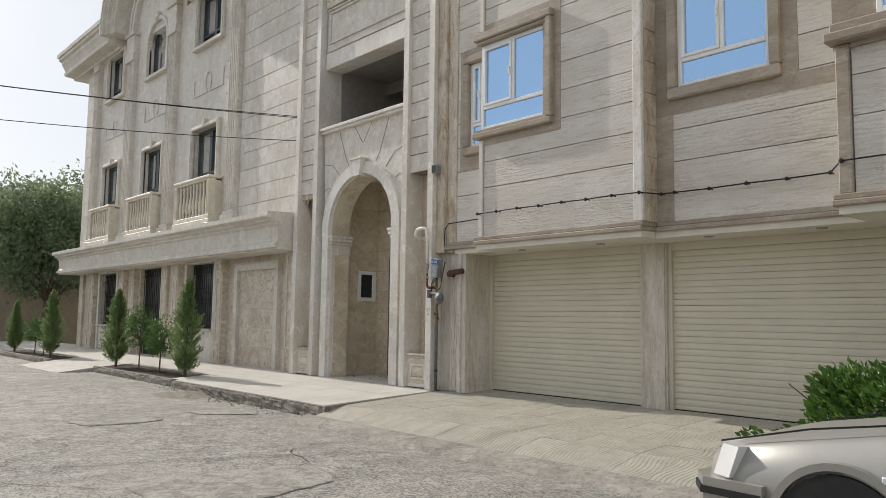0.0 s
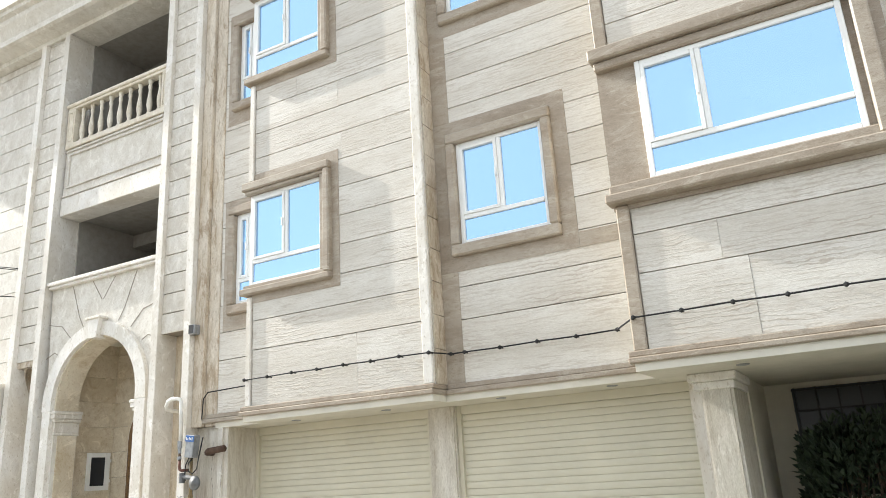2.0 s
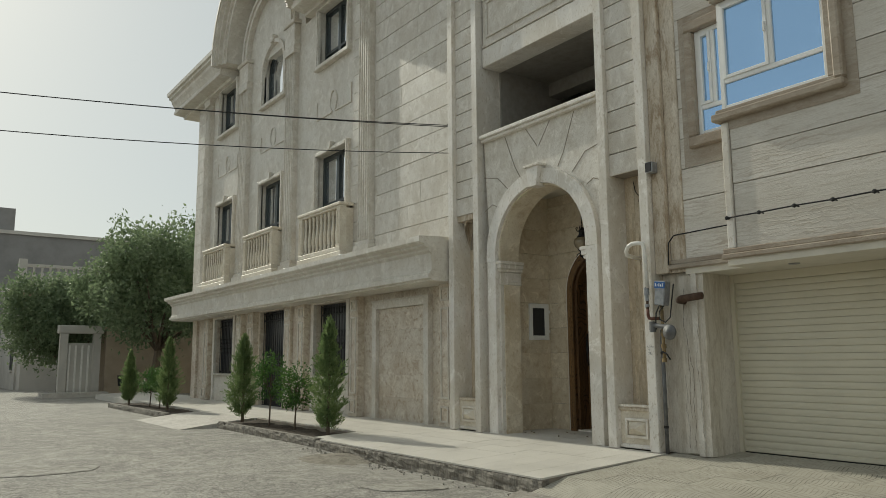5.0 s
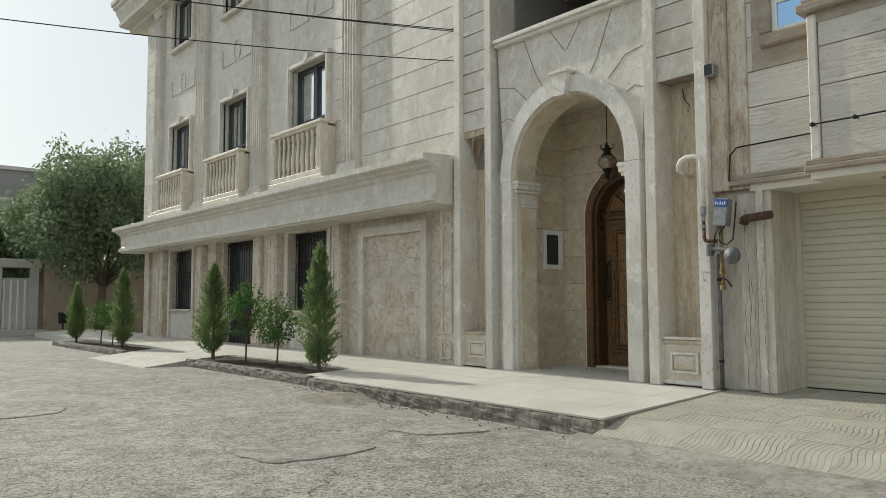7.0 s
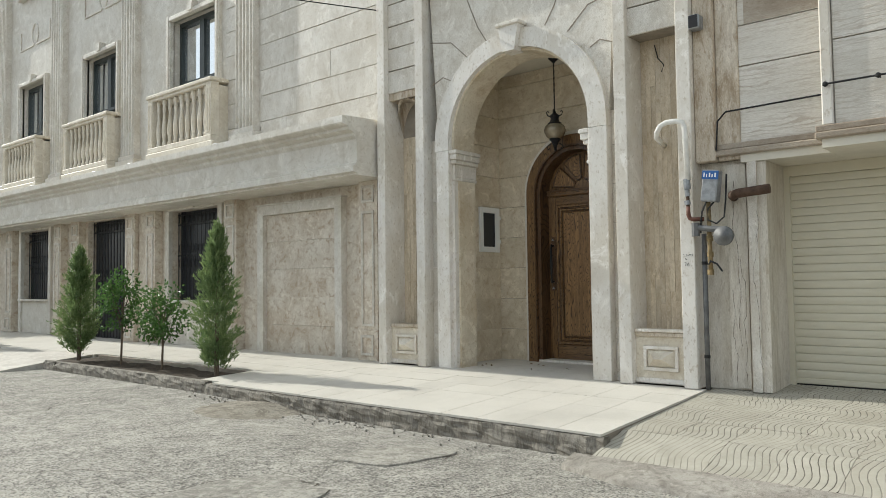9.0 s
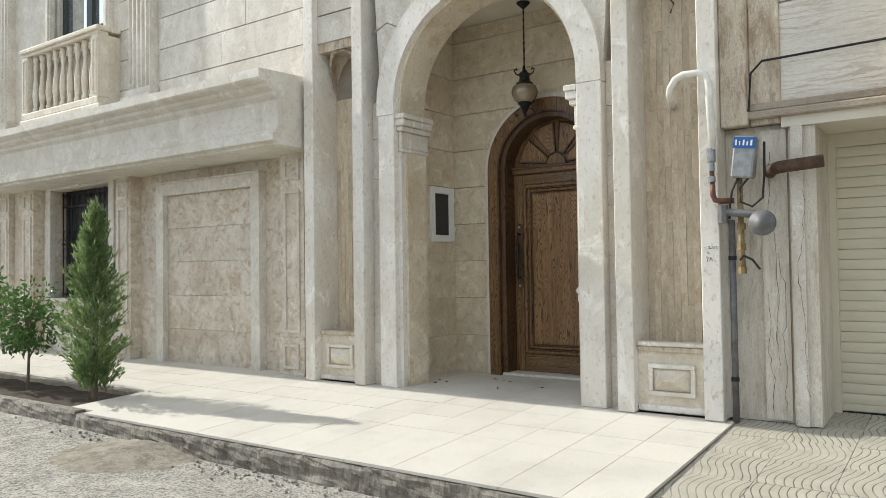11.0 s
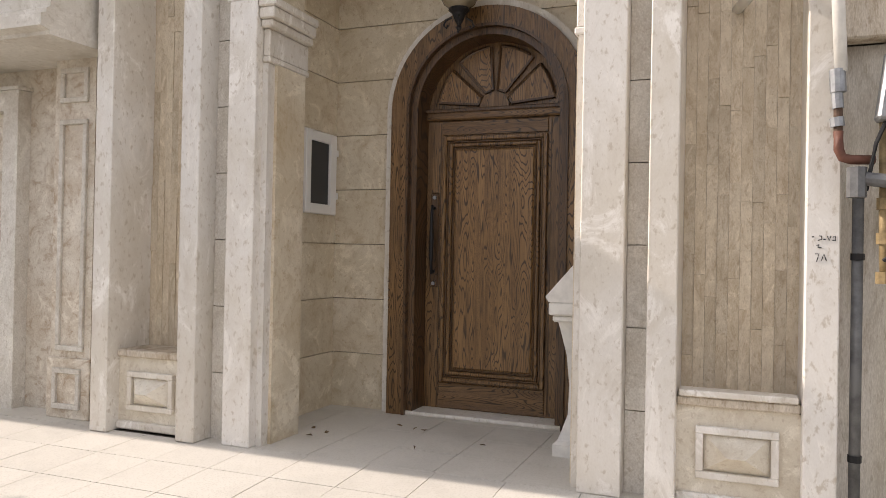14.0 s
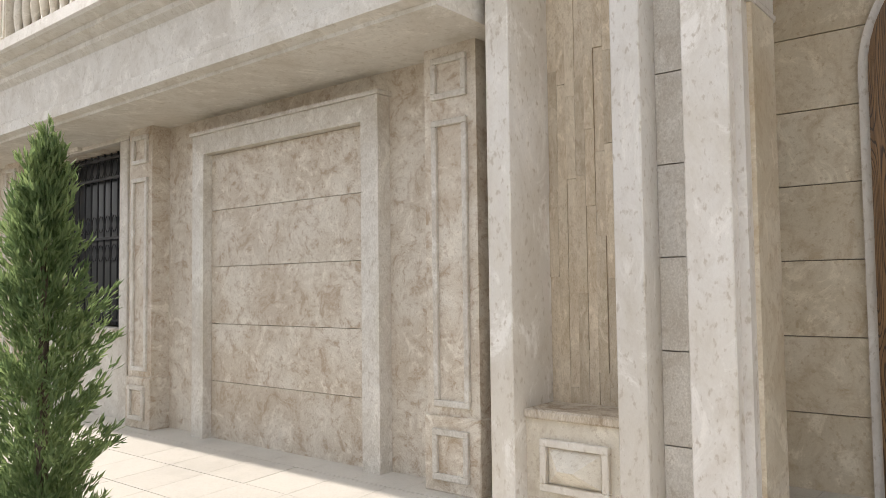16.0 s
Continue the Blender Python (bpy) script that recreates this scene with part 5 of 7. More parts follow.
def build_gas():
    ob = thing("gas_meter", "gas meter with white pipe, grey box and round regulator", "gas meter")
    X = -0.15
    bm = tube(bmnew(), [(0.28, -1.80, 2.47), (-0.02, -1.88, 2.47), (-0.12, -1.90, 2.48), (-0.16, -1.92, 2.52), (-0.17, -1.96, 2.58), (-0.16, -2.02, 2.61), (-0.15, -2.12, 2.61), (-0.145, -2.18, 2.59), (X, -2.2, 2.53), (X, -2.225, 2.02)], 0.027, 12)
    part("white_pipe", bm, WHITEPIPE, ob, "white enamelled gas pipe", True)
    bm = bmnew()
    for z0, z1, r in ((1.93, 2.03, 0.033), (1.86, 1.93, 0.024), (1.78, 1.82, 0.029)):
        tube(bm, [(X, -2.215, z0), (X, -2.21, z1)], r, 10)
    part("union", bm, ZINC, ob)
    part("nipple", tube(bmnew(), [(X, -2.215, 1.87), (X, -2.217, 1.75)], 0.018, 10), RUST, ob)
    part("red_elbow", tube(bmnew(), [(X, -2.217, 1.76), (X, -2.22, 1.68), (X, -2.235, 1.645), (X, -2.27, 1.635), (X + 0.03, -2.36, 1.635)], 0.021, 10), REDPIPE, ob, "red primed elbow", True)
    cab = boxpart("meter_box", (-0.21, -0.09, -2.53, -2.38, 1.79, 2.09), ZINC, ob, "weathered light grey sheet-metal box", 0.012)
    cab.matrix_local = Matrix.Translation((0, 0, 0)) @ Matrix.Translation((-0.15, -2.45, 1.97)) @ Matrix.Rotation(radians(7), 4, "X") @ Matrix.Translation((0.15, 2.45, -1.97))
    boxpart("number_plate", (-0.216, -0.2095, -2.535, -2.38, 2.0, 2.08), BLUE, cab, "blue number plate")
    bm = bmnew()
    for k, w in enumerate((0.014, 0.012, 0.016, 0.014, 0.018)):
        box(bm, -0.219, -0.2155, -2.395 - 0.026 * k - w * 0.7, -2.395 - 0.026 * k, 2.02, 2.06 - 0.012 * (k % 2))
    part("digits", bm, WHITE, cab)
    reg = part("regulator", lathe(bmnew(), [(0.0, -0.05), (0.03, -0.05), (0.034, -0.03), (0.085, -0.022), (0.092, -0.012), (0.092, 0.012), (0.085, 0.022), (0.034, 0.03), (0.03, 0.05), (0.0, 0.05)], 0, 0, 24), DULLZINC, ob, "round dull grey gas regulator", True)
    reg.matrix_local = pose(-0.2, -2.57, 1.46, 0, 90, 0)
    hub = part("regulator_cap", lathe(bmnew(), [(0.035, 0.0), (0.035, 0.03), (0.02, 0.045)], 0, 0, 14), DULLZINC, reg)
    hub.location = (0, 0, 0.05)
    hub.rotation_euler = (0, math.pi, 0)
    bm = tube(bmnew(), [(-0.16, -2.32, 1.55), (-0.17, -2.55, 1.52)], 0.03, 10)
    tube(bm, [(-0.16, -2.29, 1.47), (-0.16, -2.29, 1.6)], 0.04, 8)
    part("regulator_arm", bm, DULLZINC, ob)
    part("riser", tube(bmnew(), [(-0.11, -2.40, 1.86), (-0.11, -2.405, 1.30), (-0.11, -2.41, 1.12)], 0.021, 10), YELLOWPIPE, ob, "stained brass riser pipe", True)
    for z in (1.42, 1.27, 1.10):
        part("fitting", tube(bmnew(), [(-0.11, -2.405, z), (-0.11, -2.405, z + 0.05)], 0.032, 8), YELLOWPIPE, ob)
    part("valve_lever", tube(bmnew(), [(-0.14, -2.40, 1.20), (-0.17, -2.43, 1.23), (-0.17, -2.49, 1.20), (-0.17, -2.54, 1.13)], 0.009, 6), IRON, ob)
    for pts in ([(-0.15, -2.40, 1.80), (-0.17, -2.36, 1.70), (-0.16, -2.34, 1.58), (-0.14, -2.33, 1.5)], [(-0.15, -2.48, 1.80), (-0.18, -2.42, 1.72), (-0.18, -2.42, 1.62), (-0.18, -2.50, 1.58), (-0.17, -2.57, 1.64), (-0.15, -2.58, 1.8), (-0.08, -2.57, 2.05)]):
        part("hose", tube(bmnew(), pts, 0.009, 6), BLACKRUBBER, ob)
    drain = thing("downpipe", "thin dull grey metal pipe down the edge of the pilaster", "pipe")
    part("pipe", tube(bmnew(), [(-0.02, -2.315, 0.0), (-0.02, -2.315, 1.5)], 0.024, 12), DULLZINC, drain, "", True)
    for z in (0.3, 1.2):
        part("clamp", tube(bmnew(), [(-0.02, -2.315, z), (-0.02, -2.315, z + 0.03)], 0.029, 12), IRON, drain)
    stub = thing("pipe_stub", "rusty soot-stained pipe stub out of the wall", "pipe")
    part("pipe", tube(bmnew(), [(0.14, -2.56, 1.85), (-0.02, -2.60, 1.85), (-0.06, -2.66, 1.86), (-0.06, -2.95, 1.88)], 0.045, 12), RUST, stub, "", True)
    cam_box = thing("junction_box", "small dark grey box on the corner pilaster", "box")
    boxpart("case", (-0.12, 0.0, -2.36, -2.25, 3.5, 3.64), ZINC, cam_box, "", 0.01)
    boxpart("lid", (-0.128, -0.119, -2.35, -2.26, 3.51, 3.63), IRON, cam_box)


# ---- the house: right wing ----
def plastic_window(name, x, y0, y1, z0, z1, split, label, depth=0.06):
    """White frame with a low fixed light, and two lights above it."""
    ob = thing(name, label, "window", "", "structure")
    t = 0.055
    zt = z0 + (z1 - z0) * 0.26
    bm = bmnew()
    for p in ((y0, y0 + t, z0, z1), (y1 - t, y1, z0, z1), (y0 + t, y1 - t, z0, z0 + t), (y0 + t, y1 - t, z1 - t, z1), (y0 + t, y1 - t, zt - t / 2, zt + t / 2), (split - t / 2, split + t / 2, zt + t / 2, z1 - t)):
        box(bm, x, x + depth, *p, 0.006)
    part("window_frame", bm, WHITE, ob)
    bm = bmnew()
    a, b, c, d = split + t / 2, y1 - t, zt + t / 2, z1 - t
    for p in ((a, a + 0.04, c, d), (b - 0.04, b, c, d), (a + 0.04, b - 0.04, c, c + 0.04), (a + 0.04, b - 0.04, d - 0.04, d)):
        box(bm, x - 0.012, x + 0.04, *p, 0.005)
    sash = part("sash", bm, WHITE, ob)
    boxpart("sash_handle", (x - 0.04, x - 0.012, a + 0.01, a + 0.03, (c + d) / 2 - 0.06, (c + d) / 2 + 0.05), WHITE, sash)
    for p in ((y0 + t, y1 - t, z0 + t, zt - t / 2), (y0 + t, split - t / 2, zt + t / 2, z1 - t), (a + 0.04, b - 0.04, c + 0.04, d - 0.04)):
        boxpart("pane", (x + 0.025, x + 0.035, *p), BLUEGLASS, ob)
    return ob


def bar(bm, x0, x1, y0, y1, z0, z1):
    box(bm, x0, x1, y0, y1, z0, z1, 0.018)


def build_right_wing():
    XA, XB, XC = 0.08, -0.2, -0.6
    yb0, yb1 = -6.3, -3.45
    yc = -8.71
    up = 3.2
    holesA = [(-7.78, -6.62, 4.0 + k * up, 5.32 + k * up) for k in (0, 1)] + [(-3.6, -2.95, 3.85 + k * up, 5.2 + k * up) for k in (0, 1)]
    w = wall("wall_right", "cream veined stone wall of the right wing", XA + 0.03, 0.4, -8.75, -2.24, 2.2, 10.0, holesA, GROUT)
    surroundA = [(-8.08, -6.3, 3.68 + k * up, 5.64 + k * up) for k in (0, 1)] + [(-3.45, -2.72, 3.5 + k * up, 5.45 + k * up) for k in (0, 1)]
    tall_foot(w, XA, -8.7, -6.3, surroundA, 9)
    tall_foot(w, XA, -3.45, -2.66, surroundA, 9)
    bm = bmnew()
    box(bm, 0.0, 0.4, -2.44, -2.242, 2.2, 9.76, 0.01)
    box(bm, 0.06, 0.4, -2.66, -2.442, 2.2, 9.76, 0.01)
    part("corner_pilaster", bm, RUSTY, w, "brown-stained double corner pilaster")
    for (a, b, c, d), h in zip(surroundA, holesA):
        bm = bmnew()
        h = (max(h[0], a), min(h[1], b), h[2], h[3])
        for ya, yb, za, zb in cells(a, b, c, d, [(h[0] - 0.12, h[1] + 0.12, h[2] - 0.14, h[3] + 0.14)]):
            box(bm, XA - 0.005, XA + 0.03, ya, yb, za, zb)
        part("window_band", bm, BROWN, w, "flat brown marble band round the window")
        bm = bmnew()
        for ya, yb, za, zb in cells(h[0] - 0.12, h[1] + 0.12, h[2] - 0.14, h[3] + 0.14, [h]):
            box(bm, XA - 0.08, XA + 0.035, ya, yb, za, zb, 0.02)
        part("window_moulding", bm, BROWN, w)
        bm = bmnew()
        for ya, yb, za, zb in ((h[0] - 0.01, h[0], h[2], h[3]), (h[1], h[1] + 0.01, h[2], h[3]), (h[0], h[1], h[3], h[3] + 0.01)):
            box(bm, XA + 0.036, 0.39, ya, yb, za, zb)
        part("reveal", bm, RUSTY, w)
    for k in (0, 1):
        plastic_window("window_4", XA + 0.0, -7.78, -6.62, 4.0 + k * up, 5.32 + k * up, -7.2, "white plastic window with blue reflective panes in a brown marble frame")
        plastic_window("window_5", XA + 0.0, -3.45, -2.95, 3.85 + k * up, 5.2 + k * up, -3.2, "narrow white plastic window beside the bay, blue panes")
    bm = bmnew()
    for za, zb in ((2.362, 3.678), (5.642, 3.678 + up), (5.642 + up, 10.0)):
        box(bm, XA - 0.006, XA + 0.02, -6.55, -6.32, za, zb)
    for k in (0, 1):
        box(bm, XA - 0.006, XA + 0.02, -8.70, -8.082, 3.68 + k * up, 3.86 + k * up)
    part("brown_strip", bm, BROWN, w, "flat brown marble strip")
    # first bay
    holes1 = [(-4.72, yb1, 3.98 + k * up, 5.30 + k * up) for k in (0, 1)]
    b1 = bmnew()
    for ya, yb, za, zb in cells(yb0, yb1, 2.24, 10.0, holes1):
        box(b1, XB + 0.03, XB + 0.1, ya, yb, za, zb)
    box(b1, XB + 0.1, XA + 0.03, yb0, yb0 + 0.07, 2.24, 10.0)
    for za, zb in ((2.24, 3.98), (5.30, 3.98 + up), (5.30 + up, 10.0)):
        box(b1, XB + 0.1, XA + 0.03, yb1 - 0.07, yb1, za, zb)
    b1 = setting(part("bay_one", b1, TRAV), "projecting stone bay over the garage", "bay")
    tall_foot(b1, XB, yb0 + 0.14, yb1 - 0.1, [(-4.95, yb1, 3.82 + k * up, 5.5 + k * up) for k in (0, 1)], 2.9)
    bm = bmnew()
    box(bm, XB - 0.03, XB + 0.03, yb0, yb0 + 0.13, 2.36, 10.0, 0.012)
    for za, zb in ((2.36, 3.82), (5.5, 3.82 + up), (5.5 + up, 10.0)):
        box(bm, XB - 0.03, XB + 0.03, yb1 - 0.09, yb1, za, zb, 0.012)
    part("corner_trim", bm, MARBLE, b1)
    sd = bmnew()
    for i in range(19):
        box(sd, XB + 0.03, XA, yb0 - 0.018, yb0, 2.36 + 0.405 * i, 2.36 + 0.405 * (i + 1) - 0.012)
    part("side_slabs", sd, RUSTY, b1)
    for k in (0, 1):
        z0, z1 = 3.98 + k * up, 5.30 + k * up
        bm = bmnew()
        bar(bm, XB - 0.10, XA, -4.90, yb1 + 0.08, z0 - 0.14, z0 - 0.05)
        box(bm, XB - 0.06, XA, -4.86, yb1 + 0.04, z0 - 0.05, z0 - 0.002, 0.01)
        bar(bm, XB - 0.10, XA, -4.90, yb1 + 0.08, z1 + 0.05, z1 + 0.17)
        box(bm, XB - 0.06, XA, -4.86, yb1 + 0.04, z1 + 0.002, z1 + 0.05, 0.01)
        bar(bm, XB - 0.10, XB + 0.04, -4.90, -4.80, z0 - 0.05, z1 + 0.05)
        box(bm, XB - 0.05, XB + 0.12, -4.80, -4.722, z0 - 0.002, z1 + 0.002, 0.01)
        part("window_moulding", bm, BROWN, b1)
        bm = bmnew()
        for ya, yb, za, zb in cells(-4.95 - 0.06, yb1, z0 - 0.25, z1 + 0.3, [(-4.88, yb1, z0 - 0.1, z1 + 0.1)]):
            box(bm, XB - 0.008, XB + 0.028, ya, yb, za, zb)
        part("window_band", bm, BROWN, b1)
        o = plastic_window("window_6", XB + 0.02, -4.72, yb1, z0, z1, -4.1, "white plastic corner window with blue reflective panes in a brown marble hood")
        bm = bmnew()
        for xa, xb, za, zb in ((XB + 0.08, XB + 0.13, z0, z1), (XA - 0.03, XA + 0.02, z0, z1), (XB + 0.13, XA - 0.03, z0, z0 + 0.05), (XB + 0.13, XA - 0.03, z1 - 0.05, z1)):
            box(bm, xa, xb, yb1 - 0.05, yb1, za, zb)
        part("side_frame", bm, WHITE, o)
        boxpart("side_pane", (XB + 0.13, XA - 0.03, yb1 - 0.03, yb1 - 0.02, z0 + 0.05, z1 - 0.05), BLUEGLASS, o)
    # second bay
    ye = -14.0
    h2 = [(-11.0, -9.1, 4.0 + k * up, 5.28 + k * up) for k in (0, 1)]
    b2 = bmnew()
    for ya, yb, za, zb in cells(ye, yc, 2.24, 10.0, h2):
        box(b2, XC + 0.03, XC + 0.1, ya, yb, za, zb)
    for za, zb in ((2.24, 10.0),):
        box(b2, XC + 0.1, 0.11, yc - 0.07, yc, za, zb)
    b2 = setting(part("bay_two", b2, TRAV), "wide projecting stone bay beside the garages", "bay")
    tall_foot(b2, XC, ye, yc - 0.14, [(-11.35, -8.8, 3.72 + k * up, 5.56 + k * up) for k in (0, 1)], 2.6)
    bm = bmnew()
    for za, zb in ((2.36, 3.8), (5.45, 3.8 + up), (5.45 + up, 10.0)):
        box(bm, XC - 0.03, XC + 0.03, yc - 0.13, yc, za, zb, 0.012)
    part("corner_trim", bm, BROWN, b2)
    for k in (0, 1):
        z0, z1 = 4.0 + k * up, 5.28 + k * up
        bm = bmnew()
        for ya, yb, za, zb in cells(-11.3, yc + 0.02, z0 - 0.24, z1 + 0.28, [(-11.0, -9.1, z0, z1)]):
            box(bm, XC - 0.005, XC + 0.029, ya, yb, za, zb)
        part("window_band", bm, BROWN, b2)
        bm = bmnew()
        bar(bm, XC - 0.16, XC + 0.03, -11.2, yc + 0.06, z0 - 0.2, z0 - 0.1)
        box(bm, XC - 0.1, XC + 0.03, -11.15, yc + 0.02, z0 - 0.1, z0 - 0.002, 0.015)
        bar(bm, XC - 0.16, XC + 0.03, -11.2, yc + 0.06, z1 + 0.1, z1 + 0.24)
        box(bm, XC - 0.1, XC + 0.03, -11.15, yc + 0.02, z1 + 0.002, z1 + 0.1, 0.015)
        bar(bm, XC - 0.14, XC + 0.03, -11.2, -11.06, z0 - 0.1, z1 + 0.1)
        part("window_moulding", bm, BROWN, b2)
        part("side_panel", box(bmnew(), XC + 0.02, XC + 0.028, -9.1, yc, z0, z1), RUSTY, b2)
        plastic_window("window_7", XC - 0.06, -11.0, -9.1, z0, z1, -9.72, "wide white plastic window with blue panes and pale curtains", 0.12)
    # moulded base band and cream soffit
    bm = bmnew()
    for x, a, b in ((XA - 0.07, -3.45, -2.242), (XB - 0.09, yb0 - 0.02, yb1 + 0.05), (XA - 0.07, yc + 0.05, yb0 - 0.02), (XC - 0.09, ye, yc + 0.05)):
        box(bm, x, XA + 0.1, a + 0.001, b - 0.001, 2.24, 2.30, 0.012)
        box(bm, x + 0.03, XA + 0.1, a + 0.002, b - 0.002, 2.30, 2.36, 0.01)
    setting(part("base_band", bm, BROWN), "brown marble band along the foot of the upper wall", "moulding")
    bm = bmnew()
    for x, a, b in ((XA - 0.03, -3.45, -2.66), (XB - 0.05, yb0, yb1), (XA - 0.03, yc, yb0), (XC - 0.05, ye, yc)):
        box(bm, x, 2.4, a + 0.001, b - 0.001, 2.165, 2.24)
    setting(part("ceiling_soffit", bm, SOFFIT), "cream rendered soffit over the garage doors", "ceiling")
    for x, y in ((0.15, -4.0), (0.15, -5.4), (0.25, -6.9), (0.25, -8.2), (-0.3, -9.6), (-0.3, -11.2)):
        l = thing("downlight", "small round recessed downlight in the soffit", "light", "soffit downlights")
        part("rim", lathe(bmnew(), [(0.055, 2.155), (0.06, 2.16), (0.06, 2.166)], x, y, 16), ZINC, l)
    # garages
    gw = setting(new("wall_garage"), "pale marble piers beside the garage doors")
    boxpart("pier", (0.575, 0.9, -6.12, -5.74, 0, 2.164), STREAK, gw)
    boxpart("pier_face", (0.555, 0.577, -6.10, -5.80, 0.02, 2.164), STREAK, gw)
    boxpart("jamb_wall", (0.14, 0.9, -2.70, -2.242, 0, 2.238), STREAK, gw, "cracked streaky marble slabs")
    boxpart("jamb_slab", (0.115, 0.142, -2.68, -2.50, 0.02, 2.16), STREAK, gw)
    boxpart("jamb_pier", (0.08, 0.9, -2.88, -2.702, 0, 2.164), STREAK, gw)
    boxpart("jamb_edge", (0.05, 0.082, -2.80, -2.72, 0, 2.164), TRAV, gw)
    boxpart("pier", (0.08, 0.9, -9.43, -9.12, 0, 2.164), STREAK, gw)
    boxpart("door_jamb", (0.4, 0.9, -9.118, -8.95, 0, 2.164), MARBLE, gw)
    boxpart("pier_face", (0.055, 0.082, -9.40, -9.15, 0, 2.0), STREAK, gw)
    bm = box(bmnew(), 0.04, 0.9, -9.45, -9.06, 2.0, 2.08, 0.012)
    box(bm, 0.01, 0.9, -9.48, -9.02, 2.08, 2.163, 0.012)
    part("pier_capital", bm, MARBLE, gw)
    for y0, y1 in ((-5.74, -2.88), (-8.95, -6.12)):
        d = thing("garage_door", "closed cream slatted roller garage door", "door", "garage doors", "structure")
        boxpart("backing", (0.69, 0.72, y0, y1, 0.02, 2.164), CREAM, d)
        boxpart("bottom_rail", (0.655, 0.689, y0 + 0.03, y1 - 0.03, 0.035, 0.09), CREAM, d, "", 0.006)
        boxpart("rubber_edge", (0.66, 0.688, y0 + 0.03, y1 - 0.03, 0.012, 0.034), BLACKRUBBER, d)
        for a in (y0, y1 - 0.05):
            boxpart("guide", (0.62, 0.688, a, a + 0.05, 0.02, 2.163), CREAM, d)
        boxpart("head_box", (0.63, 0.688, y0 + 0.05, y1 - 0.05, 2.06, 2.163), CREAM, d)
        SLATS.append((d, y0 + 0.05, y1 - 0.05))
    rnd = random.Random(3)
    for y, z0, z1, x in ((-2.565, 0.35, 2.0, 0.114), (-2.61, 0.05, 1.25, 0.114), (-2.53, 0.05, 0.95, 0.114), (-2.79, 0.2, 1.7, 0.049)):
        pts, q, z = [], y, z1
        while z > z0:
            pts.append((x, q, z))
            q = min(max(q + rnd.gauss(0, 0.012), y - 0.04), y + 0.04)
            z -= rnd.uniform(0.03, 0.09)
        part("crack", tube(bmnew(), pts, [rnd.uniform(0.0008, 0.0021) for _ in pts], 4), SOIL, gw, "dark crack in the marble")
    # recess beside the garages
    rc = bmnew()
    box(rc, 2.2, 2.4, -14.0, -9.4, -0.1, 2.2)
    box(rc, 0.9, 2.4, -9.45, -9.3, -0.1, 2.2)
    setting(part("wall_recess", rc, SOFFIT), "plain wall of the shaded recess")
    setting(boxpart("wall_right_end", (-0.6, 9.0, -14.2, -14.0, -0.2, 10.0), SOFFIT), "plain end wall of the house")
    boxpart("recess_pier", (0.05, 0.5, -11.3, -10.85, -0.05, 2.164), MARBLE, gw)
    gwn = thing("window_8", "dark window with square bars in the shaded recess", "window", "", "structure")
    boxpart("pane", (2.17, 2.195, -11.4, -9.75, 0.9, 2.1), BLACKGLASS, gwn)
    bm = bmnew()
    for k in range(8):
        y = -11.38 + 1.6 * k / 7
        box(bm, 2.10, 2.125, y - 0.01, y + 0.01, 0.9, 2.1)
    for k in range(6):
        z = 0.92 + 1.15 * k / 5
        box(bm, 2.09, 2.10, -11.4, -9.75, z - 0.01, z + 0.01)
    part("grille", bm, IRON, gwn)
    # black cable on stand-offs along the bays
    cab = thing("wall_cable", "black cable strung on small stand-offs across the bays", "cable")
    runs = [(0.0, -2.45, 2.3), (0.0, -2.47, 2.58), (0.0, -2.55, 2.66), (0.04, -3.4, 2.69), (XB - 0.09, -3.5, 2.70)]
    runs += [(XB - 0.1, -3.5 - 0.4 * k, 2.705 - 0.006 * (k % 2)) for k in range(1, 8)]
    runs += [(0.0, -6.42, 2.70)] + [(0.0, -6.6 - 0.45 * k, 2.70 - 0.006 * (k % 2)) for k in range(0, 5)] + [(XC - 0.09, -8.76, 2.665)]
    runs += [(XC - 0.1, -8.76 - 0.45 * k, 2.67 - 0.006 * (k % 2)) for k in range(1, 11)]
    part("cable", tube(bmnew(), runs, 0.009, 6), BLACKRUBBER, cab)
    for p in runs[4:]:
        bm = bmnew()
        tube(bm, [(p[0] - 0.02, p[1], p[2]), (p[0] + 0.09, p[1], p[2])], 0.008, 5)
        bmesh.ops.create_icosphere(bm, subdivisions=1, radius=0.026, matrix=Matrix.Translation(p))
        part("stand_off", bm, BLACKRUBBER, cab)


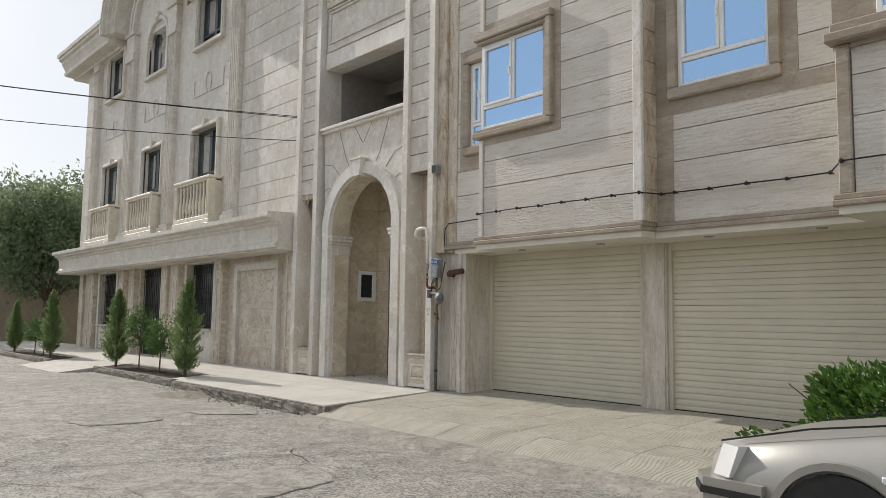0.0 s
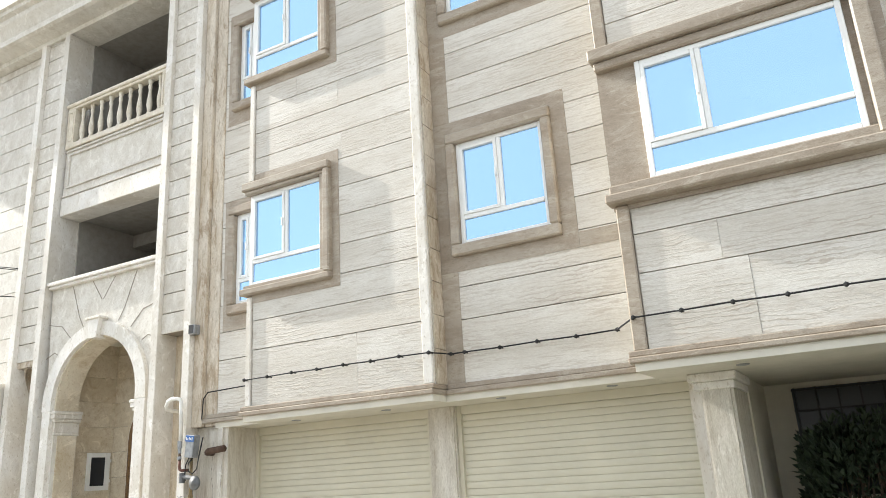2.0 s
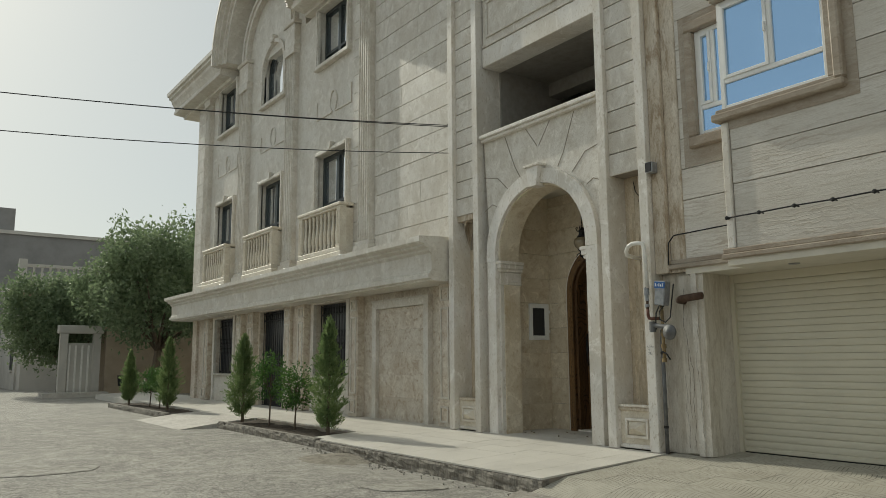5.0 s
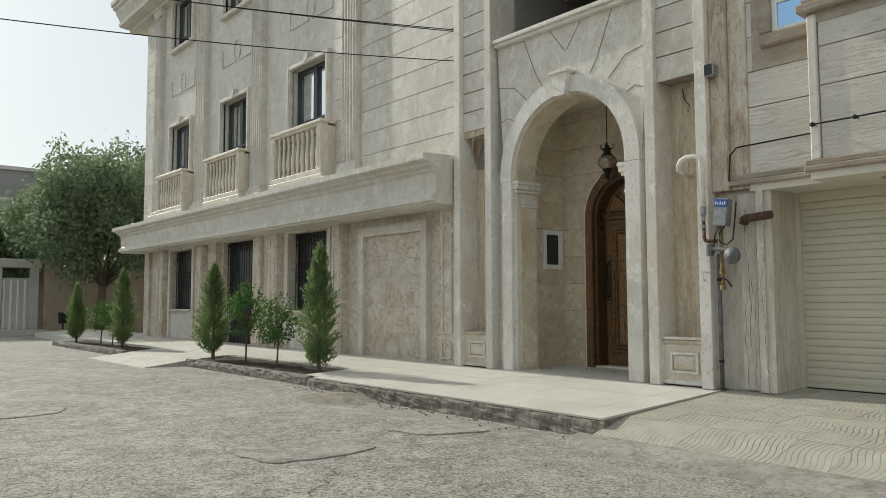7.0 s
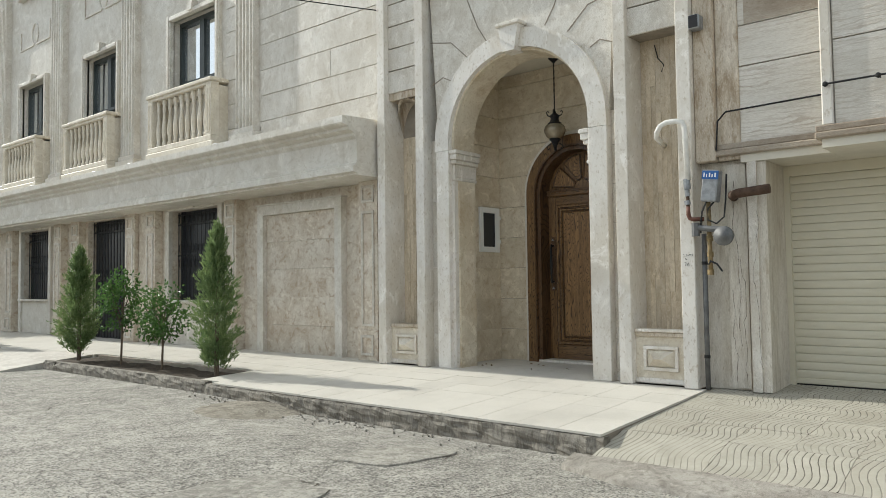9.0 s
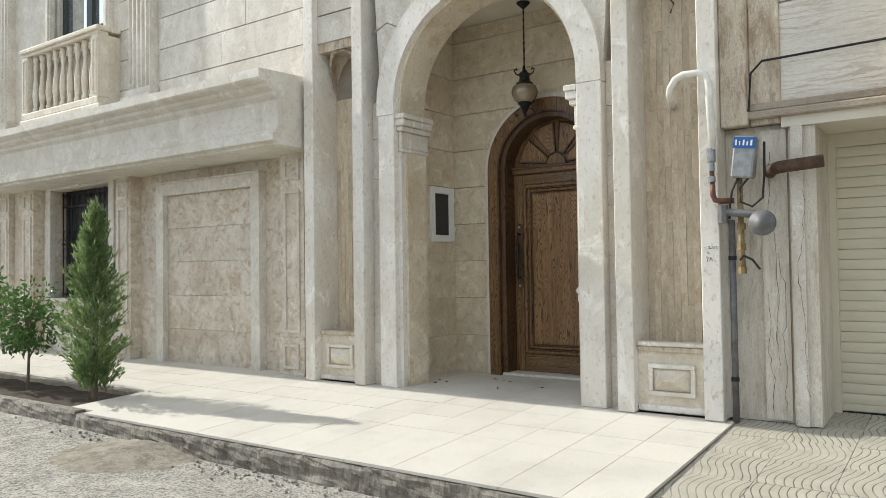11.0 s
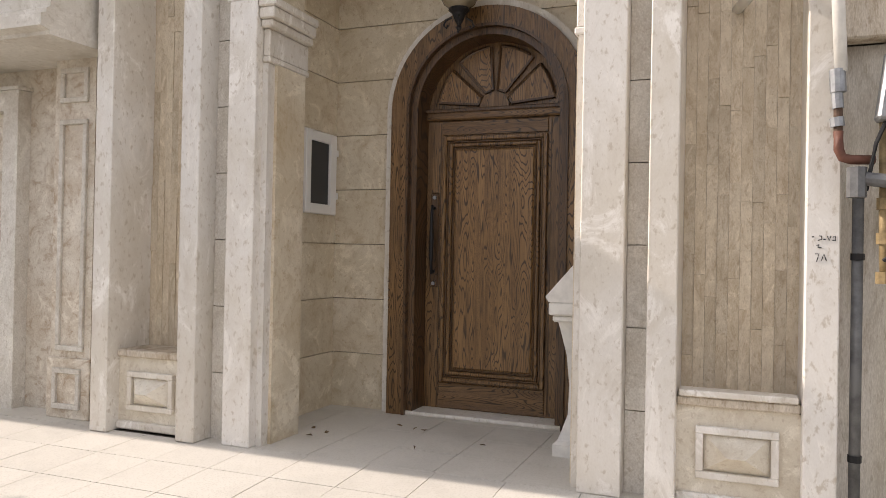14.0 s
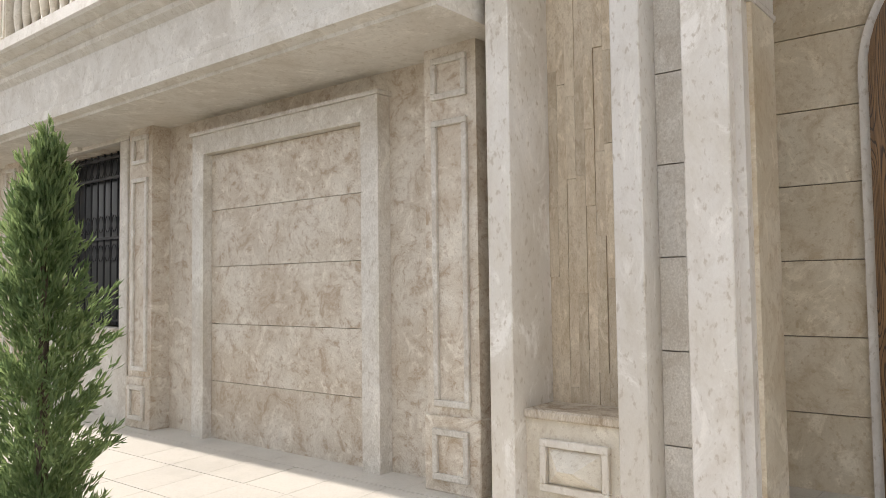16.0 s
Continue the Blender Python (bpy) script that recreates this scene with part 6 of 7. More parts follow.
SLATS = []
build_portal()
build_porch()
build_lantern(1.05, 0.01, 3.03)
build_stand()
build_litter()
build_gas()
build_right_wing()
slab_ = thing("loose_slab", "loose strip of pale marble lying on the niche sill", "stone slab")
boxpart("slab", (-0.015, 0.10, -2.09, -1.56, 0.531, 0.562), MARBLE, slab_, "", 0.006)
note = thing("handwriting", "small black handwritten numbers on the marble pilaster", "writing")
for i, pts in enumerate(([(-2.125, 1.30), (-2.135, 1.302)], [(-2.15, 1.285), (-2.165, 1.29), (-2.165, 1.305), (-2.155, 1.305)], [(-2.172, 1.29), (-2.182, 1.29)], [(-2.188, 1.305), (-2.195, 1.285), (-2.202, 1.305)], [(-2.208, 1.285), (-2.22, 1.285), (-2.22, 1.305), (-2.21, 1.30)], [(-2.145, 1.262), (-2.155, 1.268), (-2.15, 1.255), (-2.165, 1.252)], [(-2.14, 1.225), (-2.155, 1.225), (-2.15, 1.205), (-2.145, 1.19)], [(-2.165, 1.195), (-2.175, 1.225), (-2.185, 1.195)])):
    part("stroke", tube(bmnew(), [(-0.0815, y, z) for y, z in pts], 0.0022, 4), IRON, note)


# ---- plants ----
def cypress(x, y, tall, wide, seed, label):
    ob = thing("cypress", label, "tree", "young cypresses")
    ob.location = (x, y, -0.12)
    rnd = np.random.RandomState(seed)
    part("trunk", tube(bmnew(), [(0, 0, 0), (0.01, 0, tall * 0.5), (0, 0.01, tall * 0.9)], [0.035, 0.022, 0.006], 7), BARK, ob)
    spots, ways = [], []
    for i in range(420):
        h = rnd.uniform(0.03, 0.97)
        a = rnd.uniform(0, 2 * math.pi)
        env = wide * min(1.0, 0.55 + 2.2 * h) * min(1.0, 1.35 * (1 - h) ** 0.72) * rnd.choice([0.55, 0.8, 0.95, 1.0, 1.2]) * (1 + 0.16 * math.sin(3 * a + 9 * h + seed))
        base = np.array([0, 0, h * tall * 0.86])
        out = np.array([math.cos(a), math.sin(a), 0])
        tip = base + out * env + np.array([0, 0, 0.13 + rnd.uniform(0.0, 0.17)])
        n = 34
        f = rnd.uniform(0.2, 1.0, n) ** 0.8
        p = base + (tip - base) * f[:, None] + rnd.normal(0, 1, (n, 3)) * (0.034 * (1.12 - f))[:, None]
        d = (tip - base) / np.linalg.norm(tip - base) + rnd.normal(0, 0.38, (n, 3)) + np.array([0, 0, 0.35])
        spots.append(p)
        ways.append(d)
    leaves("crown", np.concatenate(spots), np.concatenate(ways), 0.060, 0.014, CYPRESS, ob, "feathery bright green foliage")


def clump_crown(rnd, centre, radii, clumps, per, spread):
    spots, ways = [], []
    for _ in range(clumps):
        v = rnd.normal(size=3)
        v /= np.linalg.norm(v)
        c = np.array(centre) + v * np.array(radii) * rnd.uniform(0.35, 1.05)
        p = c + rnd.normal(0, spread, (per, 3))
        spots.append(p)
        ways.append(v * 0.7 + rnd.normal(0, 0.8, (per, 3)))
    return np.concatenate(spots), np.concatenate(ways)


def shrub(x, y, tall, seed):
    ob = thing("shrub", "young shrub with a thin stem and glossy leaves", "shrub", "shrubs in the bed")
    ob.location = (x, y, -0.12)
    rnd = np.random.RandomState(seed)
    bm = bmnew()
    tube(bm, [(0, 0, 0), (0.02, 0.01, tall * 0.35), (0.0, 0.0, tall * 0.7)], [0.018, 0.014, 0.008], 6)
    for k in range(7):
        a = k * 0.9
        tube(bm, [(0.01, 0, tall * (0.3 + 0.04 * k)), (0.16 * math.cos(a), 0.16 * math.sin(a), tall * (0.55 + 0.04 * k)), (0.26 * math.cos(a), 0.26 * math.sin(a), tall * (0.75 + 0.03 * k))], [0.009, 0.006, 0.003], 5)
    part("stem", bm, BARK, ob)
    s, w = clump_crown(rnd, (0, 0, tall * 0.68), (0.33, 0.36, tall * 0.34), 60, 20, 0.055)
    leaves("crown", s, w, 0.07, 0.035, SHRUB, ob)


def big_tree(x, y, tall, seed, spread=2.6, label="broad dark green street tree behind the wall"):
    ob = thing("tree", label, "tree")
    ob.location = (x, y, -0.2)
    rnd = np.random.RandomState(seed)
    bm = bmnew()
    fork = tall * 0.28
    tube(bm, [(0, 0, 0), (0.05, 0.02, fork * 0.6), (0.1, 0, fork)], [0.2, 0.16, 0.14], 9)
    ends = []
    for k in range(9):
        a = k * 2.4
        h = tall * rnd.uniform(0.5, 0.85)
        q = spread * rnd.uniform(0.35, 0.75)
        e = (q * math.cos(a), q * math.sin(a), h)
        tube(bm, [(0.1, 0, fork * 0.95), (e[0] * 0.4, e[1] * 0.4, (fork + h) / 2 * 0.9), e], [0.10, 0.06, 0.02], 7)
        ends.append(e)
    part("trunk", bm, BARK, ob, "", True)
    sp, wy = [], []
    for _ in range(330):
        v = rnd.normal(size=3)
        v /= np.linalg.norm(v)
        rr = rnd.uniform(0.45, 1.05) * (1 + 0.22 * math.sin(3 * v[0] + seed) * math.cos(4 * v[1]))
        c = np.array((0, 0, tall * 0.66)) + v * np.array((spread, spread, tall * 0.36)) * rr
        sp.append(c + rnd.normal(0, 0.26, (70, 3)))
        wy.append(v * 0.5 + rnd.normal(0, 1, (70, 3)) - np.array([0, 0, 0.2]))
    leaves("crown", np.concatenate(sp), np.concatenate(wy), 0.19, 0.10, HAZEDLEAF, ob)


def hedge(name, x0, x1, y0, y1, z0, z1, n, material, label, size, seed):
    ob = thing(name, label, "hedge")
    rnd = np.random.RandomState(seed)
    bm = bmnew()
    for _ in range(26):
        a = (rnd.uniform(x0 + 0.35, x1 - 0.35), rnd.uniform(y0 + 0.5, y1 - 0.5))
        tube(bm, [(a[0], a[1], z0), (a[0] + rnd.normal(0, 0.06), a[1] + rnd.normal(0, 0.06), (z0 + z1) / 2), (a[0] + rnd.normal(0, 0.12), a[1] + rnd.normal(0, 0.12), z1 - 0.25)], [0.014, 0.01, 0.004], 5)
    part("stems", bm, BARK, ob)
    c = np.array(((x0 + x1) / 2, (y0 + y1) / 2, z0))
    half = np.array(((x1 - x0) / 2, (y1 - y0) / 2, z1 - z0))
    u = rnd.uniform(-1, 1, (n, 3))
    u[:, 2] = rnd.uniform(0.02, 1, n) ** 0.6
    r = np.maximum(np.abs(u[:, 0]), np.maximum(np.abs(u[:, 1]), u[:, 2]))[:, None]
    u = u / r * rnd.uniform(0.72, 1.0, (n, 1))
    round_ = 1 - 0.16 * (u[:, 0] ** 2 + u[:, 1] ** 2)[:, None] * (u[:, 2:3] > 0.3)
    p = c + u * half * round_
    bump = np.array([0.09 * noise.noise((q[0] * 3, q[1] * 3, q[2] * 3)) for q in p])[:, None]
    p = p + u * bump + rnd.normal(0, 0.02, (n, 3))
    leaves("foliage", p, u + rnd.normal(0, 0.6, (n, 3)) + np.array([0, 0, 0.4]), size, size * 0.5, material, ob)


cypress(-1.65, 3.5, 2.10, 0.31, 3, "tall slim young cypress in the planting bed")
cypress(-1.68, 7.4, 1.92, 0.33, 4, "young cypress at the end of the planting bed")
cypress(-1.8, 12.5, 2.0, 0.31, 5, "young cypress in the far planting bed")
cypress(-1.9, 16.2, 1.65, 0.27, 6, "small young cypress in the far planting bed")
shrub(-1.6, 6.15, 1.42, 7)
shrub(-1.6, 4.95, 1.12, 8)
shrub(-1.7, 13.6, 1.2, 9)
shrub(-1.7, 14.6, 1.1, 10)
big_tree(0.9, 24.0, 6.8, 21, 3.0)
big_tree(-1.6, 30.0, 5.2, 22, 2.6, "smaller dark tree beside the lane wall")
big_tree(4.5, 29.0, 8.2, 23, 2.8)
hedge("hedge", -1.75, -0.45, -13.0, -8.22, -0.1, 0.86, 9000, HEDGE, "bright green clipped leafy hedge in the sun", 0.085, 31)
hedge("dark_shrub", 0.95, 1.95, -11.3, -9.62, -0.1, 1.72, 4200, DARKLEAF, "dense dark evergreen shrub in the shaded recess", 0.10, 32)
hedge("street_hedge", -7.6, -5.2, 42.0, 46.0, -0.24, 2.0, 1500, DARKLEAF, "dark clipped bush down the street", 0.22, 33)


# ---- the parked car ----
def build_car():
    """A saloon, its nose towards +y, its left side towards the street's middle."""
    ob = thing("car", "dusty beige saloon car parked at the kerb", "car")
    ob.location = (-3.15, -11.22, STREET)
    stations = [(2.16, 0.62, 0.30, 0.52), (2.08, 0.74, 0.24, 0.64), (1.85, 0.80, 0.20, 0.72), (1.45, 0.825, 0.20, 0.79), (1.0, 0.835, 0.20, 0.86), (0.85, 0.84, 0.20, 0.90), (-0.4, 0.845, 0.20, 0.92), (-1.3, 0.84, 0.20, 0.93), (-1.95, 0.80, 0.22, 0.90), (-2.15, 0.72, 0.30, 0.82)]

    def section(y, hw, lo, hi):
        belt = lo + (hi - lo) * 0.62
        right = [(hw * 0.86, lo), (hw * 0.97, lo + 0.08), (hw, belt - 0.12), (hw * 0.985, belt), (hw * 0.93, hi - 0.05), (hw * 0.80, hi), (hw * 0.4, hi + 0.018)]
        return [(x, y, z) for x, z in right] + [(0, y, hi + 0.022)] + [(-x, y, z) for x, z in reversed(right)]

    bm = bmnew()
    rings = []
    for i, st in enumerate(stations):
        rings.append([bm.verts.new(p) for p in section(*st)])
    for a, b in zip(rings, rings[1:]):
        for k in range(len(a)):
            j = (k + 1) % len(a)
            bm.faces.new((a[k], b[k], b[j], a[j]))
    bm.faces.new(rings[0])
    bm.faces.new(rings[-1][::-1])
    part("body", bm, CARPAINT, ob, "", True)
    roof = [(0.92, 0.90, 0.74), (0.30, 1.32, 0.60), (0.0, 1.375, 0.585), (-0.75, 1.37, 0.585), (-1.1, 1.30, 0.60), (-1.65, 0.93, 0.72)]
    bm = bmnew()
    rr = []
    for y, z, hw in roof[1:5]:
        rr.append([bm.verts.new((s * hw * q, y, z + 0.03 * (1 - q * q))) for s, q in ((-1, 1), (-1, 0.6), (1, 0.0), (1, 0.6), (1, 1))])
    for a, b in zip(rr, rr[1:]):
        for k in range(4):
            bm.faces.new((a[k], b[k], b[k + 1], a[k + 1]))
    ext = bmesh.ops.extrude_face_region(bm, geom=bm.faces[:])
    for v in ext["geom"]:
        if isinstance(v, bmesh.types.BMVert):
            v.co.z -= 0.03
    part("roof", bm, CARPAINT, ob, "", True)
    for s in (-1, 1):
        for a, b, r in (((0.75, 0.94, 0.88), (0.605, 0.31, 1.32), 0.032), ((0.80, -0.35, 0.9), (0.60, -0.38, 1.36), 0.035), ((0.72, -1.66, 0.92), (0.60, -1.08, 1.31), 0.05)):
            part("pillar", tube(bmnew(), [(s * a[0], a[1], a[2]), (s * b[0], b[1], b[2])], r, 7), CARPAINT, ob, "", True)
        bm = bmnew()
        for q in ([(0.79, 0.80, 0.90), (0.61, 0.28, 1.31), (0.61, -0.34, 1.34), (0.80, -0.32, 0.91)], [(0.80, -0.40, 0.91), (0.61, -0.42, 1.34), (0.61, -1.02, 1.30), (0.79, -1.5, 0.93)]):
            bm.faces.new([bm.verts.new((s * a, b, c)) for a, b, c in q])
        part("side_window", bm, CARGLASS, ob)
        lamp = bmnew()
        prism(lamp, [(0.50, 2.125), (0.73, 2.06), (0.80, 1.93), (0.74, 1.90), (0.48, 2.07)], "z", 0.50, 0.68)
        for v in lamp.verts:
            v.co.x *= s
            v.co.y -= (v.co.z - 0.5) * 0.35
        part("headlight", lamp, LAMPGLASS, ob, "clear headlight, bright in the sun")
        ind = boxpart("side_indicator", (s * 0.825, s * 0.845, 1.02, 1.12, 0.60, 0.64), LAMPGLASS, ob, "", 0.006)
        bm = bmnew()
        box(bm, s * 0.86, s * 1.0, 0.60, 0.70, 0.93, 1.04, 0.03)
        tube(bm, [(s * 0.8, 0.64, 0.92), (s * 0.9, 0.65, 0.97)], 0.022, 6)
        part("mirror", bm, CARPAINT, ob, "", True)
        for y in (1.32, -1.35):
            wh = tagged(new("wheel"), "black tyre on a steel rim")
            wh.parent = ob
            wh.location = (s * 0.74, y, 0.30)
            wh.rotation_euler = (0, radians(90 * s), 0)
            part("tyre", lathe(bmnew(), [(0.2, -0.09), (0.28, -0.09), (0.30, -0.06), (0.30, 0.06), (0.28, 0.09), (0.2, 0.085)], 0, 0, 28), BLACKRUBBER, wh, "", True)
            part("rim", lathe(bmnew(), [(0.2, 0.05), (0.2, 0.088), (0.16, 0.075), (0.05, 0.08), (0.03, 0.095)], 0, 0, 20), ZINC, wh, "", True)
            bm = sheet(bmnew(), arc(y, 0.30, 0.335, -5, 185, 18), arc(y, 0.30, 0.375, -5, 185, 18), min(s * 0.80, s * 0.853), max(s * 0.80, s * 0.853))
            part("arch_lip", bm, CARPAINT, ob)
            bm = prism(bmnew(), arc(y, 0.28, 0.334, 0, 180, 18), "x", min(s * 0.60, s * 0.8485), max(s * 0.60, s * 0.8485))
            part("wheel_well", bm, BLACKRUBBER, ob)
        bm = box(bmnew(), s * 0.838, s * 0.852, -0.95, 0.85, 0.44, 0.50, 0.005)
        part("rubbing_strip", bm, BLACKRUBBER, ob)
    for pts, n in (([(-0.73, 0.93, 0.90), (0.73, 0.93, 0.90), (0.59, 0.31, 1.32), (-0.59, 0.31, 1.32)], "windscreen"), ([(-0.7, -1.67, 0.92), (0.7, -1.67, 0.92), (0.58, -1.1, 1.30), (-0.58, -1.1, 1.30)], "rear_window")):
        bm = bmnew()
        bm.faces.new([bm.verts.new(p) for p in pts])
        part(n, bm, CARGLASS, ob)
    bump = bmnew()
    prism(bump, [(-0.66, 2.20), (0.66, 2.20), (0.82, 2.08), (0.845, 1.72), (0.80, 1.72), (0.72, 2.02), (-0.72, 2.02), (-0.80, 1.72), (-0.845, 1.72), (-0.82, 2.08)], "z", 0.22, 0.49)
    part("front_bumper", bump, CARPAINT, ob, "dusty plastic front bumper")
    part("bumper_strip", prism(bmnew(), [(-0.66, 2.215), (0.66, 2.215), (0.83, 2.09), (0.855, 1.73), (0.845, 1.73), (0.82, 2.08), (0.655, 2.2), (-0.655, 2.2), (-0.82, 2.08), (-0.845, 1.73), (-0.855, 1.73), (-0.83, 2.09)], "z", 0.40, 0.44), BLACKRUBBER, ob)
    part("rear_bumper", box(bmnew(), -0.80, 0.80, -2.2, -2.05, 0.28, 0.5, 0.04), CARPAINT, ob)
    part("grille", box(bmnew(), -0.45, 0.45, 2.12, 2.17, 0.52, 0.62, 0.01), IRON, ob)
    for s in (-1, 1):
        part("bonnet_seam", tube(bmnew(), [(s * 0.70, 0.97, 0.897), (s * 0.72, 1.5, 0.815), (s * 0.70, 2.02, 0.69)], 0.006, 5), IRON, ob)
    for x in (-0.35, 0.25):
        part("wiper", tube(bmnew(), [(x, 1.0, 0.905), (x + 0.1, 0.93, 0.935), (x + 0.5, 0.88, 0.955)], 0.012, 5), IRON, ob)
    tagged(boxpart("washer_jet", (0.2, 0.23, 1.2, 1.23, 0.875, 0.895), IRON, ob))


build_car()


# ---- down the street ----
def simple_house(name, label, x0, x1, y0, y1, z1, material, windows, roof=None):
    """windows: (face, a, b, z0, z1), face 'y' towards the walker, 'x' towards the street."""
    ob = thing(name, label, "house")
    boxpart("wall", (x0, x1, y0, y1, -0.3, z1), material, ob)
    boxpart("roof", (x0 - 0.15, x1 + 0.15, y0 - 0.15, y1 + 0.15, z1, z1 + 0.25), PALEWALL, ob)
    for face, a, b, c, d in windows:
        w = new("window")
        w.parent = ob
        if face == "y":
            boxpart("pane", (a, b, y0 - 0.02, y0 + 0.05, c, d), BLACKGLASS, w)
            boxpart("sill", (a - 0.1, b + 0.1, y0 - 0.12, y0 + 0.05, c - 0.1, c), PALEWALL, w)
        else:
            boxpart("pane", (x0 - 0.02, x0 + 0.05, a, b, c, d), BLACKGLASS, w)
            boxpart("sill", (x0 - 0.12, x0 + 0.05, a - 0.1, b + 0.1, c - 0.1, c), PALEWALL, w)
    return ob


def build_distance():
    bw = setting(boxpart("wall_boundary", (-0.4, 16.0, 27.0, 27.3, -0.3, 2.6), RENDER), "tan rendered garden wall beyond the house")
    boxpart("coping", (-0.5, 16.0, 26.95, 27.35, 2.6, 2.7), RENDER, bw)
    setting(boxpart("wall_lane", (-0.4, -0.1, 27.31, 36.0, -0.3, 2.6), RENDER), "tan rendered garden wall along the street")
    setting(boxpart("wall_side", (6.0, 6.3, 17.0, 27.0, -0.3, 2.8), RENDER), "tan rendered wall of the side lane")
    g = thing("metal_gate", "pale grey metal gate in a stone doorway", "gate")
    boxpart("leaf", (-1.9, -0.9, 27.1, 27.16, -0.2, 2.0), PALEWALL, g)
    for k in range(4):
        boxpart("rib", (-1.85 + 0.25 * k, -1.78 + 0.25 * k, 27.06, 27.1, -0.1, 1.9), WHITEPIPE, g)
    bm = box(bmnew(), -2.2, -1.9, 27.0, 27.3, -0.3, 2.4)
    box(bm, -0.9, -0.6, 27.0, 27.3, -0.3, 2.4)
    box(bm, -2.3, -0.5, 26.95, 27.3, 2.4, 2.75, 0.03)
    part("doorway", bm, PALEWALL, g)
    b = thing("litter_bin", "small dark metal litter bin by the wall", "bin")
    part("bin", lathe(bmnew(), [(0.16, 0.18), (0.2, 0.62), (0.18, 0.62), (0.15, 0.2)], 0.2, 26.4, 12), IRON, b)
    part("stand", tube(bmnew(), [(0.2, 26.4, -0.05), (0.2, 26.4, 0.2)], 0.03, 6), IRON, b)
    h = simple_house("villa", "cream villa with a tiled porch roof and a roof balustrade", -2.6, 3.0, 38.0, 46.0, 5.4, PALEWALL, [("y", -1.9, -1.3, 0.8, 2.4), ("y", -0.9, -0.3, 0.8, 2.4), ("y", -1.9, -0.6, 3.6, 4.8), ("x", 39.0, 40.2, 3.4, 4.8), ("x", 41.5, 42.7, 3.4, 4.8), ("x", 39.0, 40.2, 0.8, 2.2)])
    part("porch_roof", prism(bmnew(), [(36.4, 3.9), (38.0, 5.0), (38.0, 4.8), (36.4, 3.7)], "x", -2.7, 1.5), ROOFTILE, h, "pinkish clay tile roof")
    boxpart("porch_wall", (-2.5, 1.4, 36.6, 37.99, -0.3, 3.7), PALEWALL, h)
    for k in range(14):
        part("baluster", lathe(bmnew(), [(0.07, 5.65), (0.1, 5.9), (0.05, 6.2), (0.07, 6.4)], -2.4 + 0.4 * k, 38.1, 8), PALEWALL, h)
    boxpart("balustrade_rail", (-2.7, 3.1, 38.0, 38.25, 6.4, 6.55), PALEWALL, h)
    boxpart("balustrade_post", (-2.75, -2.35, 37.95, 38.3, 5.65, 6.8), PALEWALL, h)
    simple_house("grey_block", "tall plain grey rendered building behind the villa", -5.2, 9.0, 52.0, 66.0, 10.2, GREYWALL, [])
    t = bpy.data.objects["grey_block"]
    boxpart("roof_room", (-4.8, -1.5, 54.0, 60.0, 10.45, 12.4), GREYWALL, t)
    simple_house("pale_block", "pale three-storey building with rows of windows down the street", -9.6, -5.6, 50.0, 70.0, 7.2, PALEWALL, [("y", -9.3 + 1.2 * k, -8.5 + 1.2 * k, z, z + 1.6) for k in range(3) for z in (0.6, 3.9)])
    boxpart("step_kerb", (-2.9, -0.4, 26.0, 26.9, -0.24, -0.05), PALECON, g)
    # Out of view: a wall added only to bounce light onto the facade.
    setting(boxpart("wall_opposite", (-20.3, -20.0, -60.0, 90.0, -0.3, 3.2), RENDER), "unseen plain wall added across the street to bounce light")


def build_wires():
    for a, b, sag in (((0.02, 2.16, 5.30), (-14.0, 8.2, 6.02), 0.22), ((0.02, 2.1, 4.80), (-14.0, 6.6, 4.98), 0.3), ((0.02, 2.17, 5.33), (-14.0, 8.4, 6.12), 0.25)):
        ob = thing("overhead_cable", "thin black service cable strung from the facade", "cable")
        pts = [tuple(Vector(a).lerp(Vector(b), k / 24) - Vector((0, 0, sag * 4 * (k / 24) * (1 - k / 24)))) for k in range(25)]
        part("cable", tube(bmnew(), pts, 0.008, 5), BLACKRUBBER, ob)
        part("hook", tube(bmnew(), [(0.1, a[1], a[2] + 0.05), (0.0, a[1] - 0.02, a[2] + 0.06), (-0.04, a[1], a[2]), (0.02, a[1] + 0.03, a[2] - 0.02)], 0.012, 6), IRON, ob)
    pole = thing("utility_pole", "plain grey utility pole across the street", "pole")
    part("pole", tube(bmnew(), [(-14.1, 7.6, STREET), (-14.1, 7.6, 7.5)], [0.13, 0.09], 10), PALECON, pole)
    part("crossarm", tube(bmnew(), [(-14.05, 6.4, 5.0), (-14.05, 8.6, 6.0)], 0.04, 6), IRON, pole)


build_distance()
build_wires()


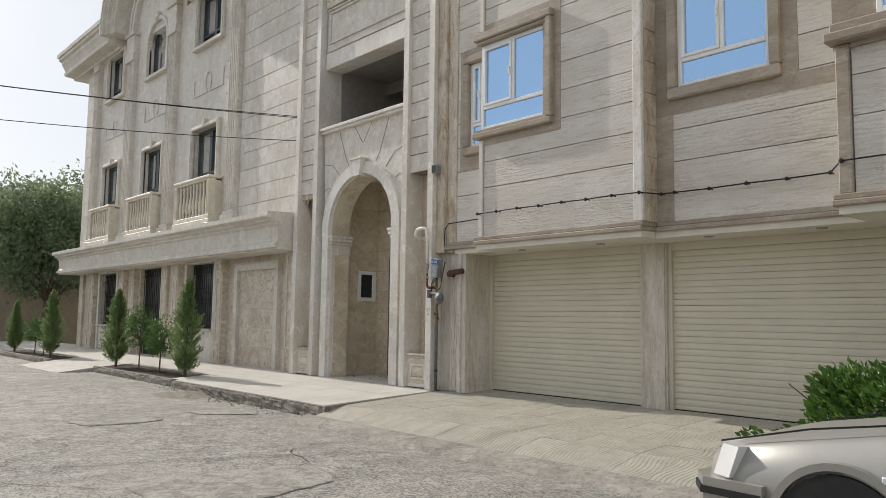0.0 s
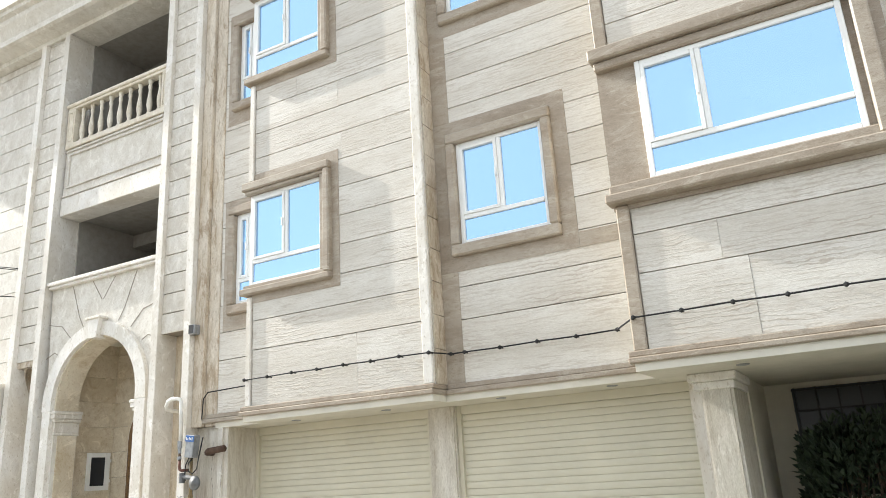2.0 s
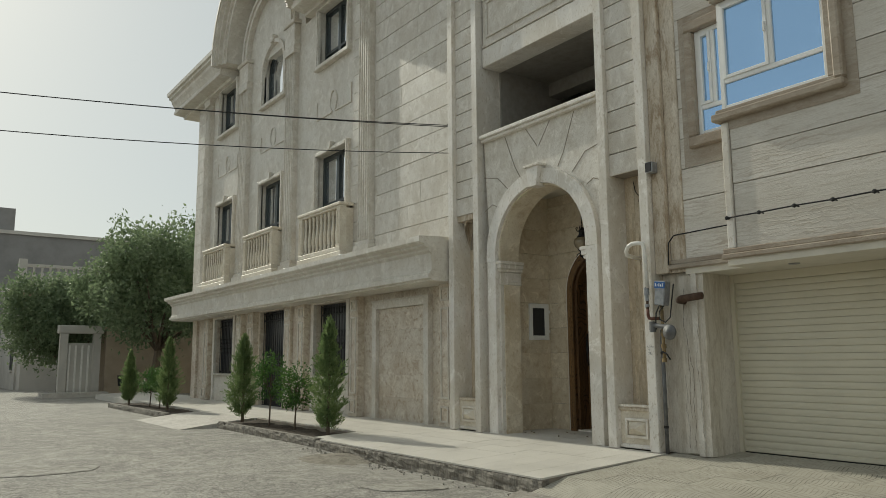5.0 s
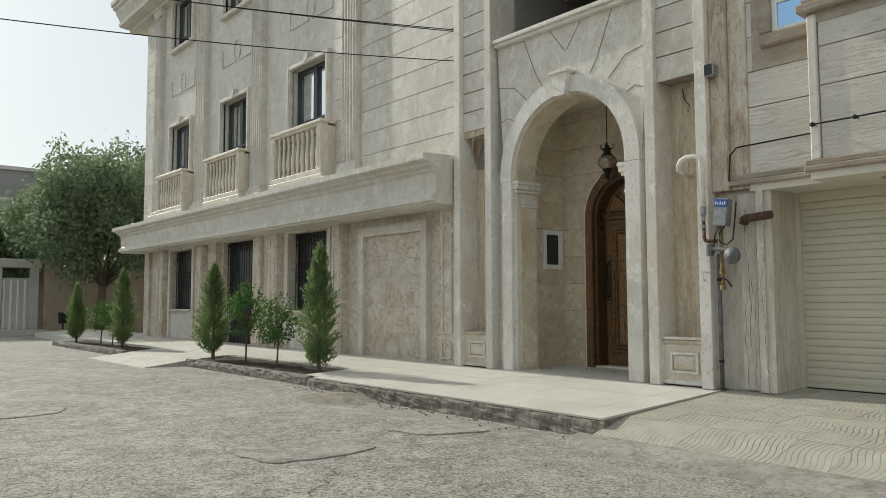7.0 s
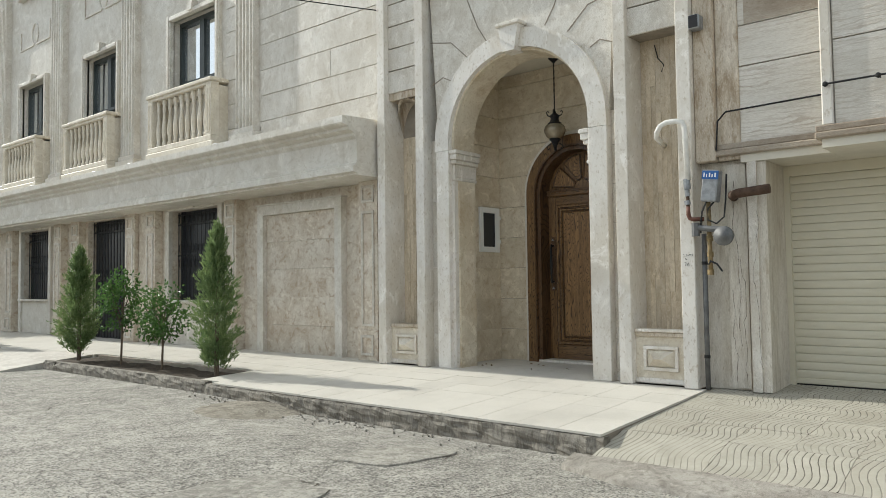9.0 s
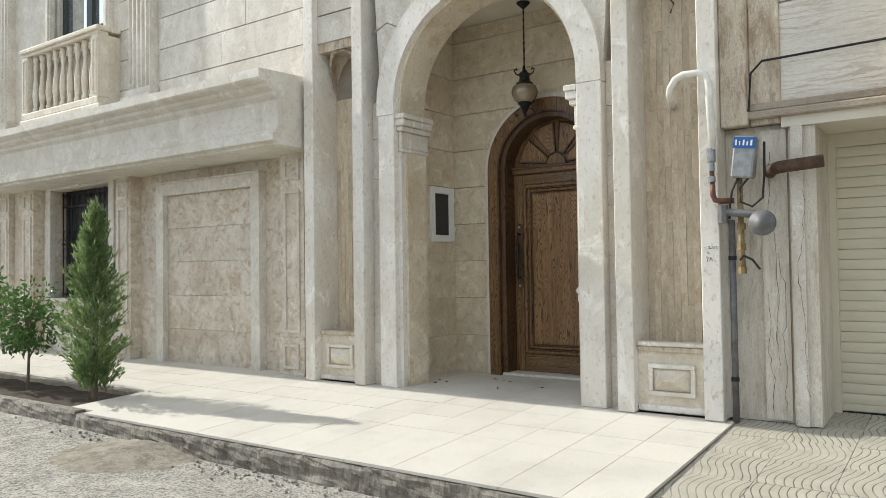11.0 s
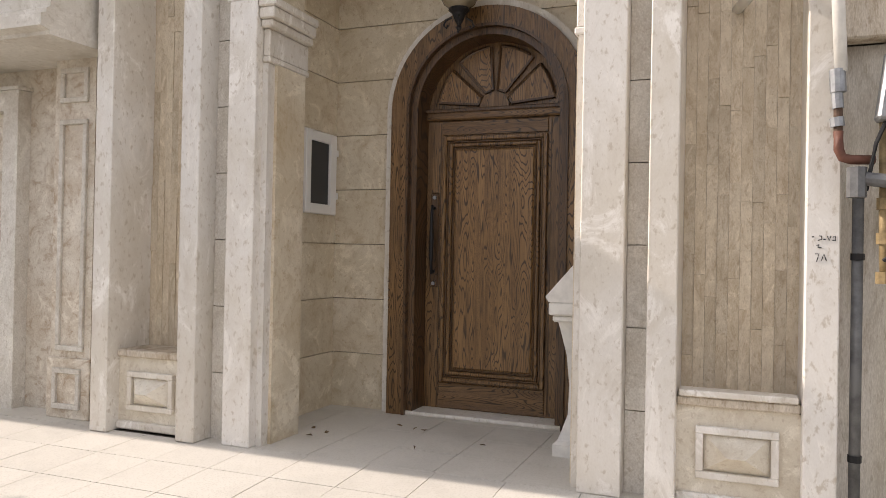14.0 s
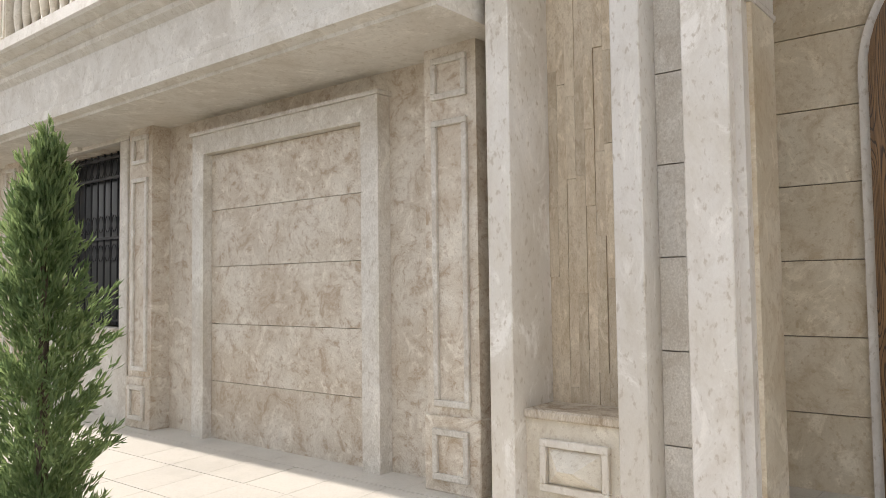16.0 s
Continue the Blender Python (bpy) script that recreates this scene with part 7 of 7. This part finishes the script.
# ---- pieces of walls, doors and floors ----
def lay_floor():
    rnd = random.Random(4)
    t = math.atan(0.05)
    s = 0.4
    for i in range(5):
        x1 = -s * i
        for k in range(25):
            y0 = -2.3 + s * k
            if y0 > 2.95 and x1 - s < -1.3:
                continue
            y1 = y0 + s
            zt = rise(x1 - s / 2)
            edge = 0.1 if i == 4 and y0 < 2.8 else 0.0
            piece("tile", TERRAZZO, PAVE, x1 - s + 0.002 - edge, x1 - 0.002, y0 + 0.002, y1 - 0.002, zt - 0.02, zt + rnd.uniform(-0.0008, 0.0008), -t)
    for i in range(4):
        for k in range(7):
            y0 = CY - 1.4 + s * k
            piece("tile", TERRAZZO, PAVE, s * i + 0.002, s * i + s - 0.002, y0 + 0.002, y0 + s - 0.002, -0.02, rnd.uniform(-0.0008, 0.0008))
    for k in range(14):
        y0 = 2.0 + s * k
        piece("tile", TERRAZZO, PAVE, 0.002, 0.32, y0 + 0.002, y0 + s - 0.002, -0.02, 0.0)
    for x0, x1, za, zb, n in ((-1.75, 0.65, -0.115, 0.024, 5), (-2.28, -1.75, -0.236, -0.115, 1)):
        tilt = -math.atan2(zb - za, x1 - x0)
        w = (x1 - x0) / n
        for i in range(n):
            xm = x0 + w * (i + 0.5)
            zm = za + (zb - za) * (i + 0.5) / n
            for k in range(17):
                y0 = -9.3 + 0.4115 * k
                piece("paving_tile", WAVY, RAMP, xm - w / 2 / math.cos(tilt) + 0.001, xm + w / 2 / math.cos(tilt) - 0.001, y0 + 0.0015, y0 + 0.41, zm - 0.03, zm + rnd.uniform(-0.001, 0.001), tilt)


def lay_slats():
    for d, y0, y1 in SLATS:
        h = 0.0788
        shared = None
        for k in range(25):
            z = 0.09 + h * k
            if shared is None:
                bm = prism(bmnew(), [(0.688, 0.0), (0.667, 0.001), (0.664, 0.005), (0.661, 0.022), (0.660, 0.04), (0.661, 0.056), (0.664, 0.073), (0.667, 0.077), (0.688, 0.078)], "y", y0, y1)
                o = part("slat", bm, CREAM, d)
                shared = o.data
            else:
                o = new("slat", shared)
                o.parent = d
            o.location = (0, 0, z)


for parent, *dims in STRIPS:
    piece("stone_strip", STICK, parent, *dims)
lay_slats()
lay_slabs()
lay_floor()
